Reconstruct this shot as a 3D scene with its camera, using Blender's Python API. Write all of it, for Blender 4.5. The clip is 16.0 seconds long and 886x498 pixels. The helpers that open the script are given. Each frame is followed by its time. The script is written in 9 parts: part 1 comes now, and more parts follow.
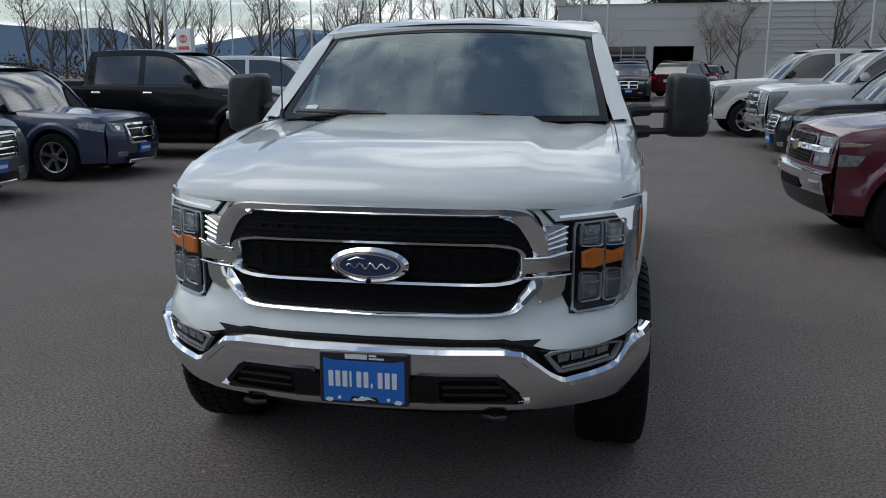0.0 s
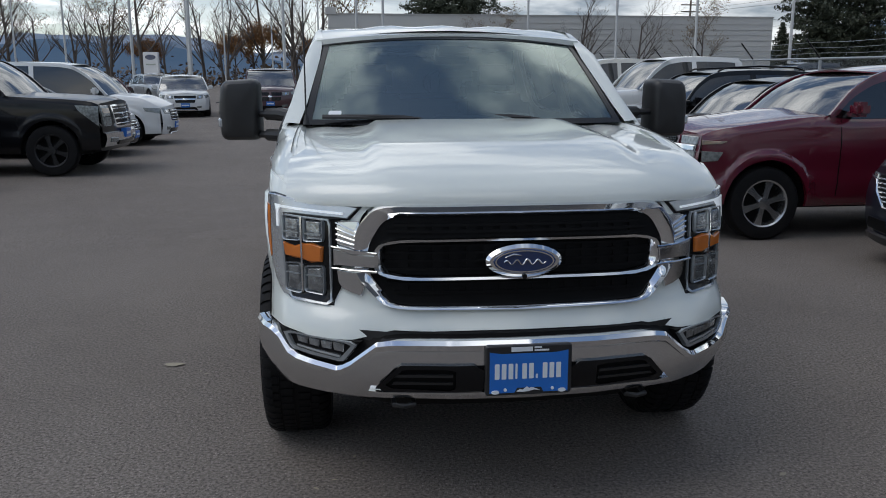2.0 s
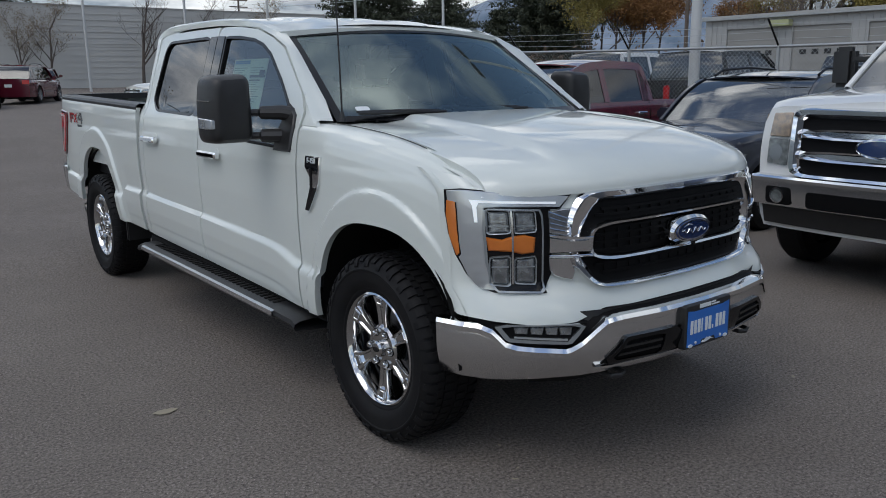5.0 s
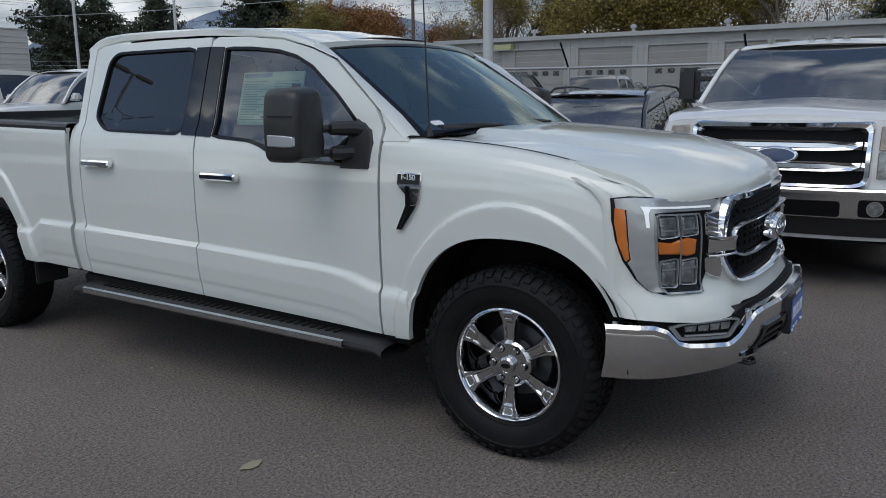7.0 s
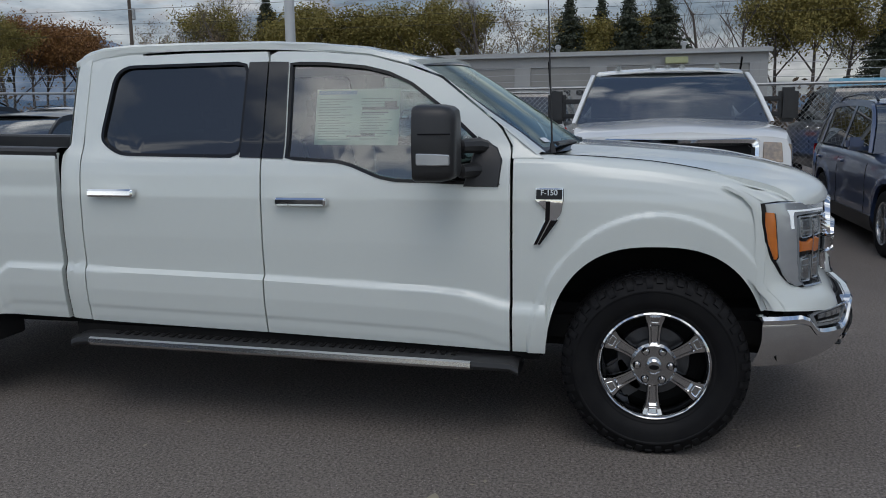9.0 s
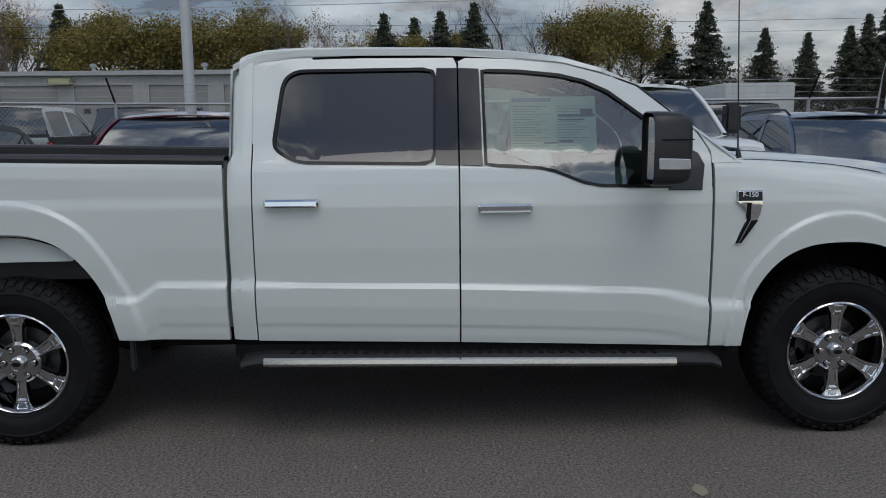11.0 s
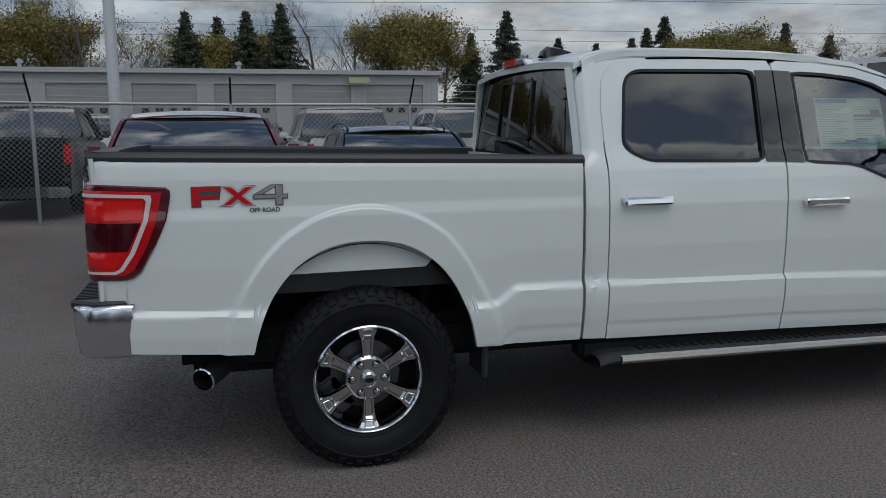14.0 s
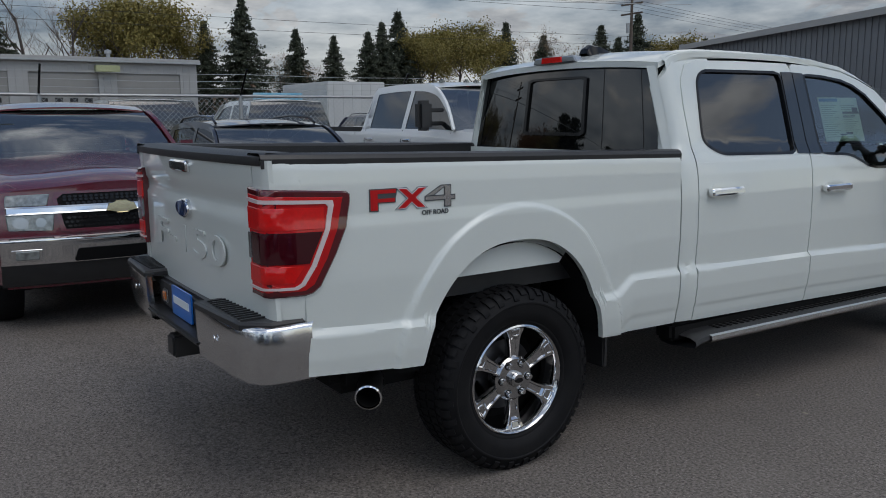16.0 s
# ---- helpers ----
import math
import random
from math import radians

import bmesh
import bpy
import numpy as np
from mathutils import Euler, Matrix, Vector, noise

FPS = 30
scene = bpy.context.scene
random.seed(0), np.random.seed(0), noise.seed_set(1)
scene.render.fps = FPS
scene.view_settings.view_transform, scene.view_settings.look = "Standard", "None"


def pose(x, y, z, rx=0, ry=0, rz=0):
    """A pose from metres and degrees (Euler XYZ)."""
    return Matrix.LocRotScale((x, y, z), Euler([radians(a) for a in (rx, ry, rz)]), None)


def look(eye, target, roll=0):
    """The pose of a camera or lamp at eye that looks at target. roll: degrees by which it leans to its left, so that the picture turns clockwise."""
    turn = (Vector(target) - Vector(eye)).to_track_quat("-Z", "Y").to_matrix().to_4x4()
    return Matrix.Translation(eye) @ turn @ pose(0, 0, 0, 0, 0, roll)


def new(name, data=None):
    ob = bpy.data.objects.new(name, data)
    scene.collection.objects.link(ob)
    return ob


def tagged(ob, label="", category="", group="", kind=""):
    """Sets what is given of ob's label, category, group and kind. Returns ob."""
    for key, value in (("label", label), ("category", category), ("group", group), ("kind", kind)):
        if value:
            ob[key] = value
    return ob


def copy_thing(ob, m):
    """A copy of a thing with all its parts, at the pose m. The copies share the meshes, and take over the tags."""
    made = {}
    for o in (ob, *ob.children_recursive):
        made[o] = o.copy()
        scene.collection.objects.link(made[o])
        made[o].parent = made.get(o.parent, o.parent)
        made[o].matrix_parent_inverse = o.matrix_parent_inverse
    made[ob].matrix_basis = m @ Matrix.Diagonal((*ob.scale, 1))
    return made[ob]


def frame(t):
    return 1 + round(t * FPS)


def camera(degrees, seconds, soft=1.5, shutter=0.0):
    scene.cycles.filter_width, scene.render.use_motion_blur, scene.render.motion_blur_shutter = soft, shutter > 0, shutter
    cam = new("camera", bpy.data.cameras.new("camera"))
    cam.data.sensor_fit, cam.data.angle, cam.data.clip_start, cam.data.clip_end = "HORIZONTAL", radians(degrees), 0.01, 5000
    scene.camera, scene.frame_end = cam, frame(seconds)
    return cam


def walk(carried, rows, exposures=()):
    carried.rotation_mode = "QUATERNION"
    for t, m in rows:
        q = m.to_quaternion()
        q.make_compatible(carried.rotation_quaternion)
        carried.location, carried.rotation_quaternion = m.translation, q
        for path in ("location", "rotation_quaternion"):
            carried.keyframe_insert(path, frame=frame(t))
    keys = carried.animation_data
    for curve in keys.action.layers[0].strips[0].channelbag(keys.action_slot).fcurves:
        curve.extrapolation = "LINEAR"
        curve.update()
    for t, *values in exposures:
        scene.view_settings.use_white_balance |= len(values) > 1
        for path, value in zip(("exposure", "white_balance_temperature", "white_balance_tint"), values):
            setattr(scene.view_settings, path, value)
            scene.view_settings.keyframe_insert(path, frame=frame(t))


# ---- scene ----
cam = camera(57.3, 16.0, soft=0.95)
PATH = [
    (0, (0.695, -3.466, 1.562), (0.365, -1.538, 1.145), -0.0),
    (0.5, (0.391, -3.563, 1.558), (0.205, -1.613, 1.153), -0.1),
    (1, (0.069, -3.615, 1.549), (0.005, -1.656, 1.148), -0.1),
    (1.5, (-0.275, -3.628, 1.551), (-0.198, -1.67, 1.149), -0.0),
    (2, (-0.623, -3.621, 1.551), (-0.385, -1.676, 1.152), -0.1),
    (2.5, (-0.994, -3.598, 1.551), (-0.605, -1.677, 1.154), -0.1),
    (3, (-1.343, -3.525, 1.547), (-0.805, -1.64, 1.149), -0.2),
    (3.5, (-1.695, -3.385, 1.533), (-0.98, -1.561, 1.133), -0.3),
    (4, (-2.055, -3.228, 1.544), (-1.164, -1.485, 1.138), -0.4),
    (6.5, (-3.671, -1.898, 1.565), (-2.11, -0.721, 1.166), -0.8),
    (7, (-3.87, -1.532, 1.546), (-2.21, -0.483, 1.168), -0.7),
    (7.5, (-4.079, -1.137, 1.546), (-2.323, -0.251, 1.181), -0.8),
    (8, (-4.279, -0.719, 1.546), (-2.447, 0.002, 1.197), -0.8),
    (10.5, (-4.762, 1.557, 1.518), (-2.787, 1.614, 1.211), -0.6),
    (11, (-4.781, 2.003, 1.518), (-2.803, 1.966, 1.221), -0.6),
    (11.5, (-4.783, 2.44, 1.526), (-2.808, 2.32, 1.234), -0.7),
    (12, (-4.773, 2.879, 1.515), (-2.802, 2.699, 1.226), -0.5),
    (12.5, (-4.718, 3.301, 1.505), (-2.751, 3.073, 1.219), -0.5),
    (13, (-4.642, 3.726, 1.501), (-2.686, 3.423, 1.215), -0.6),
    (13.5, (-4.554, 4.162, 1.51), (-2.617, 3.756, 1.222), -0.5),
    (14, (-4.434, 4.585, 1.518), (-2.524, 4.069, 1.225), -0.5),
    (14.5, (-4.283, 5.006, 1.526), (-2.412, 4.365, 1.227), -0.5),
    (15, (-4.098, 5.424, 1.534), (-2.283, 4.639, 1.231), -0.5),
    (15.5, (-3.888, 5.813, 1.545), (-2.146, 4.88, 1.236), -0.4),
    (16, (-3.654, 6.177, 1.555), (-2.009, 5.085, 1.237), -0.5),
]
walk(cam, [(t, look(e, g, r)) for t, e, g, r in PATH],
     [(0.0, -0.02), (1.5, 0.05), (3.5, 0.1), (7.0, 0.05), (10.5, -0.15), (13.0, -0.20), (16.0, -0.08)])

# ---- world and light ----
SUN_EL, SUN_AZ = radians(58), radians(262)
world = bpy.data.worlds.new("world")
scene.world = world
world.use_nodes = True
wn, wl = world.node_tree.nodes, world.node_tree.links
wn.clear()


def wnode(kind, **inputs):
    n = wn.new(kind)
    for k, v in inputs.items():
        n.inputs[k].default_value = v
    return n


sky = wnode("ShaderNodeTexSky")
sky.sky_type, sky.sun_disc = "NISHITA", False
sky.sun_elevation, sky.sun_rotation = SUN_EL, SUN_AZ
coord = wnode("ShaderNodeTexCoord")
# the clouds lie in a flat layer, so that they crowd into bands towards the horizon
height = wnode("ShaderNodeSeparateXYZ")
wl.new(coord.outputs["Generated"], height.inputs[0])
lifted = wnode("ShaderNodeMath")
lifted.operation = "MAXIMUM"
lifted.inputs[1].default_value = 0.0
wl.new(height.outputs["Z"], lifted.inputs[0])
offset = wnode("ShaderNodeMath")
offset.inputs[1].default_value = 0.2
wl.new(lifted.outputs[0], offset.inputs[0])
far_by = wnode("ShaderNodeMath")
far_by.operation = "DIVIDE"
far_by.inputs[0].default_value = 1.0
wl.new(offset.outputs[0], far_by.inputs[1])
stretch = wnode("ShaderNodeVectorMath")
stretch.operation = "SCALE"
wl.new(coord.outputs["Generated"], stretch.inputs[0])
wl.new(far_by.outputs[0], stretch.inputs["Scale"])
puff = wnode("ShaderNodeTexNoise", Scale=2.3, Detail=9.0, Roughness=0.55, Distortion=0.3)
wl.new(stretch.outputs[0], puff.inputs["Vector"])
cover = wnode("ShaderNodeValToRGB")
cover.color_ramp.elements[0].position, cover.color_ramp.elements[1].position = 0.455, 0.57
wl.new(puff.outputs["Fac"], cover.inputs[0])
shade = wnode("ShaderNodeTexNoise", Scale=1.7, Detail=6.0, Roughness=0.55)
wl.new(stretch.outputs[0], shade.inputs["Vector"])
tone = wnode("ShaderNodeValToRGB")
tone.color_ramp.elements[0].position, tone.color_ramp.elements[1].position = 0.36, 0.62
tone.color_ramp.elements[0].color = (2.0, 2.45, 3.15, 1)
tone.color_ramp.elements[1].color = (10.2, 10.45, 10.6, 1)
wl.new(shade.outputs["Fac"], tone.inputs[0])
skymix = wnode("ShaderNodeMix")
skymix.data_type = "RGBA"
# a closed bank of cloud low round the horizon
upward = wnode("ShaderNodeSeparateXYZ")
wl.new(coord.outputs["Generated"], upward.inputs[0])
low_bank = wnode("ShaderNodeMapRange", **{"From Min": 0.10, "From Max": 0.34, "To Min": 0.85, "To Max": 0.0})
wl.new(upward.outputs["Z"], low_bank.inputs["Value"])
# the bank lies to the east; the west is broken cloud over blue
eastward = wnode("ShaderNodeMapRange", **{"From Min": -0.45, "From Max": 0.25, "To Min": 0.0, "To Max": 1.0})
wl.new(upward.outputs["X"], eastward.inputs["Value"])
east_bank = wnode("ShaderNodeMath")
east_bank.operation = "MULTIPLY"
wl.new(low_bank.outputs[0], east_bank.inputs[0])
wl.new(eastward.outputs[0], east_bank.inputs[1])
closed = wnode("ShaderNodeMath")
closed.operation = "MAXIMUM"
wl.new(cover.outputs["Color"], closed.inputs[0])
wl.new(east_bank.outputs[0], closed.inputs[1])
wl.new(closed.outputs[0], skymix.inputs["Factor"])
wl.new(sky.outputs["Color"], skymix.inputs["A"])
# clouds are brightest overhead and to the west
aim = wnode("ShaderNodeVectorMath")
aim.operation = "DOT_PRODUCT"
wl.new(coord.outputs["Generated"], aim.inputs[0])
aim.inputs[1].default_value = Vector((-0.35, 0.2, 0.8)).normalized()
near_sun = wnode("ShaderNodeMapRange", **{"From Min": -0.6, "From Max": 1.0, "To Min": 0.30, "To Max": 1.55})
wl.new(aim.outputs["Value"], near_sun.inputs["Value"])
lit = wnode("ShaderNodeVectorMath")
lit.operation = "SCALE"
wl.new(tone.outputs["Color"], lit.inputs[0])
wl.new(near_sun.outputs[0], lit.inputs["Scale"])
wl.new(lit.outputs[0], skymix.inputs["B"])
glow = wnode("ShaderNodeBackground", Strength=0.122)
wl.new(skymix.outputs["Result"], glow.inputs["Color"])
wl.new(glow.outputs[0], wnode("ShaderNodeOutputWorld").inputs["Surface"])

sun = new("sun", bpy.data.lights.new("sun", "SUN"))
sun.data.energy, sun.data.angle, sun.data.color = 0.6, radians(38), (1.0, 0.97, 0.94)
# the sky's rotation turns clockwise from +y
sun_dir = Vector((math.sin(SUN_AZ) * math.cos(SUN_EL), math.cos(SUN_AZ) * math.cos(SUN_EL), math.sin(SUN_EL)))
sun.matrix_world = look(sun_dir * 60, (0, 0, 0))


# ---- materials ----
def material(name, color, rough=0.5, metal=0.0, vary=0.0, scale=8.0, bump=0.0, bump_scale=120.0, coat=0.0, spec=0.5,
             second=None, fine=0.0, fine_scale=300.0, trans=0.0, alpha=1.0, emit=0.0):
    """A principled material: base colour, two scales of noise towards a second colour, bump."""
    m = bpy.data.materials.new(name)
    m.use_nodes = True
    nt = m.node_tree
    p = nt.nodes["Principled BSDF"]
    p.inputs["Base Color"].default_value = (*color, 1)
    p.inputs["Roughness"].default_value = rough
    p.inputs["Metallic"].default_value = metal
    p.inputs["Coat Weight"].default_value = coat
    p.inputs["Coat Roughness"].default_value = 0.03
    p.inputs["Specular IOR Level"].default_value = spec
    p.inputs["Transmission Weight"].default_value = trans
    p.inputs["Alpha"].default_value = alpha
    if emit:
        p.inputs["Emission Color"].default_value = (*color, 1)
        p.inputs["Emission Strength"].default_value = emit
    tc = nt.nodes.new("ShaderNodeTexCoord")
    if vary or fine:
        second = second or tuple(c * 0.6 for c in color)
        n1 = nt.nodes.new("ShaderNodeTexNoise")
        n1.inputs["Scale"].default_value, n1.inputs["Detail"].default_value = scale, 6
        nt.links.new(tc.outputs["Object"], n1.inputs["Vector"])
        n2 = nt.nodes.new("ShaderNodeTexNoise")
        n2.inputs["Scale"].default_value, n2.inputs["Detail"].default_value = fine_scale, 3
        nt.links.new(tc.outputs["Object"], n2.inputs["Vector"])
        ramp = nt.nodes.new("ShaderNodeMapRange")
        ramp.inputs["From Min"].default_value, ramp.inputs["From Max"].default_value = 0.35, 0.65
        ramp.inputs["To Max"].default_value = vary
        nt.links.new(n1.outputs["Fac"], ramp.inputs["Value"])
        ramp2 = nt.nodes.new("ShaderNodeMapRange")
        ramp2.inputs["From Min"].default_value, ramp2.inputs["From Max"].default_value = 0.35, 0.65
        ramp2.inputs["To Max"].default_value = fine
        nt.links.new(n2.outputs["Fac"], ramp2.inputs["Value"])
        add = nt.nodes.new("ShaderNodeMath")
        add.use_clamp = True
        nt.links.new(ramp.outputs[0], add.inputs[0])
        nt.links.new(ramp2.outputs[0], add.inputs[1])
        mix = nt.nodes.new("ShaderNodeMix")
        mix.data_type = "RGBA"
        mix.inputs["A"].default_value, mix.inputs["B"].default_value = (*color, 1), (*second, 1)
        nt.links.new(add.outputs[0], mix.inputs["Factor"])
        nt.links.new(mix.outputs["Result"], p.inputs["Base Color"])
    if bump:
        n3 = nt.nodes.new("ShaderNodeTexNoise")
        n3.inputs["Scale"].default_value, n3.inputs["Detail"].default_value = bump_scale, 4
        nt.links.new(tc.outputs["Object"], n3.inputs["Vector"])
        b = nt.nodes.new("ShaderNodeBump")
        b.inputs["Strength"].default_value, b.inputs["Distance"].default_value = bump, 0.01
        nt.links.new(n3.outputs["Fac"], b.inputs["Height"])
        nt.links.new(b.outputs[0], p.inputs["Normal"])
    return m


def paint(name, color, coat=1.0, rough=0.38, metal=0.0, dust=0.05):
    return material(name, color, rough, metal, spec=0.6, vary=dust, scale=1.7, coat=coat, second=tuple(c * 0.8 + 0.03 for c in color),
                    fine=dust * 0.5, fine_scale=40)


WHITE = paint("white_paint", (0.64, 0.676, 0.642))
CHROME = material("chrome", (0.82, 0.83, 0.84), 0.06, 1.0, vary=0.08, scale=3, second=(0.66, 0.67, 0.68))
CHROME_DULL = material("bumper_chrome", (0.74, 0.75, 0.76), 0.16, 1.0, vary=0.12, scale=3, second=(0.6, 0.6, 0.61))
RIM_CHROME = material("wheel_chrome", (0.60, 0.605, 0.61), 0.05, 1.0, vary=0.25, scale=8, second=(0.42, 0.42, 0.425))
RIM_DULL = material("wheel_satin", (0.52, 0.525, 0.53), 0.14, 1.0, vary=0.3, scale=14, second=(0.28, 0.28, 0.285))
BLACK = material("black_plastic", (0.016, 0.016, 0.017), 0.42, vary=0.3, scale=14, second=(0.03, 0.03, 0.03), bump=0.06, bump_scale=500)
TRIM = material("dark_trim", (0.006, 0.006, 0.007), 0.16, spec=0.3, vary=0.2, second=(0.02, 0.02, 0.02))
GLOSS = material("gloss_black", (0.006, 0.006, 0.007), 0.05, spec=0.4, coat=0.5, vary=0.2, second=(0.02, 0.02, 0.02))
RUBBER = material("tyre_rubber", (0.008, 0.008, 0.009), 0.6, spec=0.14, vary=0.4, scale=12, second=(0.016, 0.0155, 0.015), bump=0.1, bump_scale=200)
UNDER = material("underbody", (0.006, 0.006, 0.006), 0.85, vary=0.4, scale=5, second=(0.015, 0.014, 0.013), spec=0.2)
SEAT = material("grey_cloth", (0.11, 0.115, 0.12), 0.85, vary=0.3, scale=30, bump=0.15, bump_scale=300)
LINER = material("headliner", (0.36, 0.37, 0.36), 0.9, vary=0.2, scale=9)
AMBER = material("amber_lens", (0.60, 0.17, 0.025), 0.12, coat=1.0, vary=0.35, scale=14, second=(0.40, 0.095, 0.014), bump=0.12, bump_scale=160)
RED = material("red_lens", (0.50, 0.008, 0.010), 0.1, coat=0.2, vary=0.25, scale=25, second=(0.32, 0.006, 0.008))
PALE_BAR = material("pale_light_bar", (0.66, 0.56, 0.55), 0.3, coat=0.6, vary=0.3, scale=30, second=(0.52, 0.40, 0.40))
RED_BRIGHT = material("bright_red_lens", (0.66, 0.010, 0.010), 0.12, coat=0.2, vary=0.5, scale=60, second=(0.5, 0.012, 0.01))
RED_DEEP = material("maroon_lens", (0.045, 0.002, 0.006), 0.1, coat=0.6, vary=0.3, scale=25)
RED_DARK = material("dark_red_lens", (0.09, 0.004, 0.008), 0.08, coat=1.0, vary=0.3, scale=25)
LENS = material("clear_lens", (0.36, 0.385, 0.40), 0.14, 0.7, coat=1.0, vary=0.9, scale=32, second=(0.13, 0.14, 0.15), bump=0.2, bump_scale=110)
DARK_STEEL = material("dark_exhaust_steel", (0.16, 0.155, 0.15), 0.35, 0.9, vary=0.5, scale=10, second=(0.07, 0.068, 0.065))
LAMP_ON = material("running_light", (0.85, 0.9, 0.93), 0.2, coat=1.0, emit=0.25)
GUIDE = material("silver_guide", (0.55, 0.58, 0.60), 0.22, 0.6, coat=1.0, vary=0.35, scale=9, second=(0.36, 0.39, 0.41))
BRAKE = material("brake_iron", (0.10, 0.10, 0.105), 0.4, 0.8, vary=0.5, scale=20)
LAMP_GREY = material("light_guide", (0.34, 0.37, 0.39), 0.2, 0.55, coat=1.0, vary=0.3, scale=10)
# black plastic, with the shade of gaps and openings put into its near-black colour
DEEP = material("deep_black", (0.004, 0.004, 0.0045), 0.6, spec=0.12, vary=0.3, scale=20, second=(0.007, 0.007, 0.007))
BLUE_PLATE = material("blue_plate", (0.012, 0.14, 0.52), 0.3, coat=0.4, vary=0.2, scale=20, second=(0.02, 0.19, 0.6))
LETTER = material("pale_letters", (0.72, 0.76, 0.78), 0.4, vary=0.1, scale=60)
EMBLEM_BLUE = material("emblem_blue", (0.012, 0.03, 0.10), 0.12, coat=1.0, vary=0.2, scale=30)
PAPER = material("sticker_paper", (0.78, 0.82, 0.72), 0.6, vary=0.15, scale=20, second=(0.55, 0.6, 0.52))
INK = material("ink", (0.05, 0.055, 0.06), 0.6, vary=0.2, scale=30)
INK_PALE = material("pale_ink", (0.38, 0.42, 0.36), 0.6, vary=0.2, scale=30)
INK_BLUE = material("blue_ink", (0.10, 0.28, 0.5), 0.5, vary=0.2, scale=30)


def glass_material(name, tint, opacity, rough=0.0, ior=1.9, mirror=(1.0, 1.0, 1.0)):
    """Thin glass: clear tinted pass-through mixed with a Fresnel mirror."""
    m = bpy.data.materials.new(name)
    m.use_nodes = True
    nt = m.node_tree
    nt.nodes.clear()
    out = nt.nodes.new("ShaderNodeOutputMaterial")
    clear = nt.nodes.new("ShaderNodeBsdfTransparent")
    clear.inputs["Color"].default_value = (*tint, 1)
    dark = nt.nodes.new("ShaderNodeBsdfDiffuse")
    dark.inputs["Color"].default_value = tuple(c * 0.05 for c in tint) + (1,)
    body = nt.nodes.new("ShaderNodeMixShader")
    body.inputs[0].default_value = opacity
    nt.links.new(clear.outputs[0], body.inputs[1])
    nt.links.new(dark.outputs[0], body.inputs[2])
    gloss = nt.nodes.new("ShaderNodeBsdfGlossy")
    gloss.inputs["Roughness"].default_value = rough
    gloss.inputs["Color"].default_value = (*mirror, 1)
    fres = nt.nodes.new("ShaderNodeFresnel")
    fres.inputs["IOR"].default_value = ior
    mix = nt.nodes.new("ShaderNodeMixShader")
    nt.links.new(fres.outputs[0], mix.inputs[0])
    nt.links.new(body.outputs[0], mix.inputs[1])
    nt.links.new(gloss.outputs[0], mix.inputs[2])
    nt.links.new(mix.outputs[0], out.inputs["Surface"])
    return m


GLASS = glass_material("window_glass", (0.68, 0.83, 0.78), 0.05, ior=2.15)
SCREEN = glass_material("windscreen_glass", (0.66, 0.80, 0.75), 0.08, ior=2.9, mirror=(0.84, 0.97, 0.93))
REAR_GLASS = glass_material("rear_glass", (0.05, 0.055, 0.065), 0.92, ior=1.65)
PRIVACY = glass_material("privacy_glass", (0.07, 0.08, 0.09), 0.85, ior=1.8)
CAR_GLASS = glass_material("dark_car_glass", (0.16, 0.19, 0.2), 0.75)
CAR_SCREEN = glass_material("car_windscreen", (0.4, 0.47, 0.47), 0.55, ior=2.7)


# ---- mesh tools ----
def part(name, bm, mat, parent=None, label=""):
    """Links a bmesh as one mesh object, with smooth faces and sharp creases."""
    bmesh.ops.recalc_face_normals(bm, faces=bm.faces[:])
    for f in bm.faces:
        f.smooth = True
    for e in bm.edges:
        if len(e.link_faces) == 2 and e.calc_face_angle(0) > 0.6:
            e.smooth = False
    me = bpy.data.meshes.new(name)
    bm.to_mesh(me)
    bm.free()
    me.materials.append(mat)
    ob = new(name, me)
    if parent:
        ob.parent = parent
    if label:
        tagged(ob, label)
    return ob


def empty(name, m, label, category, group=""):
    ob = new(name)
    ob.empty_display_size = 0.2
    ob.matrix_world = m
    return tagged(ob, label, category, group)


def fill_grid(bm, rows, close=False):
    """Quads through a table of places."""
    vs = [[bm.verts.new(p) for p in r] for r in rows]
    for a, b in zip(vs, vs[1:]):
        n = len(a)
        for j in range(n if close else n - 1):
            k = (j + 1) % n
            try:
                bm.faces.new((a[j], a[k], b[k], b[j]))
            except ValueError:
                pass
    return vs


def grid(rows, lip=None, close=False):
    bm = bmesh.new()
    fill_grid(bm, rows, close)
    bmesh.ops.remove_doubles(bm, verts=bm.verts[:], dist=0.0004)
    if lip:
        edges = [e for e in bm.edges if e.is_boundary]
        geo = bmesh.ops.extrude_edge_only(bm, edges=edges)["geom"]
        for v in geo:
            if isinstance(v, bmesh.types.BMVert):
                v.co += Vector(lip)
    return bm


def resample(poly, step, closed=True):
    pts = [Vector(p) for p in poly]
    out = []
    n = len(pts)
    for i in range(n if closed else n - 1):
        a, b = pts[i], pts[(i + 1) % n]
        k = max(1, int((b - a).length / step))
        out += [a.lerp(b, j / k) for j in range(k)]
    if not closed:
        out.append(pts[-1])
    return out


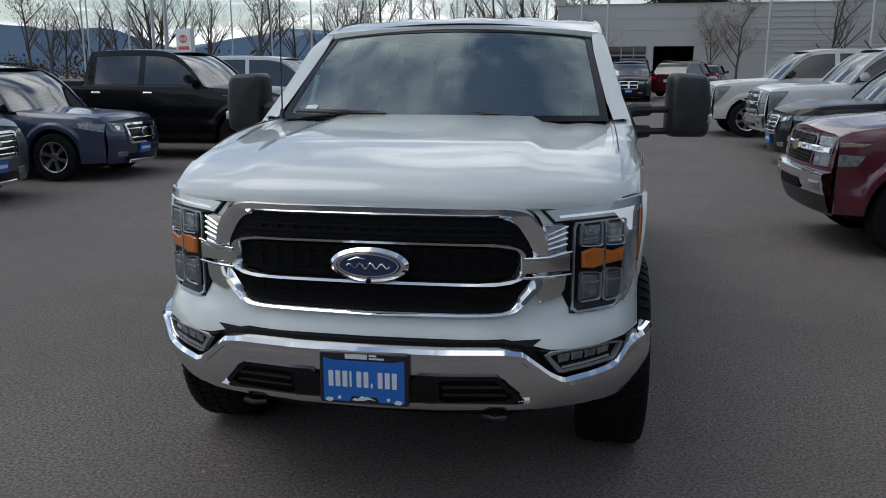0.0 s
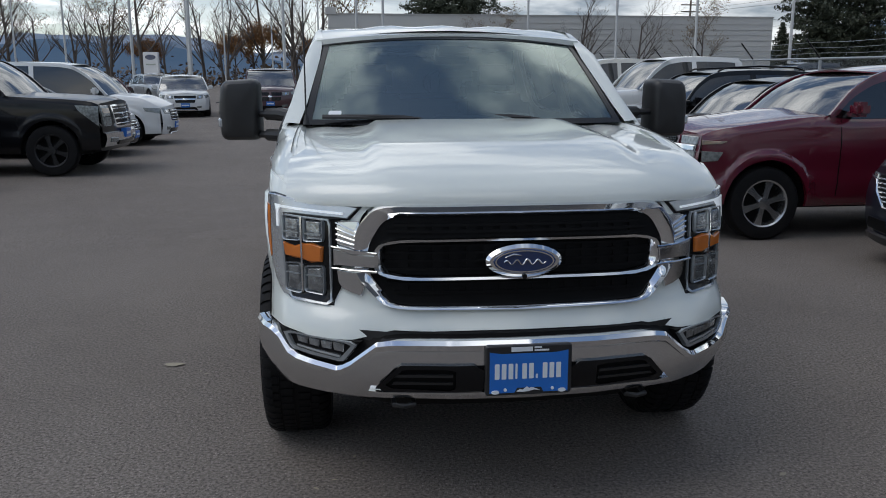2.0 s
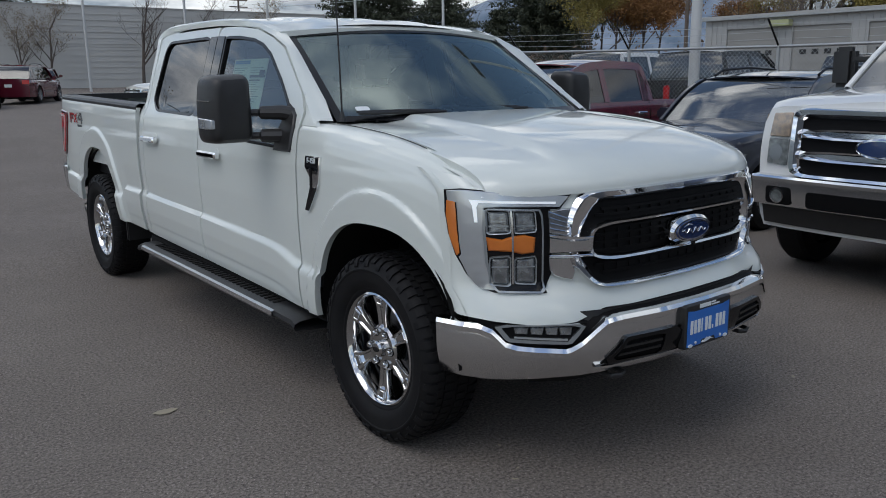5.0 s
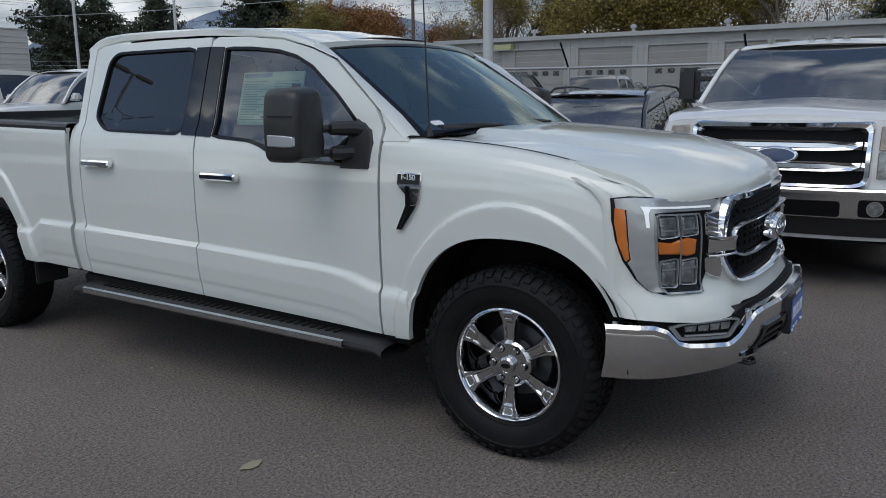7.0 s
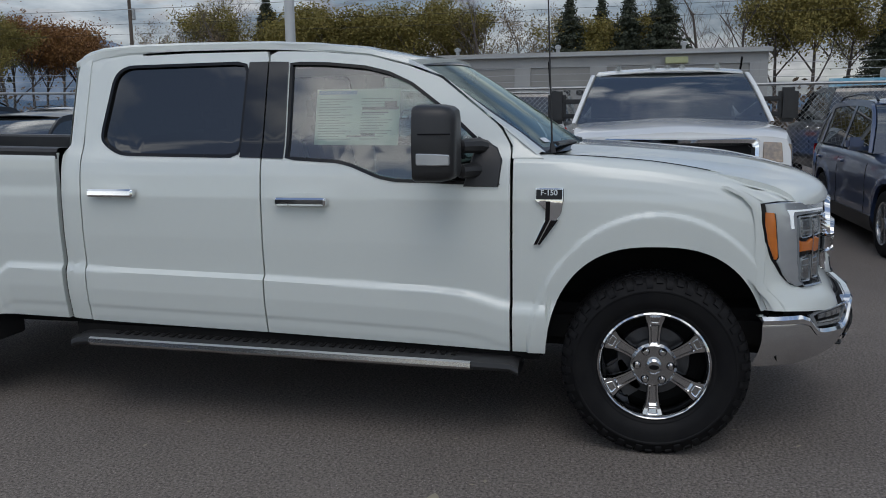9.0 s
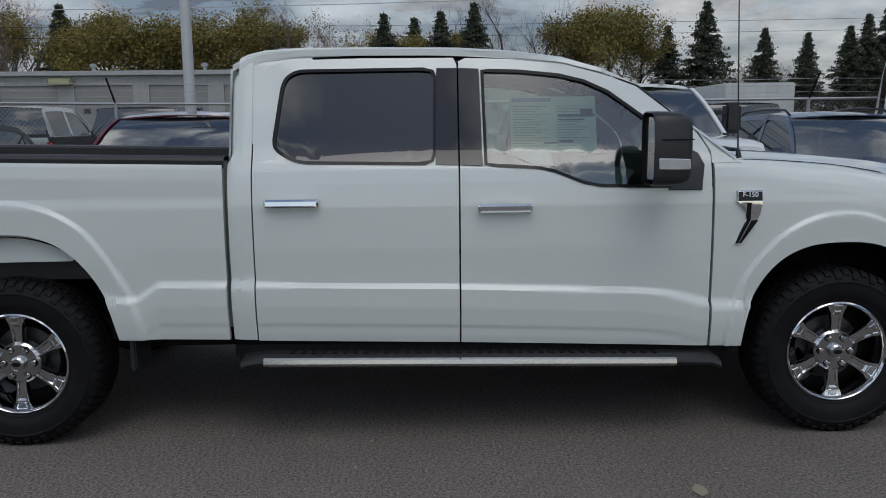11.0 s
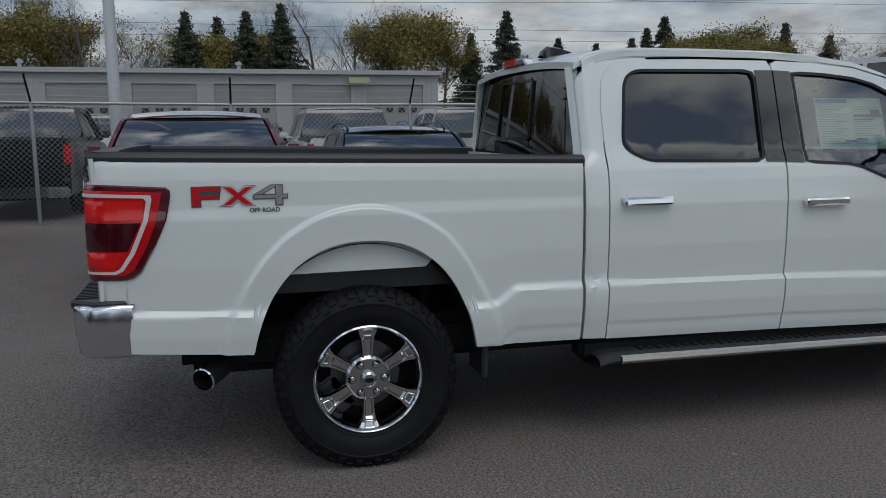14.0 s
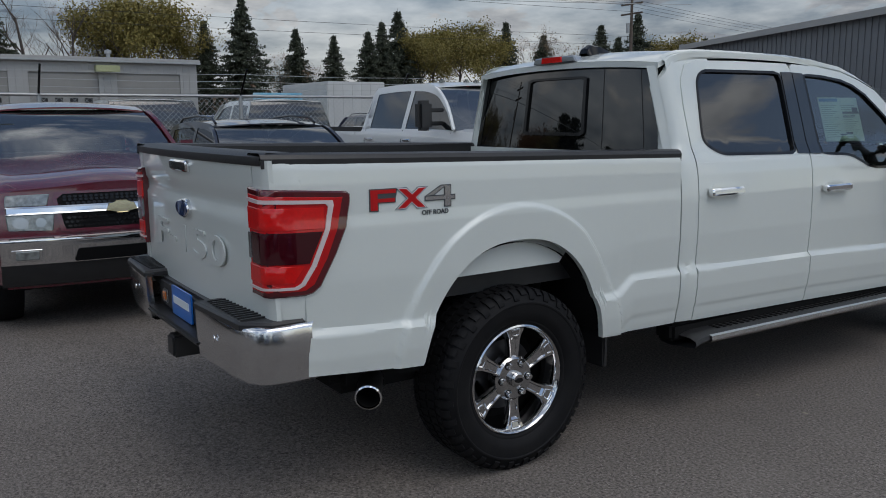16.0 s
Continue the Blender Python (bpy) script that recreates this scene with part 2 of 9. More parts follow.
def rounded(poly, r, n=4):
    """A polygon with its corners rounded."""
    pts = [Vector(p) for p in poly]
    out = []
    m = len(pts)
    for i in range(m):
        a, b, c = pts[i - 1], pts[i], pts[(i + 1) % m]
        ra = min(r, (a - b).length * 0.45)
        rc = min(r, (c - b).length * 0.45)
        p, q = b + (a - b).normalized() * ra, b + (c - b).normalized() * rc
        for j in range(n + 1):
            t = j / n
            out.append(p * (1 - t) ** 2 + b * 2 * t * (1 - t) + q * t ** 2)
    return out


def inset(poly, k):
    """An outline drawn in by k along its edges' normals."""
    pts = [Vector(p) for p in poly]
    n = len(pts)
    turn = 1 if sum(pts[i - 1].x * pts[i].y - pts[i].x * pts[i - 1].y for i in range(n)) > 0 else -1
    out = []
    for i in range(n):
        a, b = (pts[i] - pts[i - 1]).normalized(), (pts[(i + 1) % n] - pts[i]).normalized()
        na, nb = Vector((-a.y, a.x)) * turn, Vector((-b.y, b.x)) * turn
        q = na + nb
        out.append(pts[i] + q * (k / max(0.35, 0.5 * q.length_squared)))
    return out


def slab(poly, place, d0, d1, step=0.06, bm=None, bevel=0.0):
    """A flat outline in (u, v), laid on a surface by place(u, v, d): its face at depth d1, its walls down to d0."""
    pts = resample(poly, step)
    n = len(pts)
    area = sum(pts[i - 1].x * pts[i].y - pts[i].x * pts[i - 1].y for i in range(n))
    turn = 1 if area > 0 else -1
    inner = []
    for i in range(n):
        e = pts[(i + 1) % n] - pts[i - 1]
        q = Vector((-e.y, e.x)).normalized() * turn * bevel if e.length > 1e-9 else Vector((0, 0))
        inner.append(pts[i] + q)
    work = bmesh.new()
    tag = work.verts.layers.int.new("rim")
    vs = [work.verts.new((p[0], p[1], 0)) for p in inner]
    for i, v in enumerate(vs):
        v[tag] = i + 1
    work.faces.new(vs)
    bmesh.ops.triangulate(work, faces=work.faces[:])
    for _ in range(4):
        long_edges = [e for e in work.edges if not e.is_boundary and e.calc_length() > step * 1.6]
        if not long_edges:
            break
        made = bmesh.ops.subdivide_edges(work, edges=long_edges, cuts=1)["geom_inner"]
        for v in made:
            if isinstance(v, bmesh.types.BMVert):
                v[tag] = 0
        bmesh.ops.triangulate(work, faces=work.faces[:])
    out = bm or bmesh.new()
    vs = [v for v in sorted(work.verts, key=lambda v: v[tag]) if v[tag]]
    pts = [pts[v[tag] - 1] for v in vs]
    n = len(vs)
    face_v = {v: out.verts.new(place(v.co.x, v.co.y, d1)) for v in work.verts}
    for f in work.faces:
        out.faces.new([face_v[v] for v in f.verts])
    rings = [[face_v[v] for v in vs]]
    if bevel:
        rings.append([out.verts.new(place(p[0], p[1], d1 - math.copysign(bevel, d1 - d0))) for p in pts])
    rings.append([out.verts.new(place(p[0], p[1], d0)) for p in pts])
    for r0, r1 in zip(rings, rings[1:]):
        for i in range(n):
            out.faces.new((r0[i], r0[(i + 1) % n], r1[(i + 1) % n], r1[i]))
    work.free()
    return out


def frame_slab(outer, inner, place, d0, d1, n=64, bm=None, tuck=0.0, crown=False):
    """A ring between two outlines; tuck: how far the inner wall drops below d0."""
    bm = bm or bmesh.new()
    c = sum((Vector(p) for p in inner), Vector((0, 0))) / len(inner)

    def by_angle(poly):
        pts = [Vector(p) for p in poly]
        out = []
        for k in range(n):
            ang = 2 * math.pi * k / n
            d = Vector((math.cos(ang), math.sin(ang)))
            best = None
            for i in range(len(pts)):
                a, b = pts[i] - c, pts[(i + 1) % len(pts)] - c
                e = b - a
                den = d.x * e.y - d.y * e.x
                if abs(den) < 1e-9:
                    continue
                t = (a.x * e.y - a.y * e.x) / den
                s = (a.x * d.y - a.y * d.x) / den
                if t > 0 and -1e-6 <= s <= 1 + 1e-6 and (best is None or t > best):
                    best = t
            out.append(c + d * (best or 0.001))
        return out

    o, i = by_angle(outer), by_angle(inner)
    loops = [(o, d0), (o, d1), (i, d1), (i, d0 - tuck)]
    if crown:
        m1, m2 = [p.lerp(q, 0.22) for p, q in zip(o, i)], [p.lerp(q, 0.62) for p, q in zip(o, i)]
        loops = [(o, d0), (o, d0 + (d1 - d0) * 0.35), (m1, d1), (m2, d1 - (d1 - d0) * 0.12), (i, d0 + (d1 - d0) * 0.3), (i, d0 - tuck)]
    rings = [[bm.verts.new(place(p[0], p[1], d)) for p in l] for l, d in loops]
    for a, b in zip(rings, rings[1:] + rings[:1]):
        for k in range(n):
            bm.faces.new((a[k], a[(k + 1) % n], b[(k + 1) % n], b[k]))
    return bm


def box(x0, x1, y0, y1, z0, z1, bevel=0.0, bm=None):
    bm = bm or bmesh.new()
    r = bmesh.ops.create_cube(bm, size=1)
    for v in r["verts"]:
        v.co = Vector((x0 if v.co.x < 0 else x1, y0 if v.co.y < 0 else y1, z0 if v.co.z < 0 else z1))
    if bevel:
        es = {e for v in r["verts"] for e in v.link_edges}
        bmesh.ops.bevel(bm, geom=list(es), offset=bevel, segments=2, affect="EDGES")
    return bm


def lathe(profile, n=48, axis="x", at=(0, 0, 0), bm=None, close=False):
    """Turns (radius, along) pairs about an axis."""
    bm = bm or bmesh.new()
    rows = []
    for r, a in profile:
        row = []
        for k in range(n):
            t = 2 * math.pi * k / n
            c, s = r * math.cos(t), r * math.sin(t)
            p = {"x": (a, c, s), "y": (c, a, s), "z": (c, s, a)}[axis]
            row.append(Vector(p) + Vector(at))
        rows.append(row)
    if close:
        rows.append(rows[0])
    fill_grid(bm, rows, close=True)
    bmesh.ops.remove_doubles(bm, verts=bm.verts[:], dist=0.0003)
    return bm


def tube(points, radius, n=8, bm=None, caps=True):
    """A round bar along a line of places; radius a number or one for each place."""
    bm = bm or bmesh.new()
    pts = [Vector(p) for p in points]
    rows = []
    for i, p in enumerate(pts):
        d = (pts[min(i + 1, len(pts) - 1)] - pts[max(i - 1, 0)]).normalized()
        u = d.orthogonal().normalized() if i == 0 else (u - d * u.dot(d)).normalized()
        w = d.cross(u)
        r = radius[i] if isinstance(radius, (list, tuple)) else radius
        rows.append([p + (u * math.cos(2 * math.pi * k / n) + w * math.sin(2 * math.pi * k / n)) * r for k in range(n)])
    vs = fill_grid(bm, rows, close=True)
    if caps:
        bm.faces.new(vs[0])
        bm.faces.new(vs[-1])
    return bm


def text_mesh(name, words, size, m, mat, parent, thick=0.002, shear=0.0, bold=0.0, align="CENTER"):
    """Letters of the built-in font as a mesh, standing in the local x-y plane of m."""
    cu = bpy.data.curves.new(name, "FONT")
    cu.body, cu.size, cu.extrude, cu.shear, cu.offset = words, size, thick, shear, bold
    cu.align_x, cu.align_y = align, "CENTER"
    tmp = bpy.data.objects.new(name, cu)
    me = bpy.data.meshes.new_from_object(tmp)
    bpy.data.objects.remove(tmp)
    bpy.data.curves.remove(cu)
    me.transform(m)
    me.materials.append(mat)
    ob = new(name, me)
    ob.parent = parent
    return ob


def smooth_curve(pairs):
    """A smooth function through pairs (monotone cubic)."""
    xs = [p[0] for p in pairs]
    ys = [p[1] for p in pairs]
    n = len(xs)
    d = [(ys[i + 1] - ys[i]) / (xs[i + 1] - xs[i]) for i in range(n - 1)]
    m = [d[0]] + [0 if d[i - 1] * d[i] <= 0 else 2 * d[i - 1] * d[i] / (d[i - 1] + d[i]) for i in range(1, n - 1)] + [d[-1]]

    def f(x):
        if x <= xs[0]:
            return ys[0]
        if x >= xs[-1]:
            return ys[-1]
        i = max(k for k in range(n - 1) if xs[k] <= x)
        h = xs[i + 1] - xs[i]
        t = (x - xs[i]) / h
        return (ys[i] * (1 + 2 * t) * (1 - t) ** 2 + m[i] * h * t * (1 - t) ** 2
                + ys[i + 1] * t * t * (3 - 2 * t) + m[i + 1] * h * t * t * (t - 1))

    return f


def linear(pairs):
    xs, ys = [p[0] for p in pairs], [p[1] for p in pairs]
    return lambda x: float(np.interp(x, xs, ys))


def spaced(a, b, step, extra=()):
    k = max(2, int(abs(b - a) / step) + 1)
    vals = {round(a + (b - a) * i / (k - 1), 5) for i in range(k)} | {round(e, 5) for e in extra if min(a, b) <= e <= max(a, b)}
    return sorted(vals)


def arch_ys(yc, r, n=26):
    return [yc - r * math.cos(math.pi * k / n) for k in range(n + 1)]


def side_panel(ys, zb, zt, half, s, rows=14, lip=0.03, bias=1.0):
    """A body panel of columns from zb(y) to zt(y); half(y, z) is its distance from the middle. bias: rows crowd towards the top."""
    steps = [1 - (1 - k / rows) ** bias for k in range(rows + 1)]
    table = []
    for y in ys:
        a, b = zb(y), zt(y)
        table.append([Vector((s * half(y, a + (b - a) * t), y, a + (b - a) * t)) for t in steps])
    return grid(table, lip=(-s * lip, 0, 0) if lip else None)


# ---- ground ----
def rise(y):
    """The lot climbs gently behind the truck."""
    return 0.0 if y < 4 else 0.018 * (y - 4) ** 2 / (y - 4 + 3) if y < 75 else 0.018 * 71 ** 2 / 74


def asphalt_material():
    """Worn tar and pale stone chips, with broad stains and fine relief."""
    m = bpy.data.materials.new("asphalt")
    m.use_nodes = True
    nt = m.node_tree
    p = nt.nodes["Principled BSDF"]
    p.inputs["Roughness"].default_value, p.inputs["Specular IOR Level"].default_value = 0.9, 0.25
    tc = nt.nodes.new("ShaderNodeTexCoord")

    def node(kind, **kw):
        n = nt.nodes.new(kind)
        for k, v in kw.items():
            n.inputs[k].default_value = v
        return n

    def noise_of(scale, detail, rough):
        n = node("ShaderNodeTexNoise", Scale=scale, Detail=detail, Roughness=rough)
        nt.links.new(tc.outputs["Object"], n.inputs["Vector"])
        return n.outputs["Fac"]

    def mix(fac, a, b):
        n = node("ShaderNodeMix")
        n.data_type = "RGBA"
        nt.links.new(fac, n.inputs["Factor"])
        for key, v in (("A", a), ("B", b)):
            if isinstance(v, tuple):
                n.inputs[key].default_value = (*v, 1)
            else:
                nt.links.new(v, n.inputs[key])
        return n.outputs["Result"]

    def ranged(v, lo, hi, top=1.0):
        n = node("ShaderNodeMapRange", **{"From Min": lo, "From Max": hi, "To Max": top})
        nt.links.new(v, n.inputs["Value"])
        return n.outputs[0]

    chips = ranged(noise_of(68.0, 4, 0.82), 0.36, 0.64)
    tar = mix(chips, (0.052, 0.045, 0.039), (0.308, 0.272, 0.242))
    vor = node("ShaderNodeTexVoronoi", Scale=48.0, Randomness=1.0)
    nt.links.new(tc.outputs["Object"], vor.inputs["Vector"])
    specks = ranged(vor.outputs["Distance"], 0.18, 0.10, 0.85)
    tar = mix(specks, tar, (0.45, 0.40, 0.36))
    stain = ranged(noise_of(0.45, 5, 0.6), 0.40, 0.66, 0.35)
    tar = mix(stain, tar, (0.106, 0.090, 0.079))
    patch = ranged(noise_of(2.6, 5, 0.65), 0.50, 0.75, 0.25)
    tar = mix(patch, tar, (0.245, 0.216, 0.193))
    nt.links.new(tar, p.inputs["Base Color"])
    b = node("ShaderNodeBump", Strength=0.5, Distance=0.006)
    nt.links.new(chips, b.inputs["Height"])
    nt.links.new(b.outputs[0], p.inputs["Normal"])
    return m


ASPHALT = asphalt_material()
xs = [-900, -300, -120] + list(range(-60, 61, 4)) + [120, 300, 900]
ys = [-900, -300, -100] + list(range(-40, 81, 2)) + [120, 300, 900]
tagged(part("ground", grid([[(x, y, rise(y)) for x in xs] for y in ys]), ASPHALT), "worn grey asphalt of a sloping car lot", "ground", kind="structure")


# ---- the white pickup: front axle at y = 0, nose towards -y ----
truck = empty("pickup_truck", Matrix(), "white crew-cab pickup truck with chrome grille and long bed", "pickup truck")
AX_R, HUB_Z, TYRE_R = 3.993, 0.408, 0.412
lower_x = linear([(0.40, 0.915), (0.47, 0.938), (0.52, 0.950), (0.56, 0.955), (0.575, 0.961), (0.66, 0.972), (0.752, 0.974), (0.775, 0.952),
                  (0.95, 0.962), (1.15, 0.960), (1.26, 0.948), (1.32, 0.935), (1.36, 0.918), (1.40, 0.897), (1.60, 0.838), (1.82, 0.772),
                  (1.87, 0.745)])
bulge = smooth_curve([(-0.45, -0.055), (-0.2, -0.022), (0.15, 0.0), (1.0, 0.006), (2.0, 0.006), (3.0, 0.0), (4.6, -0.006), (5.0, -0.022), (5.12, -0.05)])


def flare(y, z, yc, a, b):
    """The wheel-arch lip, standing proud round the opening: an oval a wide and b high."""
    e = math.hypot((y - yc) / a, max(0.0, z - 0.43) / b)
    ahead = min(1.0, max(0.0, (y + 0.48) / 0.16))
    if e > 1.04:
        return 0.0
    t = min(1.0, (1.04 - e) / 0.030)
    return (0.017 * t * t * (3 - 2 * t) - 0.006 * min(1.0, max(0.0, (1.0 - e) / 0.16))) * ahead


def half(y, z):
    return lower_x(z) + bulge(y) + flare(y, z, 0.0, 0.552, 0.65) + flare(y, z, AX_R, 0.625, 0.74)


def side(s):
    """Lays (y, z, depth) on the truck's flank."""
    return lambda y, z, d: Vector((s * (half(y, z) + d), y, z))


fender_top = smooth_curve([(-0.50, 1.178), (-0.42, 1.215), (-0.2, 1.280), (0.1, 1.325), (0.4, 1.345), (0.64, 1.352)])


def fender_half(y, z):
    q = fender_top(y) - z
    drop = float(np.interp(q, [0, 0.003, 0.008, 0.015, 0.025, 0.04, 0.06, 0.085, 0.12, 0.17, 0.25], [0.13, 0.109, 0.091, 0.075, 0.059, 0.043, 0.029, 0.018, 0.009, 0.003, 0]))
    flush = float(np.interp(q, [0, 0.012, 0.03, 0.07], [0.035, 0.012, 0.003, 0]))
    k = min(1.0, max(0.0, (y - 0.15) / 0.40))
    k = k * k * (3 - 2 * k)
    zz = z + 0.105 if z < 0.80 else z + 0.105 * max(0.0, (0.95 - z) / 0.15)
    low = lower_x(min(zz, 1.18)) * (1 - k) + lower_x(zz) * k
    return low + bulge(y) + flare(y, z, 0.0, 0.552, 0.65) - drop * (1 - k) - flush * k


def arch(yc, r, low, front_low=None):
    def f(y):
        d = abs(y - yc)
        if d >= r:
            return low if y > yc or front_low is None else front_low
        # flattened crown, steeper shoulders
        h = 0.545 * (1 - (d / r) ** 2.6) ** (1 / 2.2)
        floor = low if y > yc or front_low is None else front_low
        return max(HUB_Z + h, floor)
    return f


for s in (-1, 1):
    # front fender
    zb = arch(0.0, 0.485, 0.45, 0.67)
    ys_ = spaced(-0.46, 0.635, 0.0125, arch_ys(0, 0.4849) + [-0.4851, 0.4851])
    fender = part("front_fender", side_panel(ys_, zb, fender_top, fender_half, s, rows=70, bias=1.7), WHITE, truck)
    part("fender_cap", grid([[Vector((s * (fender_half(y, fender_top(y)) + 0.002), y, fender_top(y) - 0.001)), Vector((s * 0.82, y, fender_top(y) + 0.002)), Vector((s * 0.78, y, fender_top(y) - 0.025))] for y in spaced(-0.44, 0.66, 0.06)]), WHITE, fender)
    # the two right-hand doors or left-hand doors
    belt_f = linear([(0.64, 1.222), (0.8, 1.222), (1.19, 1.232), (1.26, 1.246), (1.40, 1.302), (1.47, 1.318), (1.85, 1.336)])
    belt_r = linear([(1.85, 1.342), (2.60, 1.352), (2.70, 1.36), (2.83, 1.40)])
    sill = linear([(0.64, 0.452), (0.66, 0.45), (1.85, 0.484), (2.83, 0.505)])
    crease_dip = linear([(0.64, 0.105), (0.72, 0.08), (0.84, 0.045), (1.0, 0.03), (1.85, 0.0), (2.95, -0.022)])

    def door_half(y, z):
        return half(y, z + crease_dip(y) * min(1.0, max(0.0, (1.0 - z) / 0.2)))

    door_f = part("front_door", side_panel(spaced(0.648, 1.846, 0.05), sill, belt_f, door_half, s, rows=112), WHITE, truck)
    door_r = part("rear_door", side_panel(spaced(1.854, 2.826, 0.05), sill, belt_r, door_half, s, rows=112), WHITE, truck)
    place = side(s)
    # upper door frames with the window openings
    frame_f = [(0.650, 1.20), (0.650, 1.39), (0.708, 1.482), (0.99, 1.705), (1.15, 1.765), (1.34, 1.815), (1.6, 1.842), (1.846, 1.85), (1.846, 1.29), (1.42, 1.268), (1.28, 1.218), (1.16, 1.200)]
    hole_f = [(0.70, 1.222), (0.80, 1.42), (0.94, 1.545), (1.125, 1.682), (1.24, 1.735), (1.36, 1.765), (1.55, 1.785), (1.735, 1.792), (1.725, 1.337),
              (1.47, 1.322), (1.40, 1.306), (1.26, 1.25), (1.18, 1.235)]
    frame_r = [(1.854, 1.30), (1.854, 1.85), (2.3, 1.852), (2.65, 1.845), (2.755, 1.82), (2.81, 1.74), (2.826, 1.60), (2.826, 1.32)]
    hole_r = rounded([(1.965, 1.345), (1.955, 1.80), (2.63, 1.795), (2.69, 1.75), (2.735, 1.44), (2.70, 1.40), (2.61, 1.357)], 0.05)
    part("window_surround", frame_slab(frame_f, hole_f, place, -0.03, -0.0015, n=130), WHITE, door_f)
    part("window_surround", frame_slab(frame_r, hole_r, place, -0.03, 0.0, n=110), WHITE, door_r)
    part("window_seal", frame_slab(inset(hole_f, -0.005), inset(hole_f, 0.010), place, -0.028, 0.003, n=100), TRIM, door_f, "black rubber seal")
    part("window_seal", frame_slab(inset(hole_r, -0.005), inset(hole_r, 0.010), place, -0.028, 0.003, n=100), TRIM, door_r, "black rubber seal")
    part("pillar_cover", slab([(1.738, 1.338), (1.846, 1.342), (1.846, 1.80), (1.748, 1.796)], place, -0.01, 0.006), GLOSS, door_f, "gloss black pillar cover")
    part("pillar_cover", slab([(1.854, 1.342), (1.962, 1.345), (1.952, 1.80), (1.854, 1.80)], place, -0.01, 0.006), GLOSS, door_r, "gloss black pillar cover")
    part("window_pane", slab(hole_f, place, -0.016, -0.012), GLASS, door_f, "clear green-tinted glass")
    part("window_pane", slab(hole_r, place, -0.016, -0.012), PRIVACY, door_r, "dark privacy glass")
    part("sail_panel", slab([(0.70, 1.212), (0.685, 1.33), (0.71, 1.385), (0.80, 1.435), (0.835, 1.30), (0.86, 1.212)], place, -0.005, 0.014, bevel=0.006), BLACK, door_f, "black mirror base")
    part("pillar_foot", slab([(0.50, 1.335), (0.644, 1.335), (0.644, 1.392), (0.70, 1.490), (0.53, 1.362)], place, -0.03, -0.008, bevel=0.004), WHITE, truck)
    part("pillar_filler", slab([(2.55, 1.835), (2.55, 1.868), (2.72, 1.858), (2.80, 1.842), (2.86, 1.82), (2.86, 1.45), (2.80, 1.45), (2.79, 1.68), (2.73, 1.79), (2.65, 1.83)], place, -0.03, -0.006), WHITE, truck)
    # door handles in their shallow cups
    for y0, z0, d in ((1.508, 1.139, door_f), (2.512, 1.172, door_r)):
        cup = slab(rounded([(y0 + 0.02, z0 - 0.035), (y0 + 0.23, z0 - 0.035), (y0 + 0.21, z0 + 0.04), (y0 + 0.04, z0 + 0.04)], 0.03), place, -0.006, 0.0015)
        part("handle_cup", cup, WHITE, d)
        bar = slab(rounded([(y0, z0 - 0.019), (y0 + 0.256, z0 - 0.019), (y0 + 0.256, z0 + 0.019), (y0, z0 + 0.019)], 0.012), place, 0.012, 0.045, bevel=0.009)
        part("door_handle", bar, CHROME, d, "chrome pull handle")
    # cab corner behind the rear door

    def corner_half(y, z):
        return door_half(y, z) - 0.11 * max(0.0, (y - 2.885) / 0.08) ** 2 * (1 if z > 1.38 else 0.15)

    part("cab_corner", side_panel([2.833, 2.86, 2.89, 2.91, 2.93, 2.945], linear([(2.83, 0.508), (2.95, 0.512)]), linear([(2.83, 1.845), (2.86, 1.825), (2.90, 1.785), (2.93, 1.742), (2.945, 1.71)]), corner_half, s, rows=44), WHITE, truck)
    # bed side with its wheel arch
    rail = linear([(2.965, 1.368), (5.09, 1.412)])
    bed_low = linear([(2.96, 0.512), (3.47, 0.522), (3.99, 0.54), (4.48, 0.566), (4.98, 0.603), (5.12, 0.61)])
    ra = arch(AX_R, 0.508, 0.0)
    bed_zb = lambda y: 0.812 if y > 4.985 else max(bed_low(y), ra(y) + 0.085 * max(0.0, 1 - ((y - AX_R) / 0.5) ** 2)) if abs(y - AX_R) < 0.508 else bed_low(y)
    bed_crease = linear([(2.96, -0.022), (3.295, -0.025), (3.39, 0.045), (3.6, 0.045), (4.4, 0.02), (5.1, -0.01)])

    def bed_half(y, z):
        zz = z + bed_crease(y) * min(1.0, max(0.0, (1.05 - z) / 0.2))
        top = rail(y) - z
        return half(y, min(zz, 1.20)) - float(np.interp(top, [0, 0.03, 0.09], [0.014, 0.004, 0]))

    ys_ = spaced(2.965, 5.095, 0.014, arch_ys(AX_R, 0.5079) + [3.4849, 4.5011, 4.984, 4.9855])
    bed = part("bed_side", side_panel(ys_, bed_zb, rail, bed_half, s, rows=80), WHITE, truck)
    bed_place = lambda y, z, d, s=s: Vector((s * (bed_half(y, z) + d), y, z))
    cap_rows = []
    for y in spaced(2.955, 5.118, 0.1):
        zr, xo = rail(y), bed_half(y, rail(y))
        cap_rows.append([Vector((s * x, y, z)) for x, z in ((xo + 0.004, zr - 0.03), (xo + 0.006, zr + 0.005), (xo - 0.004, zr + 0.02), (xo - 0.02, zr + 0.026),
                                                          (xo - 0.12, zr + 0.024), (xo - 0.135, zr + 0.01), (xo - 0.135, zr - 0.03))])
    part("bed_rail_cap", grid(cap_rows), BLACK, truck, "black moulded rail cap")
    part("bed_inner_wall", box(*sorted((s * 0.80, s * 0.83)), 2.98, 5.08, 0.80, 1.39), BLACK, truck)
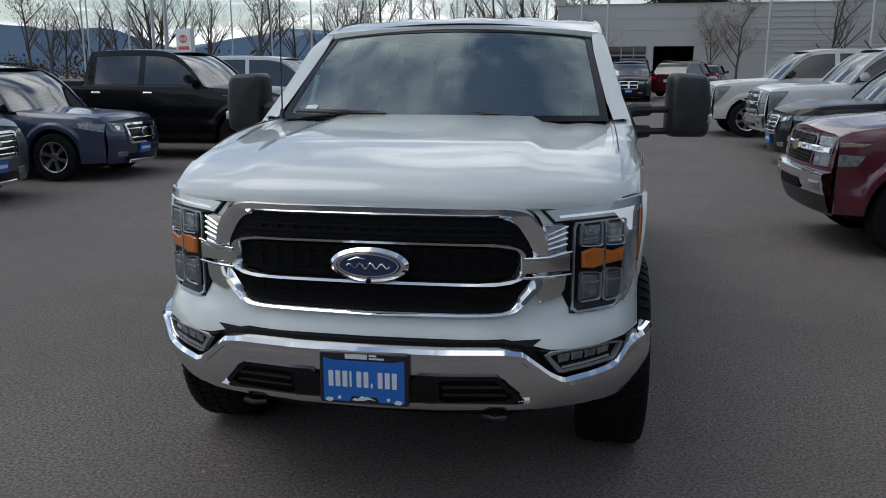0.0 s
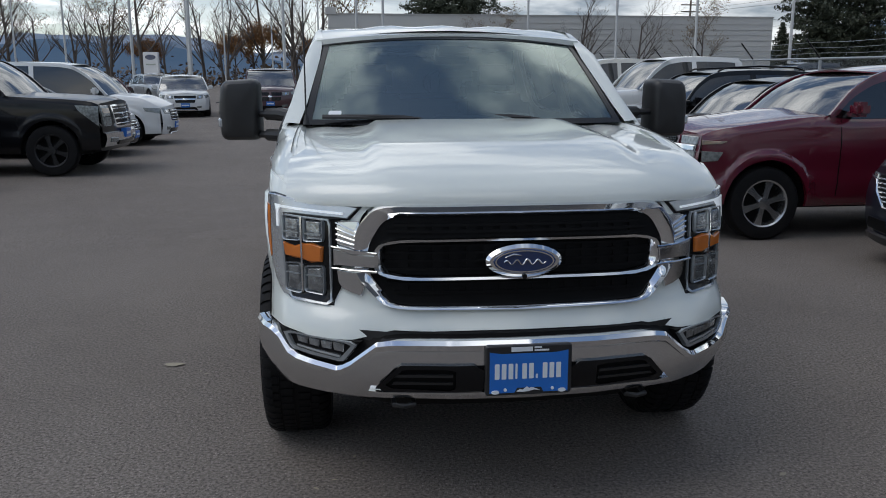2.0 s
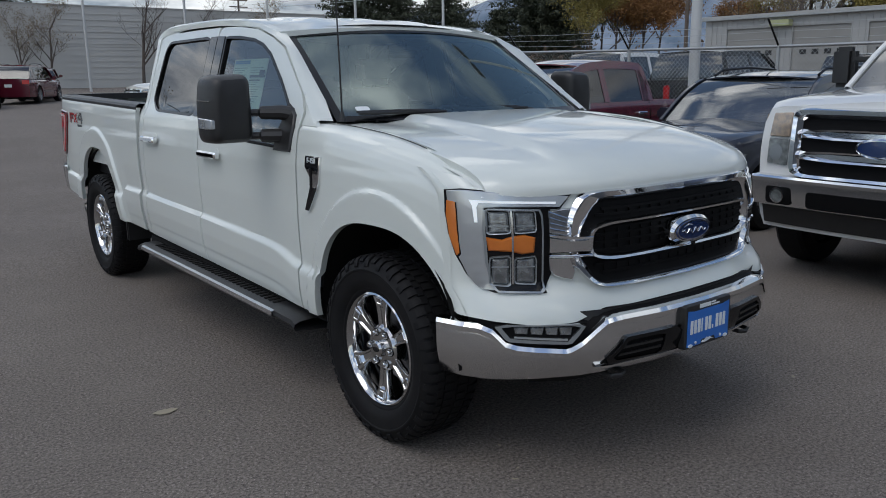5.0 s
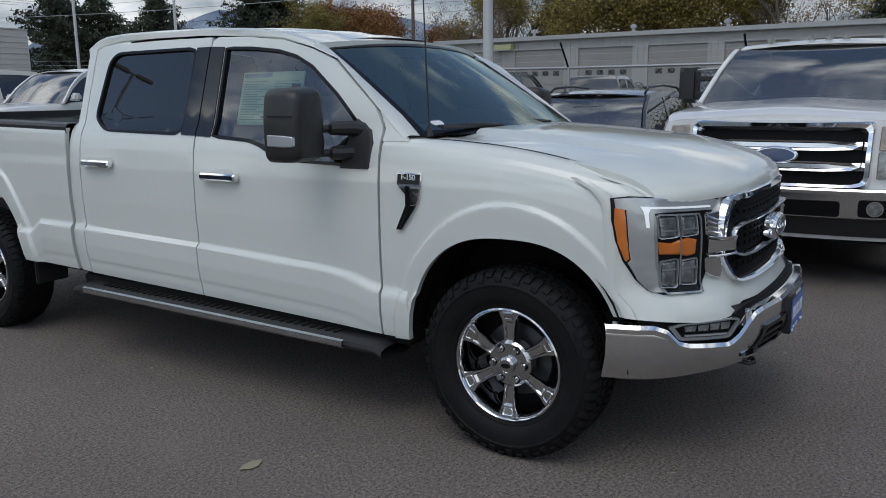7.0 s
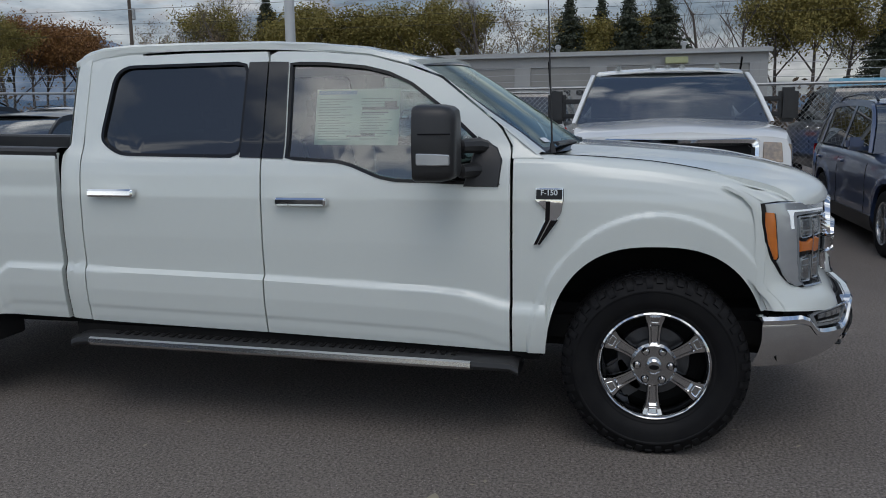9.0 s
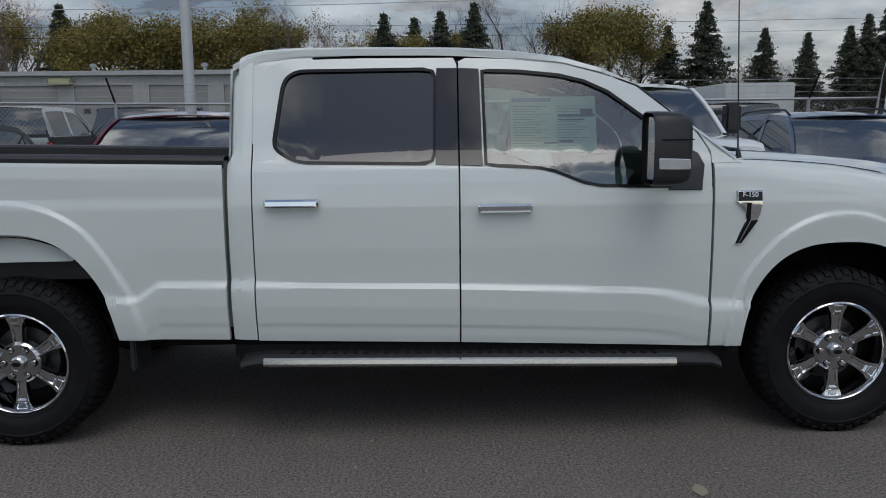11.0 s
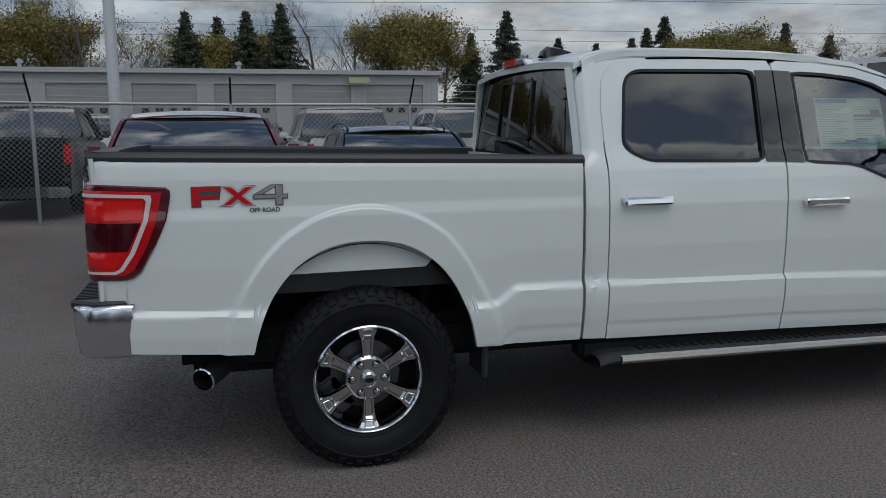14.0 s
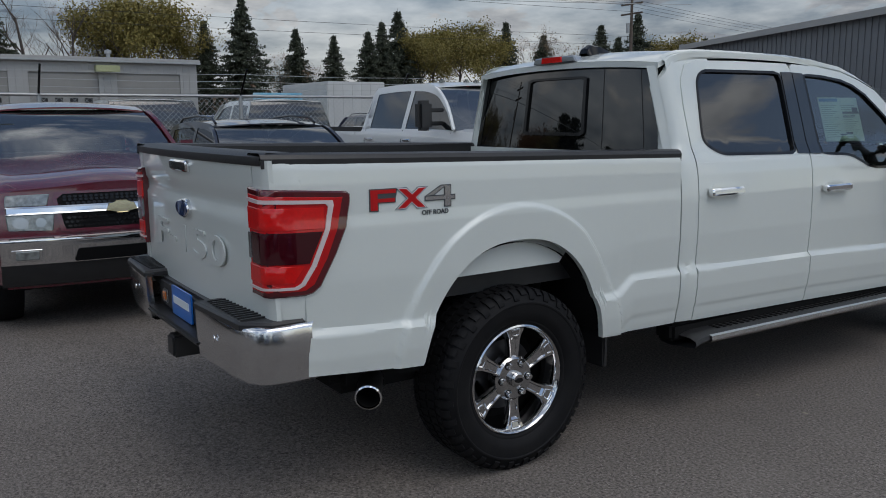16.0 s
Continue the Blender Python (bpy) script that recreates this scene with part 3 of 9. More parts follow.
    # wheel housings
    for yc, top in ((0.0, 0.98), (AX_R, 1.02)):
        wr = []
        for k in range(25):
            a = math.pi * k / 24
            wr.append([Vector((s * x, yc - 0.52 * math.cos(a), max(0.45 if yc < 1 else 0.545, HUB_Z - 0.03 + (top - HUB_Z + 0.03) * math.sin(a) ** 0.8))) for x in (0.925, 0.60, 0.50)])
        part("wheel_housing", grid(wr), UNDER, truck)
        part("housing_wall", slab([(yc - 0.52, 0.40), (yc + 0.52, 0.40), (yc + 0.45, 0.75), (yc + 0.2, top), (yc - 0.2, top), (yc - 0.45, 0.75)],
                                  lambda u, v, d, s=s: Vector((s * (0.52 + d), u, v)), -0.02, 0), UNDER, truck)
    # inner bed skin showing above the rear tyre
    part("bed_flange", slab([(AX_R - 0.36, 0.985), (AX_R - 0.28, 0.90), (AX_R + 0.38, 0.895), (AX_R + 0.42, 0.93), (AX_R + 0.2, 1.06), (AX_R - 0.2, 1.06)],
                            lambda u, v, d, s=s: Vector((s * (0.90 + d), u, v)), -0.01, 0), WHITE, truck)
    # running board
    board = part("running_board", grid([[Vector((s * x, y, z)) for x, z in ((0.80, 0.425 + k), (0.86, 0.435 + k), (1.0, 0.432 + k), (1.035, 0.42 + k), (1.04, 0.40 + k), (1.03, 0.385 + k), (0.86, 0.37 + k), (0.80, 0.38 + k), (0.80, 0.425 + k))]
                                        for y, k in ((0.60, -0.03), (0.64, -0.012), (0.80, -0.008), (1.8, 0.006), (2.80, 0.018), (2.86, 0.012), (2.90, 0.0))]), BLACK, truck, "black step board")
    part("chrome_strip", grid([[Vector((s * x, y, z)) for x, z in ((1.03, 0.423 + k), (1.047, 0.418 + k), (1.05, 0.398 + k), (1.036, 0.383 + k), (1.02, 0.39 + k))]
                               for y, k in ((0.82, -0.008), (1.8, 0.006), (2.79, 0.018))]), CHROME_DULL, board, "bright chrome edge strip")
    tread = bmesh.new()
    for k in range(36):
        y = 0.9 + k * 0.05
        box(*sorted((s * 0.88, s * 0.99)), y, y + 0.02, 0.41, 0.430 + 0.013 * (y - 0.8), bm=tread)
    part("step_tread", tread, UNDER, board)
    part("rocker", box(*sorted((s * 0.80, s * 0.925)), 0.50, 2.95, 0.40, 0.50, 0.02), UNDER, truck)
    part("mud_flap", box(*sorted((s * 0.72, s * 0.94)), 3.425, 3.455, 0.36, 0.56, 0.008), BLACK, truck)

# roof and cab shell
roof_edge = smooth_curve([(1.14, 1.793), (1.3, 1.835), (1.6, 1.874), (2.0, 1.893), (2.5, 1.895), (2.72, 1.889), (2.83, 1.874), (2.90, 1.846), (2.93, 1.826)])
rows = []
for y in spaced(1.13, 2.935, 0.08):
    row = []
    for k in range(21):
        u = -1 + k / 10
        x = u * 0.755
        zc = roof_edge(y) + 0.032 * (1 - abs(u) ** 2.4) + (0.006 * math.cos(u * 14) * min(1.0, max(0.0, (2.75 - y) / 0.3)) * min(1.0, max(0.0, (0.85 - abs(u)) / 0.15)) if y > 1.4 else 0.0)
        row.append(Vector((x, y - (0.10 * (1 - u * u) if y < 1.2 else 0) + (0.03 * (1 - u * u) if y > 2.9 else 0), zc)))
    rows.append(row)
part("roof", grid(rows, lip=(0, 0, -0.03)), WHITE, truck)
for s in (-1, 1):
    edge = [(0.53, 1.352), (0.70, 1.485), (0.98, 1.712), (1.15, 1.774), (1.34, 1.824), (1.6, 1.852), (1.85, 1.862), (2.3, 1.866), (2.62, 1.856), (2.78, 1.842), (2.86, 1.815), (2.90, 1.785)]
    rim = [Vector((s * (lower_x(z) + bulge(y) - 0.004), y, z)) for y, z in edge]
    top = [Vector((s * 0.835, 0.50, 1.36)), Vector((s * 0.80, 0.62, 1.45)), Vector((s * 0.735, 0.98, 1.69)), Vector((s * 0.72, 1.15, 1.80))] + \
          [Vector((s * 0.735, y, roof_edge(y) + 0.012)) for y, z in edge[4:]]
    mid = [a.lerp(b, 0.5) + Vector((s * 0.012, 0, 0.008)) for a, b in zip(rim, top)]
    part("roof_pillar", grid([rim, mid, top]), WHITE, truck)
    part("roof_ditch", tube([Vector((s * 0.738, y, roof_edge(y) - 0.004)) for y in spaced(1.25, 2.80, 0.15)], 0.006, 6), BLACK, truck)


def shield(u, v, d=0.0):
    """The windscreen: u across from -1 to 1, v from the cowl up."""
    wide = 0.815 - 0.105 * v
    y = 0.50 + 0.66 * v - 0.16 * (1 - u * u) * (1 - 0.35 * v)
    z = 1.352 + 0.437 * v + 0.035 * (1 - u * u) * v + 0.05 * v * (1 - v)
    return Vector((u * wide, y - d * 0.55, z + d * 0.83))


wind = part("windscreen", grid([[shield(-1 + k / 12, v / 10) for k in range(25)] for v in range(11)]), SCREEN, truck, "clear laminated windscreen reflecting clouds")
band = bmesh.new()
fill_grid(band, [[shield(-1 + k / 12, v, 0.003) for k in range(25)] for v in (0.93, 1.0)])
fill_grid(band, [[shield(-1 + k / 12, v, 0.003) for k in range(25)] for v in (0.0, 0.05)])
for u0, u1 in ((-1, -0.955), (0.955, 1)):
    fill_grid(band, [[shield(u0 + (u1 - u0) * k, v / 10, 0.003) for k in (0, 1)] for v in range(11)])
part("black_border", band, TRIM, wind)
st = rounded([(-0.86, 0.09), (-0.78, 0.09), (-0.78, 0.13), (-0.86, 0.13)], 0.015)
part("inspection_sticker", slab(st, lambda u, v, d: shield(u, v, d), 0.003, 0.005), LETTER, wind, "small oval sticker")
part("mirror_sensor", box(-0.10, 0.10, 0.95, 1.02, 1.70, 1.76, 0.02), BLACK, truck)

# hood with its raised middle
hood_mid = smooth_curve([(-0.83, 1.150), (-0.812, 1.180), (-0.77, 1.213), (-0.67, 1.250), (-0.45, 1.292), (-0.1, 1.328), (0.2, 1.350), (0.42, 1.362)])
plan = smooth_curve([(0.0, -0.832), (0.3, -0.822), (0.45, -0.798), (0.56, -0.762), (0.65, -0.718), (0.76, -0.655), (0.83, -0.60), (0.88, -0.53), (0.915, -0.44)])
rows = []
for j in range(31):
    v = (j / 30) ** 1.3
    row = []
    for k in range(41):
        u = -1 + k / 20
        wide = 0.838
        x = u * wide
        y0 = plan(abs(x)) + 0.005
        y1 = 0.365 + 0.13 * u * u
        y = y0 + (y1 - y0) * v
        z = hood_mid(y0 + (0.40 - y0) * v - (plan(abs(x)) - plan(0)) * (1 - v))
        dome = max(0.0, min(1.0, (0.50 + 0.07 * (1 - v) - abs(x)) / 0.045))
        dome = dome * dome * (3 - 2 * dome) * min(1.0, v / 0.35)
        side_drop = abs(u) ** 6 * 0.018 * min(1.0, v * 3) + 0.012 * u * u
        z += 0.022 * dome - side_drop - 0.016 * abs(u) ** 8 * max(0.0, 1 - v / 0.3)
        # hollow beside the dome where it meets the cowl
        z -= 0.012 * max(0.0, 1 - abs(abs(x) - 0.60) / 0.10) * max(0.0, (v - 0.6) / 0.4)
        row.append(Vector((x, y, z)))
    rows.append(row)
part("hood", grid(rows, lip=(0, 0, -0.025)), WHITE, truck)
part("hood_underside", grid([[Vector((p.x * 1.02, p.y + (0.03 if j == 0 else 0.0), p.z - 0.03)) for p in r] for j, r in enumerate(rows)]), WHITE, truck)
for s in (-1, 1):
    part("hood_seam", tube([Vector((s * (0.836 - 0.02 * max(0.0, (-0.3 - y) / 0.2)), y, fender_top(y) + 0.002)) for y in spaced(-0.22, 0.46, 0.06)], 0.0022, 6), TRIM, truck)
cowl = bmesh.new()
fill_grid(cowl, [[Vector((x, 0.40 + 0.13 * (x / 0.83) ** 2 + k * (0.10 - 0.04 * (x / 0.83) ** 2) - 0.012, 1.335 - 0.012 * abs(x) + 0.02 * k)) for x in np.linspace(-0.84, 0.84, 30)] for k in (0, 0.5, 1)])
for k in range(26):
    x = -0.68 + k * 0.053
    box(x, x + 0.012, 0.40 + 0.10 * (x / 0.83) ** 2, 0.48, 1.345, 1.358, bm=cowl)
part("cowl_panel", cowl, BLACK, truck, "black slatted cowl panel")
for x0, x1 in ((-0.20, -0.72), (0.36, -0.16)):
    wiper = tube([(x0, 0.405, 1.372), (x0 - 0.12, 0.41, 1.39), ((x0 + x1) / 2, 0.42, 1.397), (x1, 0.475, 1.398)], [0.012, 0.011, 0.008, 0.006], 6)
    tube([(x0 - 0.05, 0.395, 1.385), (x1, 0.455, 1.392)], 0.009, 6, bm=wiper)
    part("wiper", wiper, BLACK, truck)
mast = part("antenna", tube([(-0.80, 0.47, 1.355), (-0.80, 0.475, 1.40)], [0.016, 0.009], 10), BLACK, truck)
part("antenna_rod", tube([(-0.80, 0.475, 1.40), (-0.80, 0.50, 2.12)], [0.0045, 0.003], 6), BLACK, mast)


# nose: a surface (x, z, depth) in front
def nose(x, z, d=0.0):
    a = abs(x)
    y = plan(min(a, 0.915))
    lean = 0.03 * max(0.0, (z - 0.95) / 0.2) ** 2 + max(0.0, z - 1.152) * 1.6 * min(1.0, max(0.0, (a - 0.62) / 0.12))
    # the chin swells out towards the bumper
    chin = 0.055 * min(1.0, max(0.0, (0.80 - z) / 0.10)) ** 1.5 * (1 - (min(a, 0.9) / 0.9) ** 3)
    n = Vector((0.0, -1.0)) if a < 0.35 else Vector((a - 0.25, -0.55)).normalized()
    out = y + lean - chin
    # towards the corners it comes out to the bumper's edge
    k = min(1.0, max(0.0, (a - 0.45) / 0.25)) * min(1.0, max(0.0, (0.80 - z) / 0.13))
    edge = float(np.interp(a, [0, 0.253, 0.506, 0.627, 0.759, 0.86, 0.905, 0.925], [-0.965, -0.955, -0.915, -0.865, -0.775, -0.68, -0.58, -0.52])) + 0.022
    out += (min(out, edge) - out) * k * k * (3 - 2 * k)
    return Vector((math.copysign(a + d * n.x, x), out + d * n.y, z))


xsn = [-0.915, -0.90, -0.885, -0.865, -0.84] + list(np.linspace(-0.80, 0.80, 41)) + [0.84, 0.865, 0.885, 0.90, 0.915]
fascia_top = linear([(0, 1.128), (0.5, 1.128), (0.6, 1.135), (0.70, 1.150), (0.83, 1.178), (0.90, 1.205), (0.915, 1.215)])
fascia_low = linear([(0, 0.688), (0.46, 0.688), (0.55, 0.668), (0.62, 0.653), (0.75, 0.653), (0.915, 0.674)])
part("front_fascia", grid([[nose(x, fascia_low(abs(x)) + (fascia_top(abs(x)) - fascia_low(abs(x))) * k / 12) for x in xsn] for k in range(13)], lip=(0, 0.03, 0)), WHITE, truck)

for s in (-1, 1):
    rows = []
    for z in np.linspace(0.674, 1.20, 22):
        a, b = nose(s * 0.908, z, 0.002), Vector((s * (fender_half(-0.455, z) + 0.001), -0.445, z))
        rows.append([a, a.lerp(b, 0.5) + Vector((s * 0.004, 0, 0)), b])
    part("fascia_corner", grid(rows), WHITE, truck)

# grille
half_out = [(0.0, 1.140), (0.49, 1.138), (0.54, 1.118), (0.588, 1.045), (0.590, 0.90), (0.565, 0.852), (0.49, 0.775), (0.44, 0.762), (0.0, 0.757)]
half_in = [(0.0, 1.093), (0.452, 1.092), (0.490, 1.072), (0.540, 0.99), (0.542, 0.892), (0.468, 0.792), (0.44, 0.782), (0.0, 0.779)]
ring_o = half_out + [(-x, z) for x, z in reversed(half_out[1:-1])]
ring_i = half_in + [(-x, z) for x, z in reversed(half_in[1:-1])]
grille = part("grille", frame_slab(rounded(ring_o, 0.03), rounded(ring_i, 0.03), nose, 0.0, 0.032, n=180, tuck=0.03, crown=True), CHROME, truck, "chrome grille surround")
# the backing is not recessed; its colour carries the shade of the opening
part("grille_back", slab(ring_i, nose, -0.01, 0.004), DEEP, grille, "black grille mesh backing")
mesh = bmesh.new()
for zz in (0.82, 0.852, 1.04, 1.062, 0.905, 0.935, 0.965, 0.99):
    lim = 0.45 if zz < 0.84 or zz > 1.06 else 0.48
    slab([(-lim, zz - 0.005), (lim, zz - 0.005), (lim, zz + 0.005), (-lim, zz + 0.005)], nose, 0.002, 0.012, bm=mesh)
for k in range(15):
    xx = -0.42 + k * 0.06
    for za, zb_ in ((0.81, 0.86), (0.90, 0.995), (1.032, 1.068)):
        slab([(xx - 0.018, za), (xx + 0.018, za), (xx + 0.018, zb_), (xx - 0.018, zb_)], nose, 0.002, 0.009, bm=mesh)
part("grille_mesh", mesh, DEEP, grille, "black honeycomb mesh")
bar_o = [(0.0, 1.022), (0.46, 1.020), (0.515, 0.99), (0.52, 0.90), (0.47, 0.866), (0.0, 0.866)]
bar_i = [(0.0, 1.001), (0.455, 0.999), (0.485, 0.978), (0.487, 0.908), (0.455, 0.888), (0.0, 0.888)]
bo = bar_o + [(-x, z) for x, z in reversed(bar_o[1:-1])]
bi = bar_i + [(-x, z) for x, z in reversed(bar_i[1:-1])]
part("grille_bar", frame_slab(rounded(bo, 0.025), rounded(bi, 0.02), nose, 0.0, 0.036, n=180, crown=True), CHROME_DULL, grille, "satin chrome middle bar")
for s in (-1, 1):
    # chrome shoulder between the ring and the lamp: a fluted panel, a satin band between two bright lines, a lower fin
    wing = lambda pts, d0, d1, mat, bev=0.004: part("grille_wing", slab([(s * x, z) for x, z in pts], nose, d0, d1, step=0.03, bevel=bev), mat, grille)
    wing([(0.57, 1.072), (0.60, 1.072), (0.648, 1.066), (0.648, 0.985), (0.578, 0.968)], 0.0, 0.014, CHROME_DULL)
    for k in range(4):
        wing([(0.582, 0.985 + k * 0.016), (0.646, 0.998 + k * 0.020), (0.646, 1.006 + k * 0.020), (0.582, 0.990 + k * 0.016)], 0.010, 0.021, CHROME, 0.003)
    wing([(0.50, 0.968), (0.58, 0.968), (0.652, 0.984), (0.652, 0.976), (0.58, 0.958), (0.50, 0.958)], 0.0, 0.040, CHROME, 0.003)
    wing([(0.50, 0.910), (0.58, 0.910), (0.65, 0.912), (0.65, 0.972), (0.58, 0.958), (0.50, 0.956)], 0.0, 0.035, CHROME_DULL)
    wing([(0.50, 0.902), (0.58, 0.902), (0.652, 0.906), (0.652, 0.898), (0.58, 0.893), (0.50, 0.893)], 0.0, 0.040, CHROME, 0.003)
    wing([(0.575, 0.888), (0.65, 0.892), (0.646, 0.845), (0.632, 0.822), (0.60, 0.808), (0.565, 0.80), (0.555, 0.835)], 0.0, 0.016, CHROME_DULL)
    part("lamp_gap", slab([(s * x, z) for x, z in ((0.64, 1.08), (0.672, 1.08), (0.672, 0.77), (0.652, 0.80), (0.64, 0.83))], nose, 0.0, 0.008, step=0.05), DEEP, grille)
part("hood_gap", slab([(-0.57, 1.140), (0.57, 1.140), (0.57, 1.149), (-0.57, 1.149)], nose, 0.0, 0.014, step=0.05), DEEP, truck)
ell = lambda a, b, n=40, cx=0.0, cz=0.0: [(cx + a * math.cos(2 * math.pi * k / n), cz + b * math.sin(2 * math.pi * k / n)) for k in range(n)]
flat = lambda y0: (lambda u, v, d: Vector((u, y0 - d, v)))
badge = part("emblem", slab(ell(0.137, 0.060, cz=0.940), flat(-0.842), 0, 0.05, bevel=0.012), CHROME, truck, "oval chrome emblem with a blue field")
part("emblem_field", slab(ell(0.112, 0.044, cz=0.940), flat(-0.842), 0.045, 0.053, bevel=0.003), EMBLEM_BLUE, badge)
part("emblem_ring", frame_slab(ell(0.106, 0.040, cz=0.940), ell(0.101, 0.036, cz=0.940), flat(-0.842), 0.05, 0.0545), CHROME, badge)
scr = tube([(-0.075 + 0.0025 * k, -0.897, 0.938 + 0.010 * math.sin(k * 0.42) * (1 - 0.35 * abs(k - 30) / 30)) for k in range(61)], [0.0016 + 0.002 * abs(math.sin(k * 0.21 + 0.6)) for k in range(61)], 6)
tube([(-0.07, -0.897, 0.956), (-0.04, -0.897, 0.966), (-0.01, -0.897, 0.962)], [0.001, 0.0035, 0.001], 6, bm=scr)
part("emblem_mark", scr, CHROME, badge)
part("camera_eye", slab(ell(0.009, 0.009, 12, 0, 0.886), flat(-0.842), 0.048, 0.058), TRIM, badge)

# headlights, one each side
for s in (-1, 1):
    m = lambda pts: [(s * x, z) for x, z in pts]
    lamp = part("headlight", slab(m([(0.556, 1.126), (0.62, 1.130), (0.75, 1.138), (0.885, 1.150), (0.911, 1.142), (0.915, 1.06), (0.912, 0.98), (0.902, 0.90), (0.885, 0.83), (0.862, 0.785), (0.83, 0.766), (0.75, 0.760), (0.668, 0.760), (0.668, 1.070), (0.606, 1.072)]), nose, -0.01, 0.010, step=0.03, bevel=0.006), TRIM, truck, "black-housed headlight cluster")
    guide = part("light_guide", slab(m([(0.572, 1.118), (0.608, 1.080), (0.80, 1.086), (0.842, 1.082), (0.848, 1.0), (0.842, 0.88), (0.822, 0.776), (0.850, 0.777), (0.866, 0.795), (0.882, 0.83), (0.896, 0.893), (0.892, 0.905), (0.895, 0.95), (0.896, 1.02), (0.895, 1.098), (0.908, 1.100), (0.907, 1.140), (0.88, 1.146), (0.75, 1.134), (0.62, 1.126)]), nose, 0.006, 0.015, step=0.03, bevel=0.003), GUIDE, lamp, "silvery light guide")
    part("running_light", slab(m([(0.62, 1.092), (0.80, 1.100), (0.852, 1.102), (0.858, 1.085), (0.859, 1.03), (0.866, 1.03), (0.867, 1.09), (0.872, 1.112), (0.80, 1.108), (0.62, 1.100)]), nose, 0.013, 0.0185, step=0.03), LAMP_ON, lamp, "white running light")
    part("amber_side", slab(m([(0.897, 1.103), (0.909, 1.105), (0.9125, 1.05), (0.9095, 0.97), (0.8995, 0.90), (0.8945, 0.908), (0.898, 1.00)]), nose, 0.008, 0.0165, step=0.03, bevel=0.003), AMBER, lamp, "amber side marker")
    for xa, xb, za, zb_ in ((0.690, 0.764, 0.986, 1.072), (0.771, 0.842, 0.984, 1.076), (0.690, 0.764, 0.798, 0.904), (0.771, 0.836, 0.794, 0.908)):
        sh = -0.006 if za < 0.9 else 0.004
        quad = [(xa, za + sh), (xb, za), (xb, zb_ + sh), (xa, zb_)]
        cell = part("reflector", slab(m(rounded(quad, 0.008)), nose, 0.004, 0.013, step=0.03), DEEP, lamp, "black reflector cell")
        part("bezel", frame_slab(m(rounded(quad, 0.008)), m(rounded(inset(quad, 0.007), 0.006)), nose, 0.008, 0.024, n=36, crown=True), LAMP_GREY, cell)
        part("lens", slab(m(rounded(inset(quad, 0.0085), 0.006)), nose, 0.008, 0.021, step=0.02, bevel=0.006), LENS, cell, "clear reflector lens")
        zm = za + (zb_ - za) * (0.36 if za > 0.9 else 0.62)
        part("lens_rib", slab(m([(xa + 0.008, zm - 0.003), (xb - 0.008, zm - 0.003), (xb - 0.008, zm + 0.003), (xa + 0.008, zm + 0.003)]), nose, 0.018, 0.0235, step=0.03), LAMP_GREY, cell)
    part("divider", slab(m([(0.764, 0.80), (0.770, 0.80), (0.771, 1.075), (0.765, 1.075)]), nose, 0.01, 0.026, step=0.05), CHROME_DULL, lamp)
    part("turn_signal", slab(m([(0.700, 0.916), (0.738, 0.910), (0.768, 0.920), (0.836, 0.926), (0.842, 0.976), (0.80, 0.966), (0.772, 0.978), (0.735, 0.984), (0.696, 0.972)]), nose, 0.006, 0.022, step=0.03, bevel=0.006), AMBER, lamp, "amber turn signal")
    part("cover_edge", frame_slab(m([(0.668, 1.074), (0.845, 1.082), (0.85, 1.0), (0.844, 0.88), (0.826, 0.768), (0.668, 0.762)]), m([(0.674, 1.068), (0.838, 1.076), (0.843, 1.0), (0.837, 0.88), (0.820, 0.776), (0.674, 0.768)]), nose, 0.006, 0.016, n=60), LAMP_GREY, lamp)


# front bumper
def bump(x, z, d=0.0):
    a = abs(x)
    y = float(np.interp(a, [0, 0.25, 0.5, 0.62, 0.75, 0.85, 0.91, 0.945, 0.962], [-0.965, -0.955, -0.915, -0.865, -0.775, -0.68, -0.60, -0.515, -0.445]))
    n = Vector((0.0, -1.0)) if a < 0.3 else Vector((a - 0.25, -0.5)).normalized()
    tuck = -0.05 * max(0.0, (0.56 - z) / 0.12) ** 1.5
    d += tuck
    return Vector((math.copysign(a * 1.012 + d * n.x, x), y + d * n.y, z))


bx = sorted(set([round(v, 4) for v in np.linspace(-0.962, 0.962, 61)] + [-0.60, 0.60, -0.52, 0.52, -0.66, 0.66]))
b_top = linear([(0, 0.672), (0.47, 0.672), (0.52, 0.664), (0.628, 0.572), (0.66, 0.560), (0.80, 0.574), (0.835, 0.588), (0.872, 0.645), (0.89, 0.655), (0.962, 0.655)])
b_low = linear([(0, 0.442), (0.50, 0.448), (0.70, 0.436), (0.85, 0.424), (0.962, 0.422)])
rows = []
for k in range(15):
    t = k / 14
    rows.append([bump(x, b_low(abs(x)) + (b_top(abs(x)) - b_low(abs(x))) * t, -0.022 * max(0, (t - 0.86) / 0.14) ** 2) for x in bx])
rows.append([bump(x, b_top(abs(x)) + 0.004, -0.05) for x in bx])
bumper = part("front_bumper", grid(rows), CHROME_DULL, truck, "brushed-looking chrome front bumper")
part("bumper_lip", grid([[bump(x, b_top(abs(x)) + dz, dd) for x in bx] for dz, dd in ((-0.032, 0.003), (-0.012, 0.006), (0.003, -0.004), (0.004, -0.03))]), CHROME, bumper, "polished upper edge")
# near-black sheets stand in for the shade between fascia and bumper
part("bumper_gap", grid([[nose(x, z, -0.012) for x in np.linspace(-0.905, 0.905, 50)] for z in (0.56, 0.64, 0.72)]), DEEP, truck)
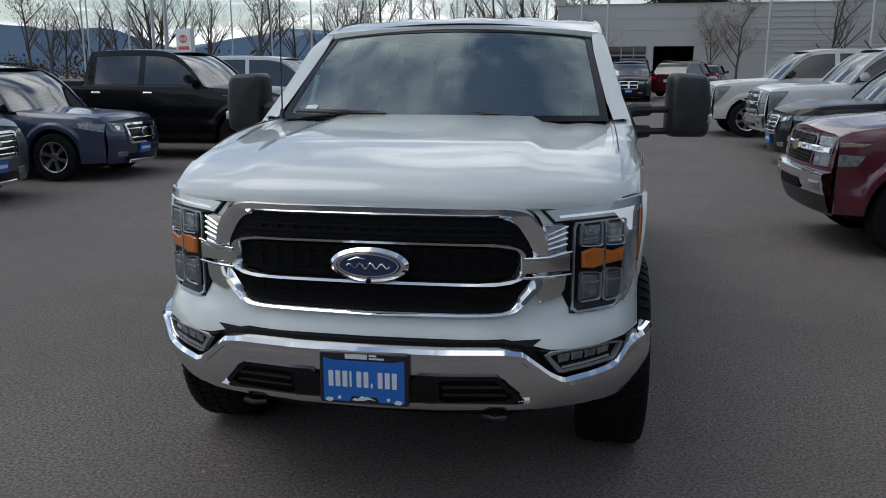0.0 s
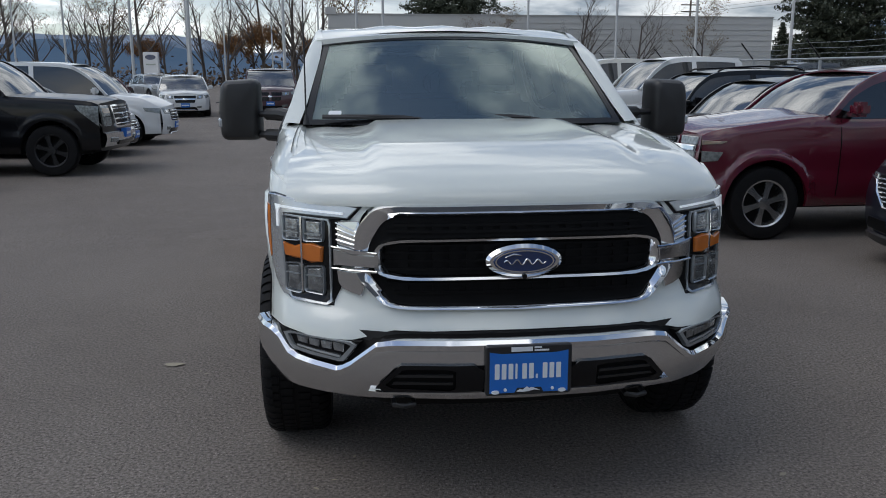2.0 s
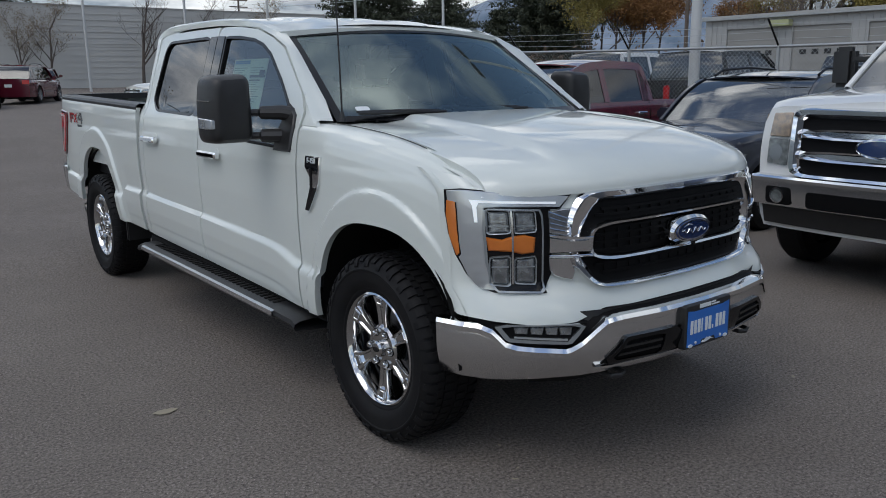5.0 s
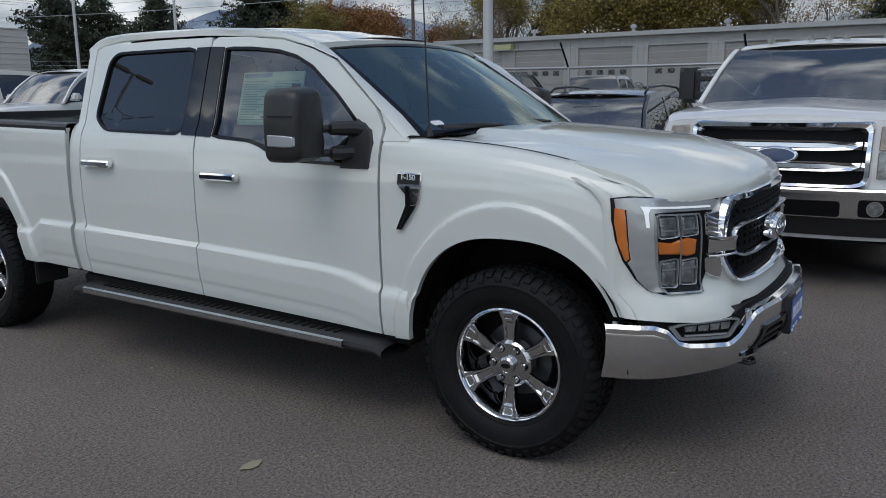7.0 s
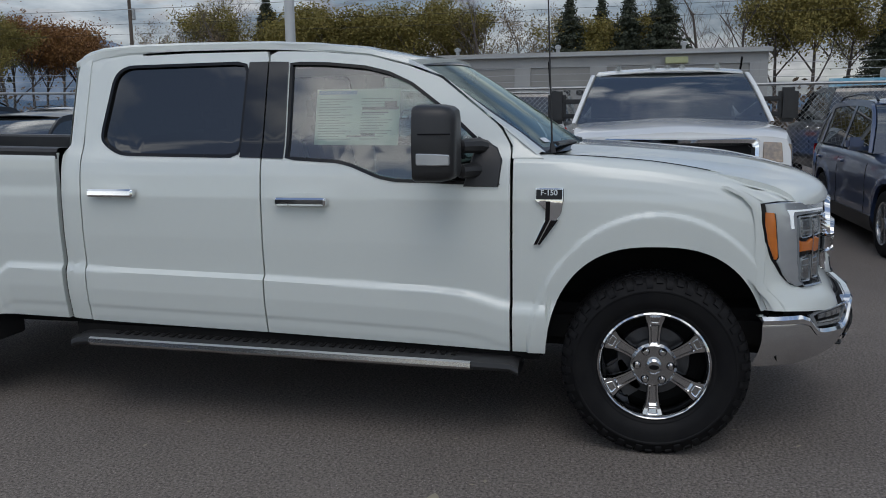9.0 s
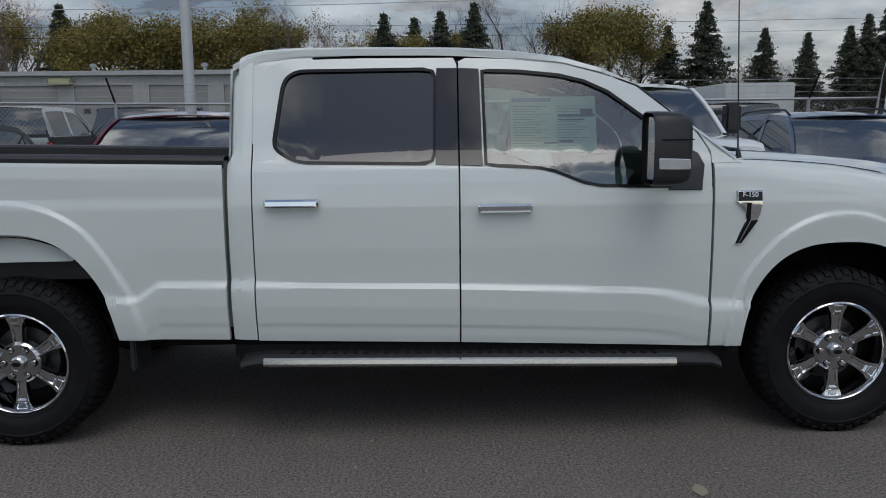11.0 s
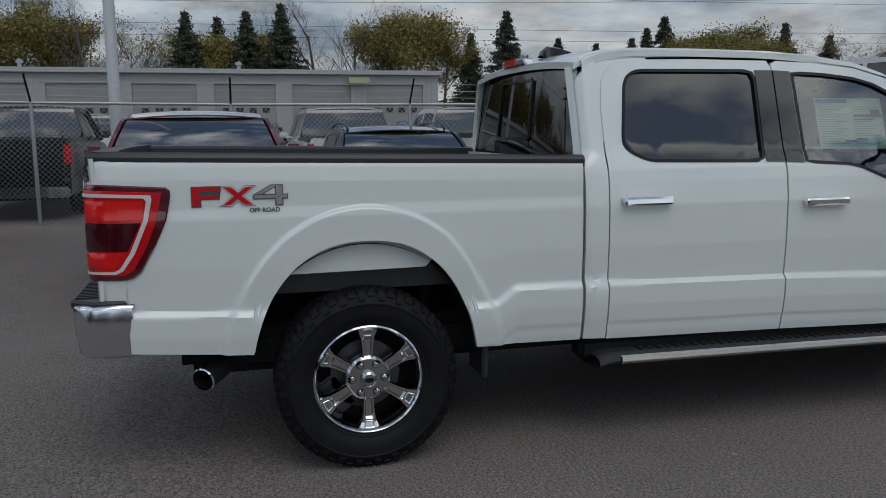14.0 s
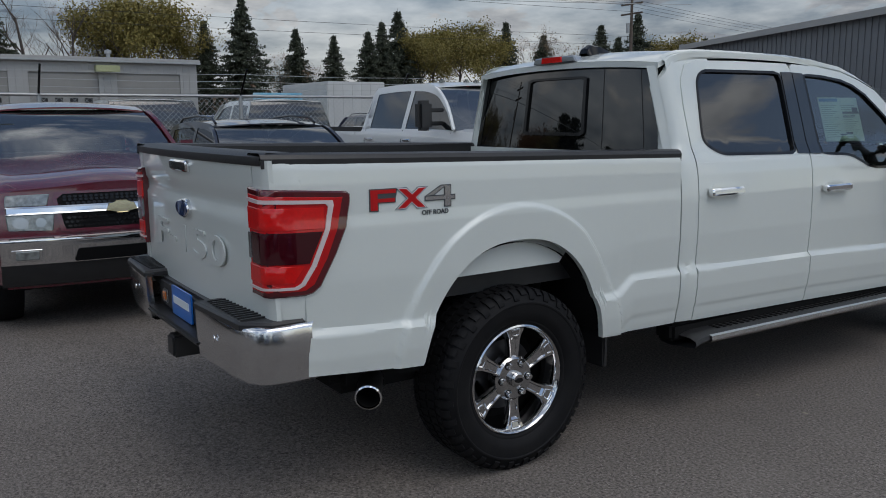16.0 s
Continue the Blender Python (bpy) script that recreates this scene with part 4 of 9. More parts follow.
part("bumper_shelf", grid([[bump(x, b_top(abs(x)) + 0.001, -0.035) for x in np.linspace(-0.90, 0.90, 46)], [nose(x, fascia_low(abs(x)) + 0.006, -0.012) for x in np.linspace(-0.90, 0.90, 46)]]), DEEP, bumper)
part("bumper_cover", grid([[bump(x, z, -0.06) for x in np.linspace(-0.90, 0.90, 46)] for z in (0.50, 0.60, 0.69)]), BLACK, bumper)
intake = [(0.0, 0.585), (0.43, 0.585), (0.46, 0.575), (0.535, 0.49), (0.25, 0.475), (0.0, 0.468)]
it = intake + [(-x, z) for x, z in reversed(intake[1:-1])]
# laid on the bumper's surface, the opening's shade painted in
air = part("air_intake", slab(it, bump, -0.02, 0.004, step=0.05), DEEP, bumper, "black lower air intake")
for s in (-1, 1):
    part("intake_frame", frame_slab([(s * 0.15, 0.59), (s * 0.435, 0.59), (s * 0.54, 0.487), (s * 0.15, 0.47)], [(s * 0.25, 0.575), (s * 0.425, 0.575), (s * 0.505, 0.50), (s * 0.25, 0.488)], bump, 0.0, 0.014, n=40), TRIM, air)
    for zz in (0.515, 0.545):
        part("intake_slat", slab([(s * 0.26, zz), (s * 0.47, zz), (s * 0.46, zz + 0.010), (s * 0.26, zz + 0.010)], bump, 0.0, 0.012), BLACK, air)
    fogp = [(0.588, 0.656), (0.70, 0.656), (0.868, 0.656), (0.832, 0.590), (0.645, 0.577)]
    fog = part("fog_lamp", slab([(s * x, z) for x, z in fogp], bump, -0.05, -0.022, step=0.04), DEEP, bumper, "fog lamp in a black recess")
    part("fog_surround", frame_slab([(s * x, z) for x, z in fogp], [(s * x, z) for x, z in [(0.608, 0.650), (0.70, 0.651), (0.85, 0.650), (0.822, 0.602), (0.655, 0.589)]], bump, -0.03, -0.012, n=50), LAMP_GREY, fog, "grey inner bezel")
    part("fog_bar", slab([(s * x, z) for x, z in ((0.655, 0.600), (0.812, 0.611), (0.812, 0.604), (0.655, 0.592))], bump, -0.03, -0.014), GUIDE, fog)
    for k in range(4):
        x = 0.645 + k * 0.044
        part("fog_lens", slab([(s * x, 0.612 + k * 0.002), (s * (x + 0.034), 0.614 + k * 0.002), (s * (x + 0.038), 0.646), (s * (x - 0.004), 0.646)], bump, -0.028, -0.016, bevel=0.004), LENS, fog)
    hook = tube([(s * 0.395, -0.80, 0.43), (s * 0.395, -0.885, 0.424), (s * 0.43, -0.895, 0.422), (s * 0.465, -0.885, 0.424), (s * 0.465, -0.80, 0.43)], 0.010, 8)
    part("tow_hook", hook, BLACK, truck)
part("lower_strip", grid([[bump(x, z, d) for x in np.linspace(-0.556, 0.556, 41)] for z, d in ((0.466, 0.008), (0.472, 0.018), (0.482, 0.016), (0.486, 0.0))]), CHROME_DULL, bumper)
part("valance", grid([[bump(x, z, -0.05 - dd) for x in np.linspace(-0.78, 0.78, 40)] for z, dd in ((0.46, 0.0), (0.40, 0.03), (0.33, 0.10))]), UNDER, truck, "black lower air dam")
pl = flat(-0.975)
plate = part("plate_holder", slab(rounded([(-0.152, 0.480), (0.155, 0.480), (0.155, 0.662), (-0.152, 0.662)], 0.012), pl, -0.02, 0.010, bevel=0.004), BLACK, truck, "black dealer plate frame")
blue = [(-0.138, 0.490), (-0.05, 0.490), (-0.04, 0.508), (0.045, 0.508), (0.055, 0.490), (0.141, 0.490), (0.141, 0.640), (0.10, 0.633), (-0.098, 0.633), (-0.138, 0.640)]
part("plate_face", slab(blue, pl, 0.0, 0.012), BLUE_PLATE, plate, "blue dealer plate")
for k in range(10):
    xk = -0.120 + k * 0.0243
    high = 0.016 if k == 6 else 0.056
    wide = 0.007 if k in (3, 6) else 0.0165
    part("plate_bar", slab(rounded([(xk, 0.541), (xk + wide, 0.541), (xk + wide, 0.541 + high), (xk, 0.541 + high)], 0.003), pl, 0.010, 0.0135), LETTER, plate)
for x0, x1, z0, z1 in ((-0.062, 0.014, 0.640, 0.656), (0.020, 0.046, 0.650, 0.656), (0.020, 0.072, 0.640, 0.646)):
    part("heading_bar", slab([(x0, z0), (x1, z0), (x1, z1), (x0, z1)], pl, 0.008, 0.0115), LETTER, plate)
hill = [(-0.042, 0.494), (-0.03, 0.502), (-0.02, 0.499), (-0.005, 0.512), (0.004, 0.505), (0.012, 0.509), (0.042, 0.496), (0.02, 0.499), (0.0, 0.494), (-0.02, 0.492)]
part("plate_ridge", slab(hill, pl, 0.010, 0.0125), LETTER, plate)
for xx, zz, aa in ((-0.118, 0.494, 0.014), (0.12, 0.494, 0.014), (-0.083, 0.502, 0.006), (0.086, 0.502, 0.006)):
    part("plate_bolt", slab(ell(aa, aa * 0.5 if aa > 0.01 else aa, 14, xx, zz), pl, 0.010, 0.015), LETTER, plate)

# fender vents with their badge
for s in (-1, 1):
    pf = lambda y, z, d, s=s: Vector((s * (fender_half(y, z) + d), y, z))
    vent = part("fender_vent", slab([(0.535, 1.207), (0.408, 1.207), (0.408, 1.153), (0.418, 1.095), (0.436, 1.062), (0.512, 0.951), (0.542, 0.951), (0.490, 1.062), (0.486, 1.153), (0.535, 1.153)], pf, -0.005, 0.014, step=0.02, bevel=0.004), CHROME, truck, "chrome fender vent badge")
    part("vent_slot", slab([(0.486, 1.150), (0.466, 1.150), (0.468, 1.068), (0.524, 0.956), (0.538, 0.955), (0.488, 1.062)], pf, 0.01, 0.016, step=0.02), TRIM, vent)
    part("vent_blade", slab([(0.462, 1.066), (0.432, 1.066), (0.510, 0.955), (0.520, 0.957)], pf, 0.01, 0.0175, step=0.02), TRIM, vent, "dark lower blade")
    part("badge_plate", slab([(0.529, 1.202), (0.414, 1.202), (0.414, 1.158), (0.529, 1.158)], pf, 0.012, 0.0165, step=0.02), TRIM, vent)
    text_mesh("badge_lettering", "F-150", 0.033, Matrix.Translation((s * (fender_half(0.472, 1.18) + 0.017), 0.472, 1.187)) @ Matrix.Rotation(radians(-90 if s < 0 else 90), 4, "Z") @ Matrix.Rotation(radians(90), 4, "X"), LETTER, vent, 0.001, bold=0.0006)

# tow mirrors
for s in (-1, 1):
    head = []
    yc, zc, xc = 0.935, 1.412, 1.168 if s < 0 else 1.225
    for k, (dy, sx, sz) in enumerate(((-0.094, 0.60, 0.78), (-0.088, 0.76, 0.91), (-0.068, 0.90, 1.0), (-0.03, 0.98, 1.05), (0.02, 1.02, 1.06), (0.076, 1.02, 1.06), (0.085, 0.98, 1.03))):
        prof = rounded([(-0.112, -0.150), (0.106, -0.150), (0.112, 0.02), (0.094, 0.150), (-0.104, 0.160)], 0.045, 5)
        head.append([Vector((s * (xc + p[0] * sx), yc + dy, zc + p[1] * sz)) for p in prof])
    bmm = grid(head, close=True)
    fill_grid(bmm, [[sum(head[0], Vector()) / len(head[0])] * len(head[0]), head[0]], close=True)
    bmesh.ops.remove_doubles(bmm, verts=bmm.verts[:], dist=0.0004)
    mirror = part("tow_mirror", bmm, BLACK, truck, "black extended tow mirror")
    part("mirror_glass", slab(rounded([(-0.098, -0.135), (0.092, -0.135), (0.097, 0.02), (0.08, 0.135), (-0.09, 0.145)], 0.04), lambda u, v, d, s=s: Vector((s * (xc + u), yc + 0.066 + d, zc + v)), 0.0, 0.004), CHROME, mirror, "mirror glass")
    part("mirror_signal", slab(rounded([(1.000, 1.326), (0.92, 1.324), (0.858, 1.326), (0.858, 1.370), (0.92, 1.374), (1.000, 1.376)], 0.008), lambda u, v, d, s=s: Vector((s * (xc + 0.105 + d - 0.012 * max(0.0, (0.90 - u) / 0.05) ** 2), u, v)), -0.02, 0.012, bevel=0.004), GUIDE, mirror, "clear turn signal")
    part("mirror_seam", tube([Vector((s * (xc + 0.115), y, 1.455)) for y in (0.85, 0.90, 0.99)], 0.003, 6), TRIM, mirror)
    for zz in (1.395, 1.285):
        part("mirror_arm", tube([(s * 0.88, 0.76, zz - 0.015), (s * 0.94, 0.80, zz), (s * 1.02, 0.86, zz), (s * 1.03, 0.87, zz), (s * (xc - 0.05), 0.92, zz)], [0.036, 0.036, 0.032, 0.018, 0.018], 10), BLACK, mirror)
    part("mirror_foot", box(*sorted((s * 0.89, s * 0.965)), 0.70, 0.82, 1.215, 1.29, 0.025), BLACK, mirror)


# wheels
def wheel_parts(s, yc):
    w = empty("wheel", Matrix.Translation((s * 0.845, yc, HUB_Z)), "", "")
    for k in list(w.keys()):
        del w[k]
    w.parent = truck
    R = TYRE_R
    flank = [(0.245, 0.10), (0.256, 0.114), (0.262, 0.117), (0.268, 0.117), (0.285, 0.131), (0.31, 0.137), (0.345, 0.1385), (0.349, 0.1415), (0.355, 0.1415), (0.359, 0.137), (0.385, 0.127), (R - 0.013, 0.108), (R - 0.006, 0.085)]
    prof = [(r, -a) for r, a in flank] + [(r, a) for r, a in reversed(flank)]
    tyre = part("tyre", lathe([(r, s * a) for r, a in prof], 72), RUBBER, w, "black all-terrain tyre")
    tread = bmesh.new()
    for k in range(66):
        a = 2 * math.pi * k / 66
        rot = Matrix.Rotation(a, 4, "X")
        for x0, x1, tw in ((-0.095, -0.066, 0.010), (-0.058, -0.01, -0.008), (0.01, 0.058, 0.008), (0.066, 0.095, -0.010)):
            b = box(x0, x1, -0.014 + tw, 0.014 + tw, R - 0.014, R)
            b.transform(rot)
            me = bpy.data.meshes.new("t")
            b.to_mesh(me)
            b.free()
            tread.from_mesh(me)
            bpy.data.meshes.remove(me)
    # shoulder lugs, long and short in turn
    for k in range(56):
        a0, a1 = 2 * math.pi * k / 56, 2 * math.pi * (k + 0.66) / 56
        ends_at = [(R - 0.002, 0.090), (R - 0.006, 0.108), (0.392, 0.127)] + ([(0.372, 0.1355), (0.366, 0.136)] if k % 2 else [(0.386, 0.1295)])
        for side_sign in (-1, 1):
            outer, inner = [], []
            for r, a in ends_at:
                for row, dr in ((outer, 0.004), (inner, -0.012)):
                    row.append([tread.verts.new((side_sign * (a + dr * 0.6), (r + dr * 0.6) * math.cos(t), (r + dr * 0.6) * math.sin(t))) for t in (a0, a1)])
            for i in range(len(outer) - 1):
                tread.faces.new((outer[i][0], outer[i][1], outer[i + 1][1], outer[i + 1][0]))
                for j in (0, 1):
                    tread.faces.new((outer[i][j], outer[i + 1][j], inner[i + 1][j], inner[i][j]))
            tread.faces.new((outer[-1][0], outer[-1][1], inner[-1][1], inner[-1][0]))
    part("tread", tread, RUBBER, tyre)
    rim = part("rim", lathe([(r, s * a) for r, a in ((0.250, 0.10), (0.250, 0.112), (0.243, 0.116), (0.236, 0.110), (0.228, 0.085), (0.218, 0.04), (0.214, -0.09), (0.23, -0.10))], 64), RIM_CHROME, w, "chrome six-spoke wheel rim")
    out = lambda u, v, d: Vector((s * d, u, v))
    part("brake", lathe([(0.0, s * 0.012), (0.08, s * 0.012), (0.085, s * 0.0), (0.16, s * 0.0), (0.165, s * -0.02), (0.165, s * -0.03)], 40), BRAKE, w)
    cal = box(-0.045, 0.045, 0.105, 0.205, -0.09, 0.09, 0.012)
    cal.transform(Matrix.Rotation(radians(-35), 4, "X"))
    bmesh.ops.translate(cal, verts=cal.verts[:], vec=(s * -0.045, 0, 0))
    part("brake_calliper", cal, BRAKE, w)
    part("hub_back", lathe([(0.0, s * -0.05), (0.216, s * -0.05)], 40), UNDER, w)
    for k in range(6):
        a = math.radians(90 + 60 * k)
        c, sn = math.cos(a), math.sin(a)
        ring = lambda u, v, d, c=c, sn=sn: Vector((s * d, u * c - v * sn, u * sn + v * c))
        tilt = lambda r: float(np.interp(r, [0.05, 0.12, 0.20, 0.24], [0.078, 0.085, 0.09, 0.10]))
        wide_at = lambda r: float(np.interp(r, [0.045, 0.10, 0.15, 0.19, 0.213, 0.240], [0.031, 0.027, 0.028, 0.036, 0.047, 0.052]))
        deep_at = lambda r: float(np.interp(r, [0.09, 0.102, 0.180, 0.190], [0.0, 0.009, 0.009, 0.0]))
        table = []
        for r in (0.045, 0.07, 0.090, 0.102, 0.14, 0.180, 0.190, 0.20, 0.213, 0.228, 0.240):
            g_ = deep_at(r)
            table.append([ring(r, f * wide_at(r), tilt(r) + dz) for f, dz in ((-1.0, -0.034), (-0.98, -0.008), (-0.84, 0.0), (-0.60, 0.0), (-0.42, -g_), (0.42, -g_), (0.60, 0.0), (0.84, 0.0), (0.98, -0.008), (1.0, -0.034))])
        sp = part("spoke", grid(table), RIM_CHROME, rim)
        laid = lambda u, v, d, ring=ring: ring(u, v, tilt(u) + d)
        trap = [(0.197, -0.019), (0.229, -0.027), (0.229, 0.027), (0.197, 0.019)]
        part("spoke_pocket", frame_slab(trap, inset(trap, 0.006), laid, 0.0, 0.006, n=32, crown=True), CHROME, sp)
        part("pocket_floor", slab(inset(trap, 0.005), laid, -0.002, 0.002, step=0.03), RIM_DULL, sp)
        a2 = a + math.radians(30)
        nut = lathe([(0.0, s * 0.112), (0.010, s * 0.110), (0.0155, s * 0.100), (0.0165, s * 0.06)], 12)
        bmesh.ops.translate(nut, verts=nut.verts[:], vec=(0, 0.074 * math.cos(a2), 0.074 * math.sin(a2)))
        part("lug_nut", nut, RIM_CHROME, rim)
        # a black disc under each nut paints the shade of its recess
        pock = lathe([(0.0, s * 0.0915), (0.019, s * 0.0915), (0.0195, s * 0.06)], 14)
        bmesh.ops.translate(pock, verts=pock.verts[:], vec=(0, 0.074 * math.cos(a2), 0.074 * math.sin(a2)))
        part("lug_pocket", pock, TRIM, rim)
    part("hub_plate", lathe([(0.0, s * 0.090), (0.090, s * 0.089), (0.102, s * 0.078), (0.104, s * 0.03)], 36), RIM_DULL, rim)
    cap = part("hub_cap", lathe([(0.0, s * 0.118), (0.026, s * 0.117), (0.035, s * 0.11), (0.037, s * 0.08)], 28), RIM_DULL, rim)
    part("cap_oval", slab(ell(0.022, 0.011, 20), lambda u, v, d: Vector((s * (0.117 + d), u, v)), 0, 0.003), TRIM, cap)
    return w


for yc in (0.0, AX_R):
    for s in (-1, 1):
        wheel_parts(s, yc)

# rear of cab and bed
def back_pane(u, v, d=0.0):
    return Vector((u * (0.80 - 0.065 * v), 2.945 - 0.05 * v + 0.035 * (1 - u * u) + d, 1.36 + 0.470 * v + 0.034 * (1 - abs(u) ** 2.4) * v))


part("rear_window", grid([[back_pane(-1 + k / 8, v / 6) for k in range(17)] for v in range(7)]), REAR_GLASS, truck, "dark sliding rear window")
for s in (-1, 1):
    part("glass_border", grid([[back_pane(s * u, v / 8, 0.003) for u in (0.93, 1.0)] for v in range(9)]), GLOSS, truck)
part("slider_frame", frame_slab([(-0.34, 0.18), (0.34, 0.18), (0.34, 0.84), (-0.34, 0.84)], [(-0.31, 0.215), (0.31, 0.215), (0.31, 0.815), (-0.31, 0.815)], lambda u, v, d: back_pane(u, v, d), 0.0, 0.012, n=60), TRIM, truck)
part("rear_header", grid([[Vector((u * 0.755, 2.935 + 0.03 * (1 - u * u), roof_edge(2.935) + 0.032 * (1 - abs(u) ** 2.4) + 0.002)) for u in np.linspace(-1, 1, 17)],
                          [back_pane(u, 1.0, 0.012) + Vector((0, 0.008, 0.006)) for u in np.linspace(-1, 1, 17)], [back_pane(u, 0.985, 0.004) for u in np.linspace(-1, 1, 17)]]), WHITE, truck)
for s in (-1, 1):
    part("rear_pillar", grid([[Vector((s * (half(2.93, z) - 0.035), 2.938, z)), Vector((s * (half(2.93, z) - 0.075), 2.958, z)), back_pane(s * 0.985, (z - 1.36) / 0.470, 0.004)] for z in np.linspace(1.36, 1.81, 10)]), WHITE, truck)
part("cab_back", grid([[Vector((x, 2.945, z)) for x in np.linspace(-0.86, 0.86, 9)] for z in (0.50, 0.9, 1.365)], lip=(0, -0.03, 0)), WHITE, truck)
stop = part("stop_lamp", slab(rounded([(-0.19, 1.862), (0.19, 1.862), (0.17, 1.900), (-0.17, 1.900)], 0.01), lambda u, v, d: Vector((u, 2.915 + d + 0.02 * (1 - (u / 0.2) ** 2), v)), 0.0, 0.05, bevel=0.008), LAMP_GREY, truck, "clear and red roof stop lamp")
part("stop_lens", slab([(-0.085, 1.866), (0.085, 1.866), (0.08, 1.897), (-0.08, 1.897)], lambda u, v, d: Vector((u, 2.935 + d, v)), 0.03, 0.055), RED_BRIGHT, stop)
fin = bmesh.new()
fill_grid(fin, [[Vector((-0.12 + w * c, 2.74 + dy, roof_edge(2.74) + 0.028 + h)) for w, h in ((-1, -0.01), (-0.7, hh * 0.8), (0, hh), (0.7, hh * 0.8), (1, -0.01))] for dy, c, hh in ((-0.10, 0.02, 0.006), (-0.06, 0.04, 0.025), (0.0, 0.05, 0.045), (0.07, 0.05, 0.052), (0.10, 0.045, 0.03), (0.11, 0.04, 0.0))])
part("roof_antenna", fin, TRIM, truck, "low black roof antenna")
part("bed_floor", box(-0.82, 0.82, 2.98, 5.08, 0.80, 0.84), BLACK, truck)
part("bed_front", box(-0.84, 0.84, 2.965, 2.99, 0.55, 1.37), WHITE, truck)
part("bed_under", box(-0.78, 0.78, -0.55, 4.80, 0.43, 0.64, 0.05), UNDER, truck, "dark frame and underbody")


def gate(x, z, d=0.0):
    top = 0.014 * max(0.0, (z - 1.25) / 0.17)
    y = 5.105 + 0.03 * (1 - (x / 0.8) ** 2) + top
    if 1.20 < z < 1.27:
        y -= 0.012
    return Vector((x, y + d, z))


tail = part("tailgate", grid([[gate(x, z) for x in np.linspace(-0.79, 0.79, 31)] for z in (0.72, 0.76, 0.9, 1.05, 1.15, 1.195, 1.215, 1.25, 1.275, 1.33, 1.38, 1.41)], lip=(0, -0.06, 0)), WHITE, truck, "white tailgate with embossed lettering")
part("tailgate_cap", grid([[gate(x, 1.41, 0) + Vector((0, dy, dz)) for x in np.linspace(-0.885, 0.885, 25)] for dy, dz in ((0.004, -0.018), (0.008, -0.004), (0.006, 0.014), (-0.02, 0.0285), (-0.12, 0.028), (-0.12, -0.02))]), BLACK, tail)
part("gate_handle", slab(rounded([(-0.13, 1.335), (0.13, 1.335), (0.13, 1.385), (-0.13, 1.385)], 0.02), gate, -0.01, 0.02, bevel=0.008), CHROME, tail, "chrome tailgate handle")
part("gate_emblem", slab(ell(0.095, 0.042, cx=0.0, cz=1.17), gate, 0.0, 0.02, bevel=0.006), CHROME, tail)
part("gate_emblem_field", slab(ell(0.082, 0.034, cx=0.0, cz=1.17), gate, 0.015, 0.022), EMBLEM_BLUE, tail)
text_mesh("embossed_lettering", "F-150", 0.30, Matrix.Translation((0.0, 5.1345, 1.02)) @ Matrix.Rotation(radians(90), 4, "X") @ Matrix.Rotation(radians(180), 4, "Y") @ Matrix.Diagonal((1.5, 0.58, 1, 1)), WHITE, tail, 0.0035, bold=0.004)
part("gate_badge", slab([(-0.74, 0.795), (-0.62, 0.795), (-0.62, 0.82), (-0.74, 0.82)], gate, 0.0, 0.008), CHROME_DULL, tail)
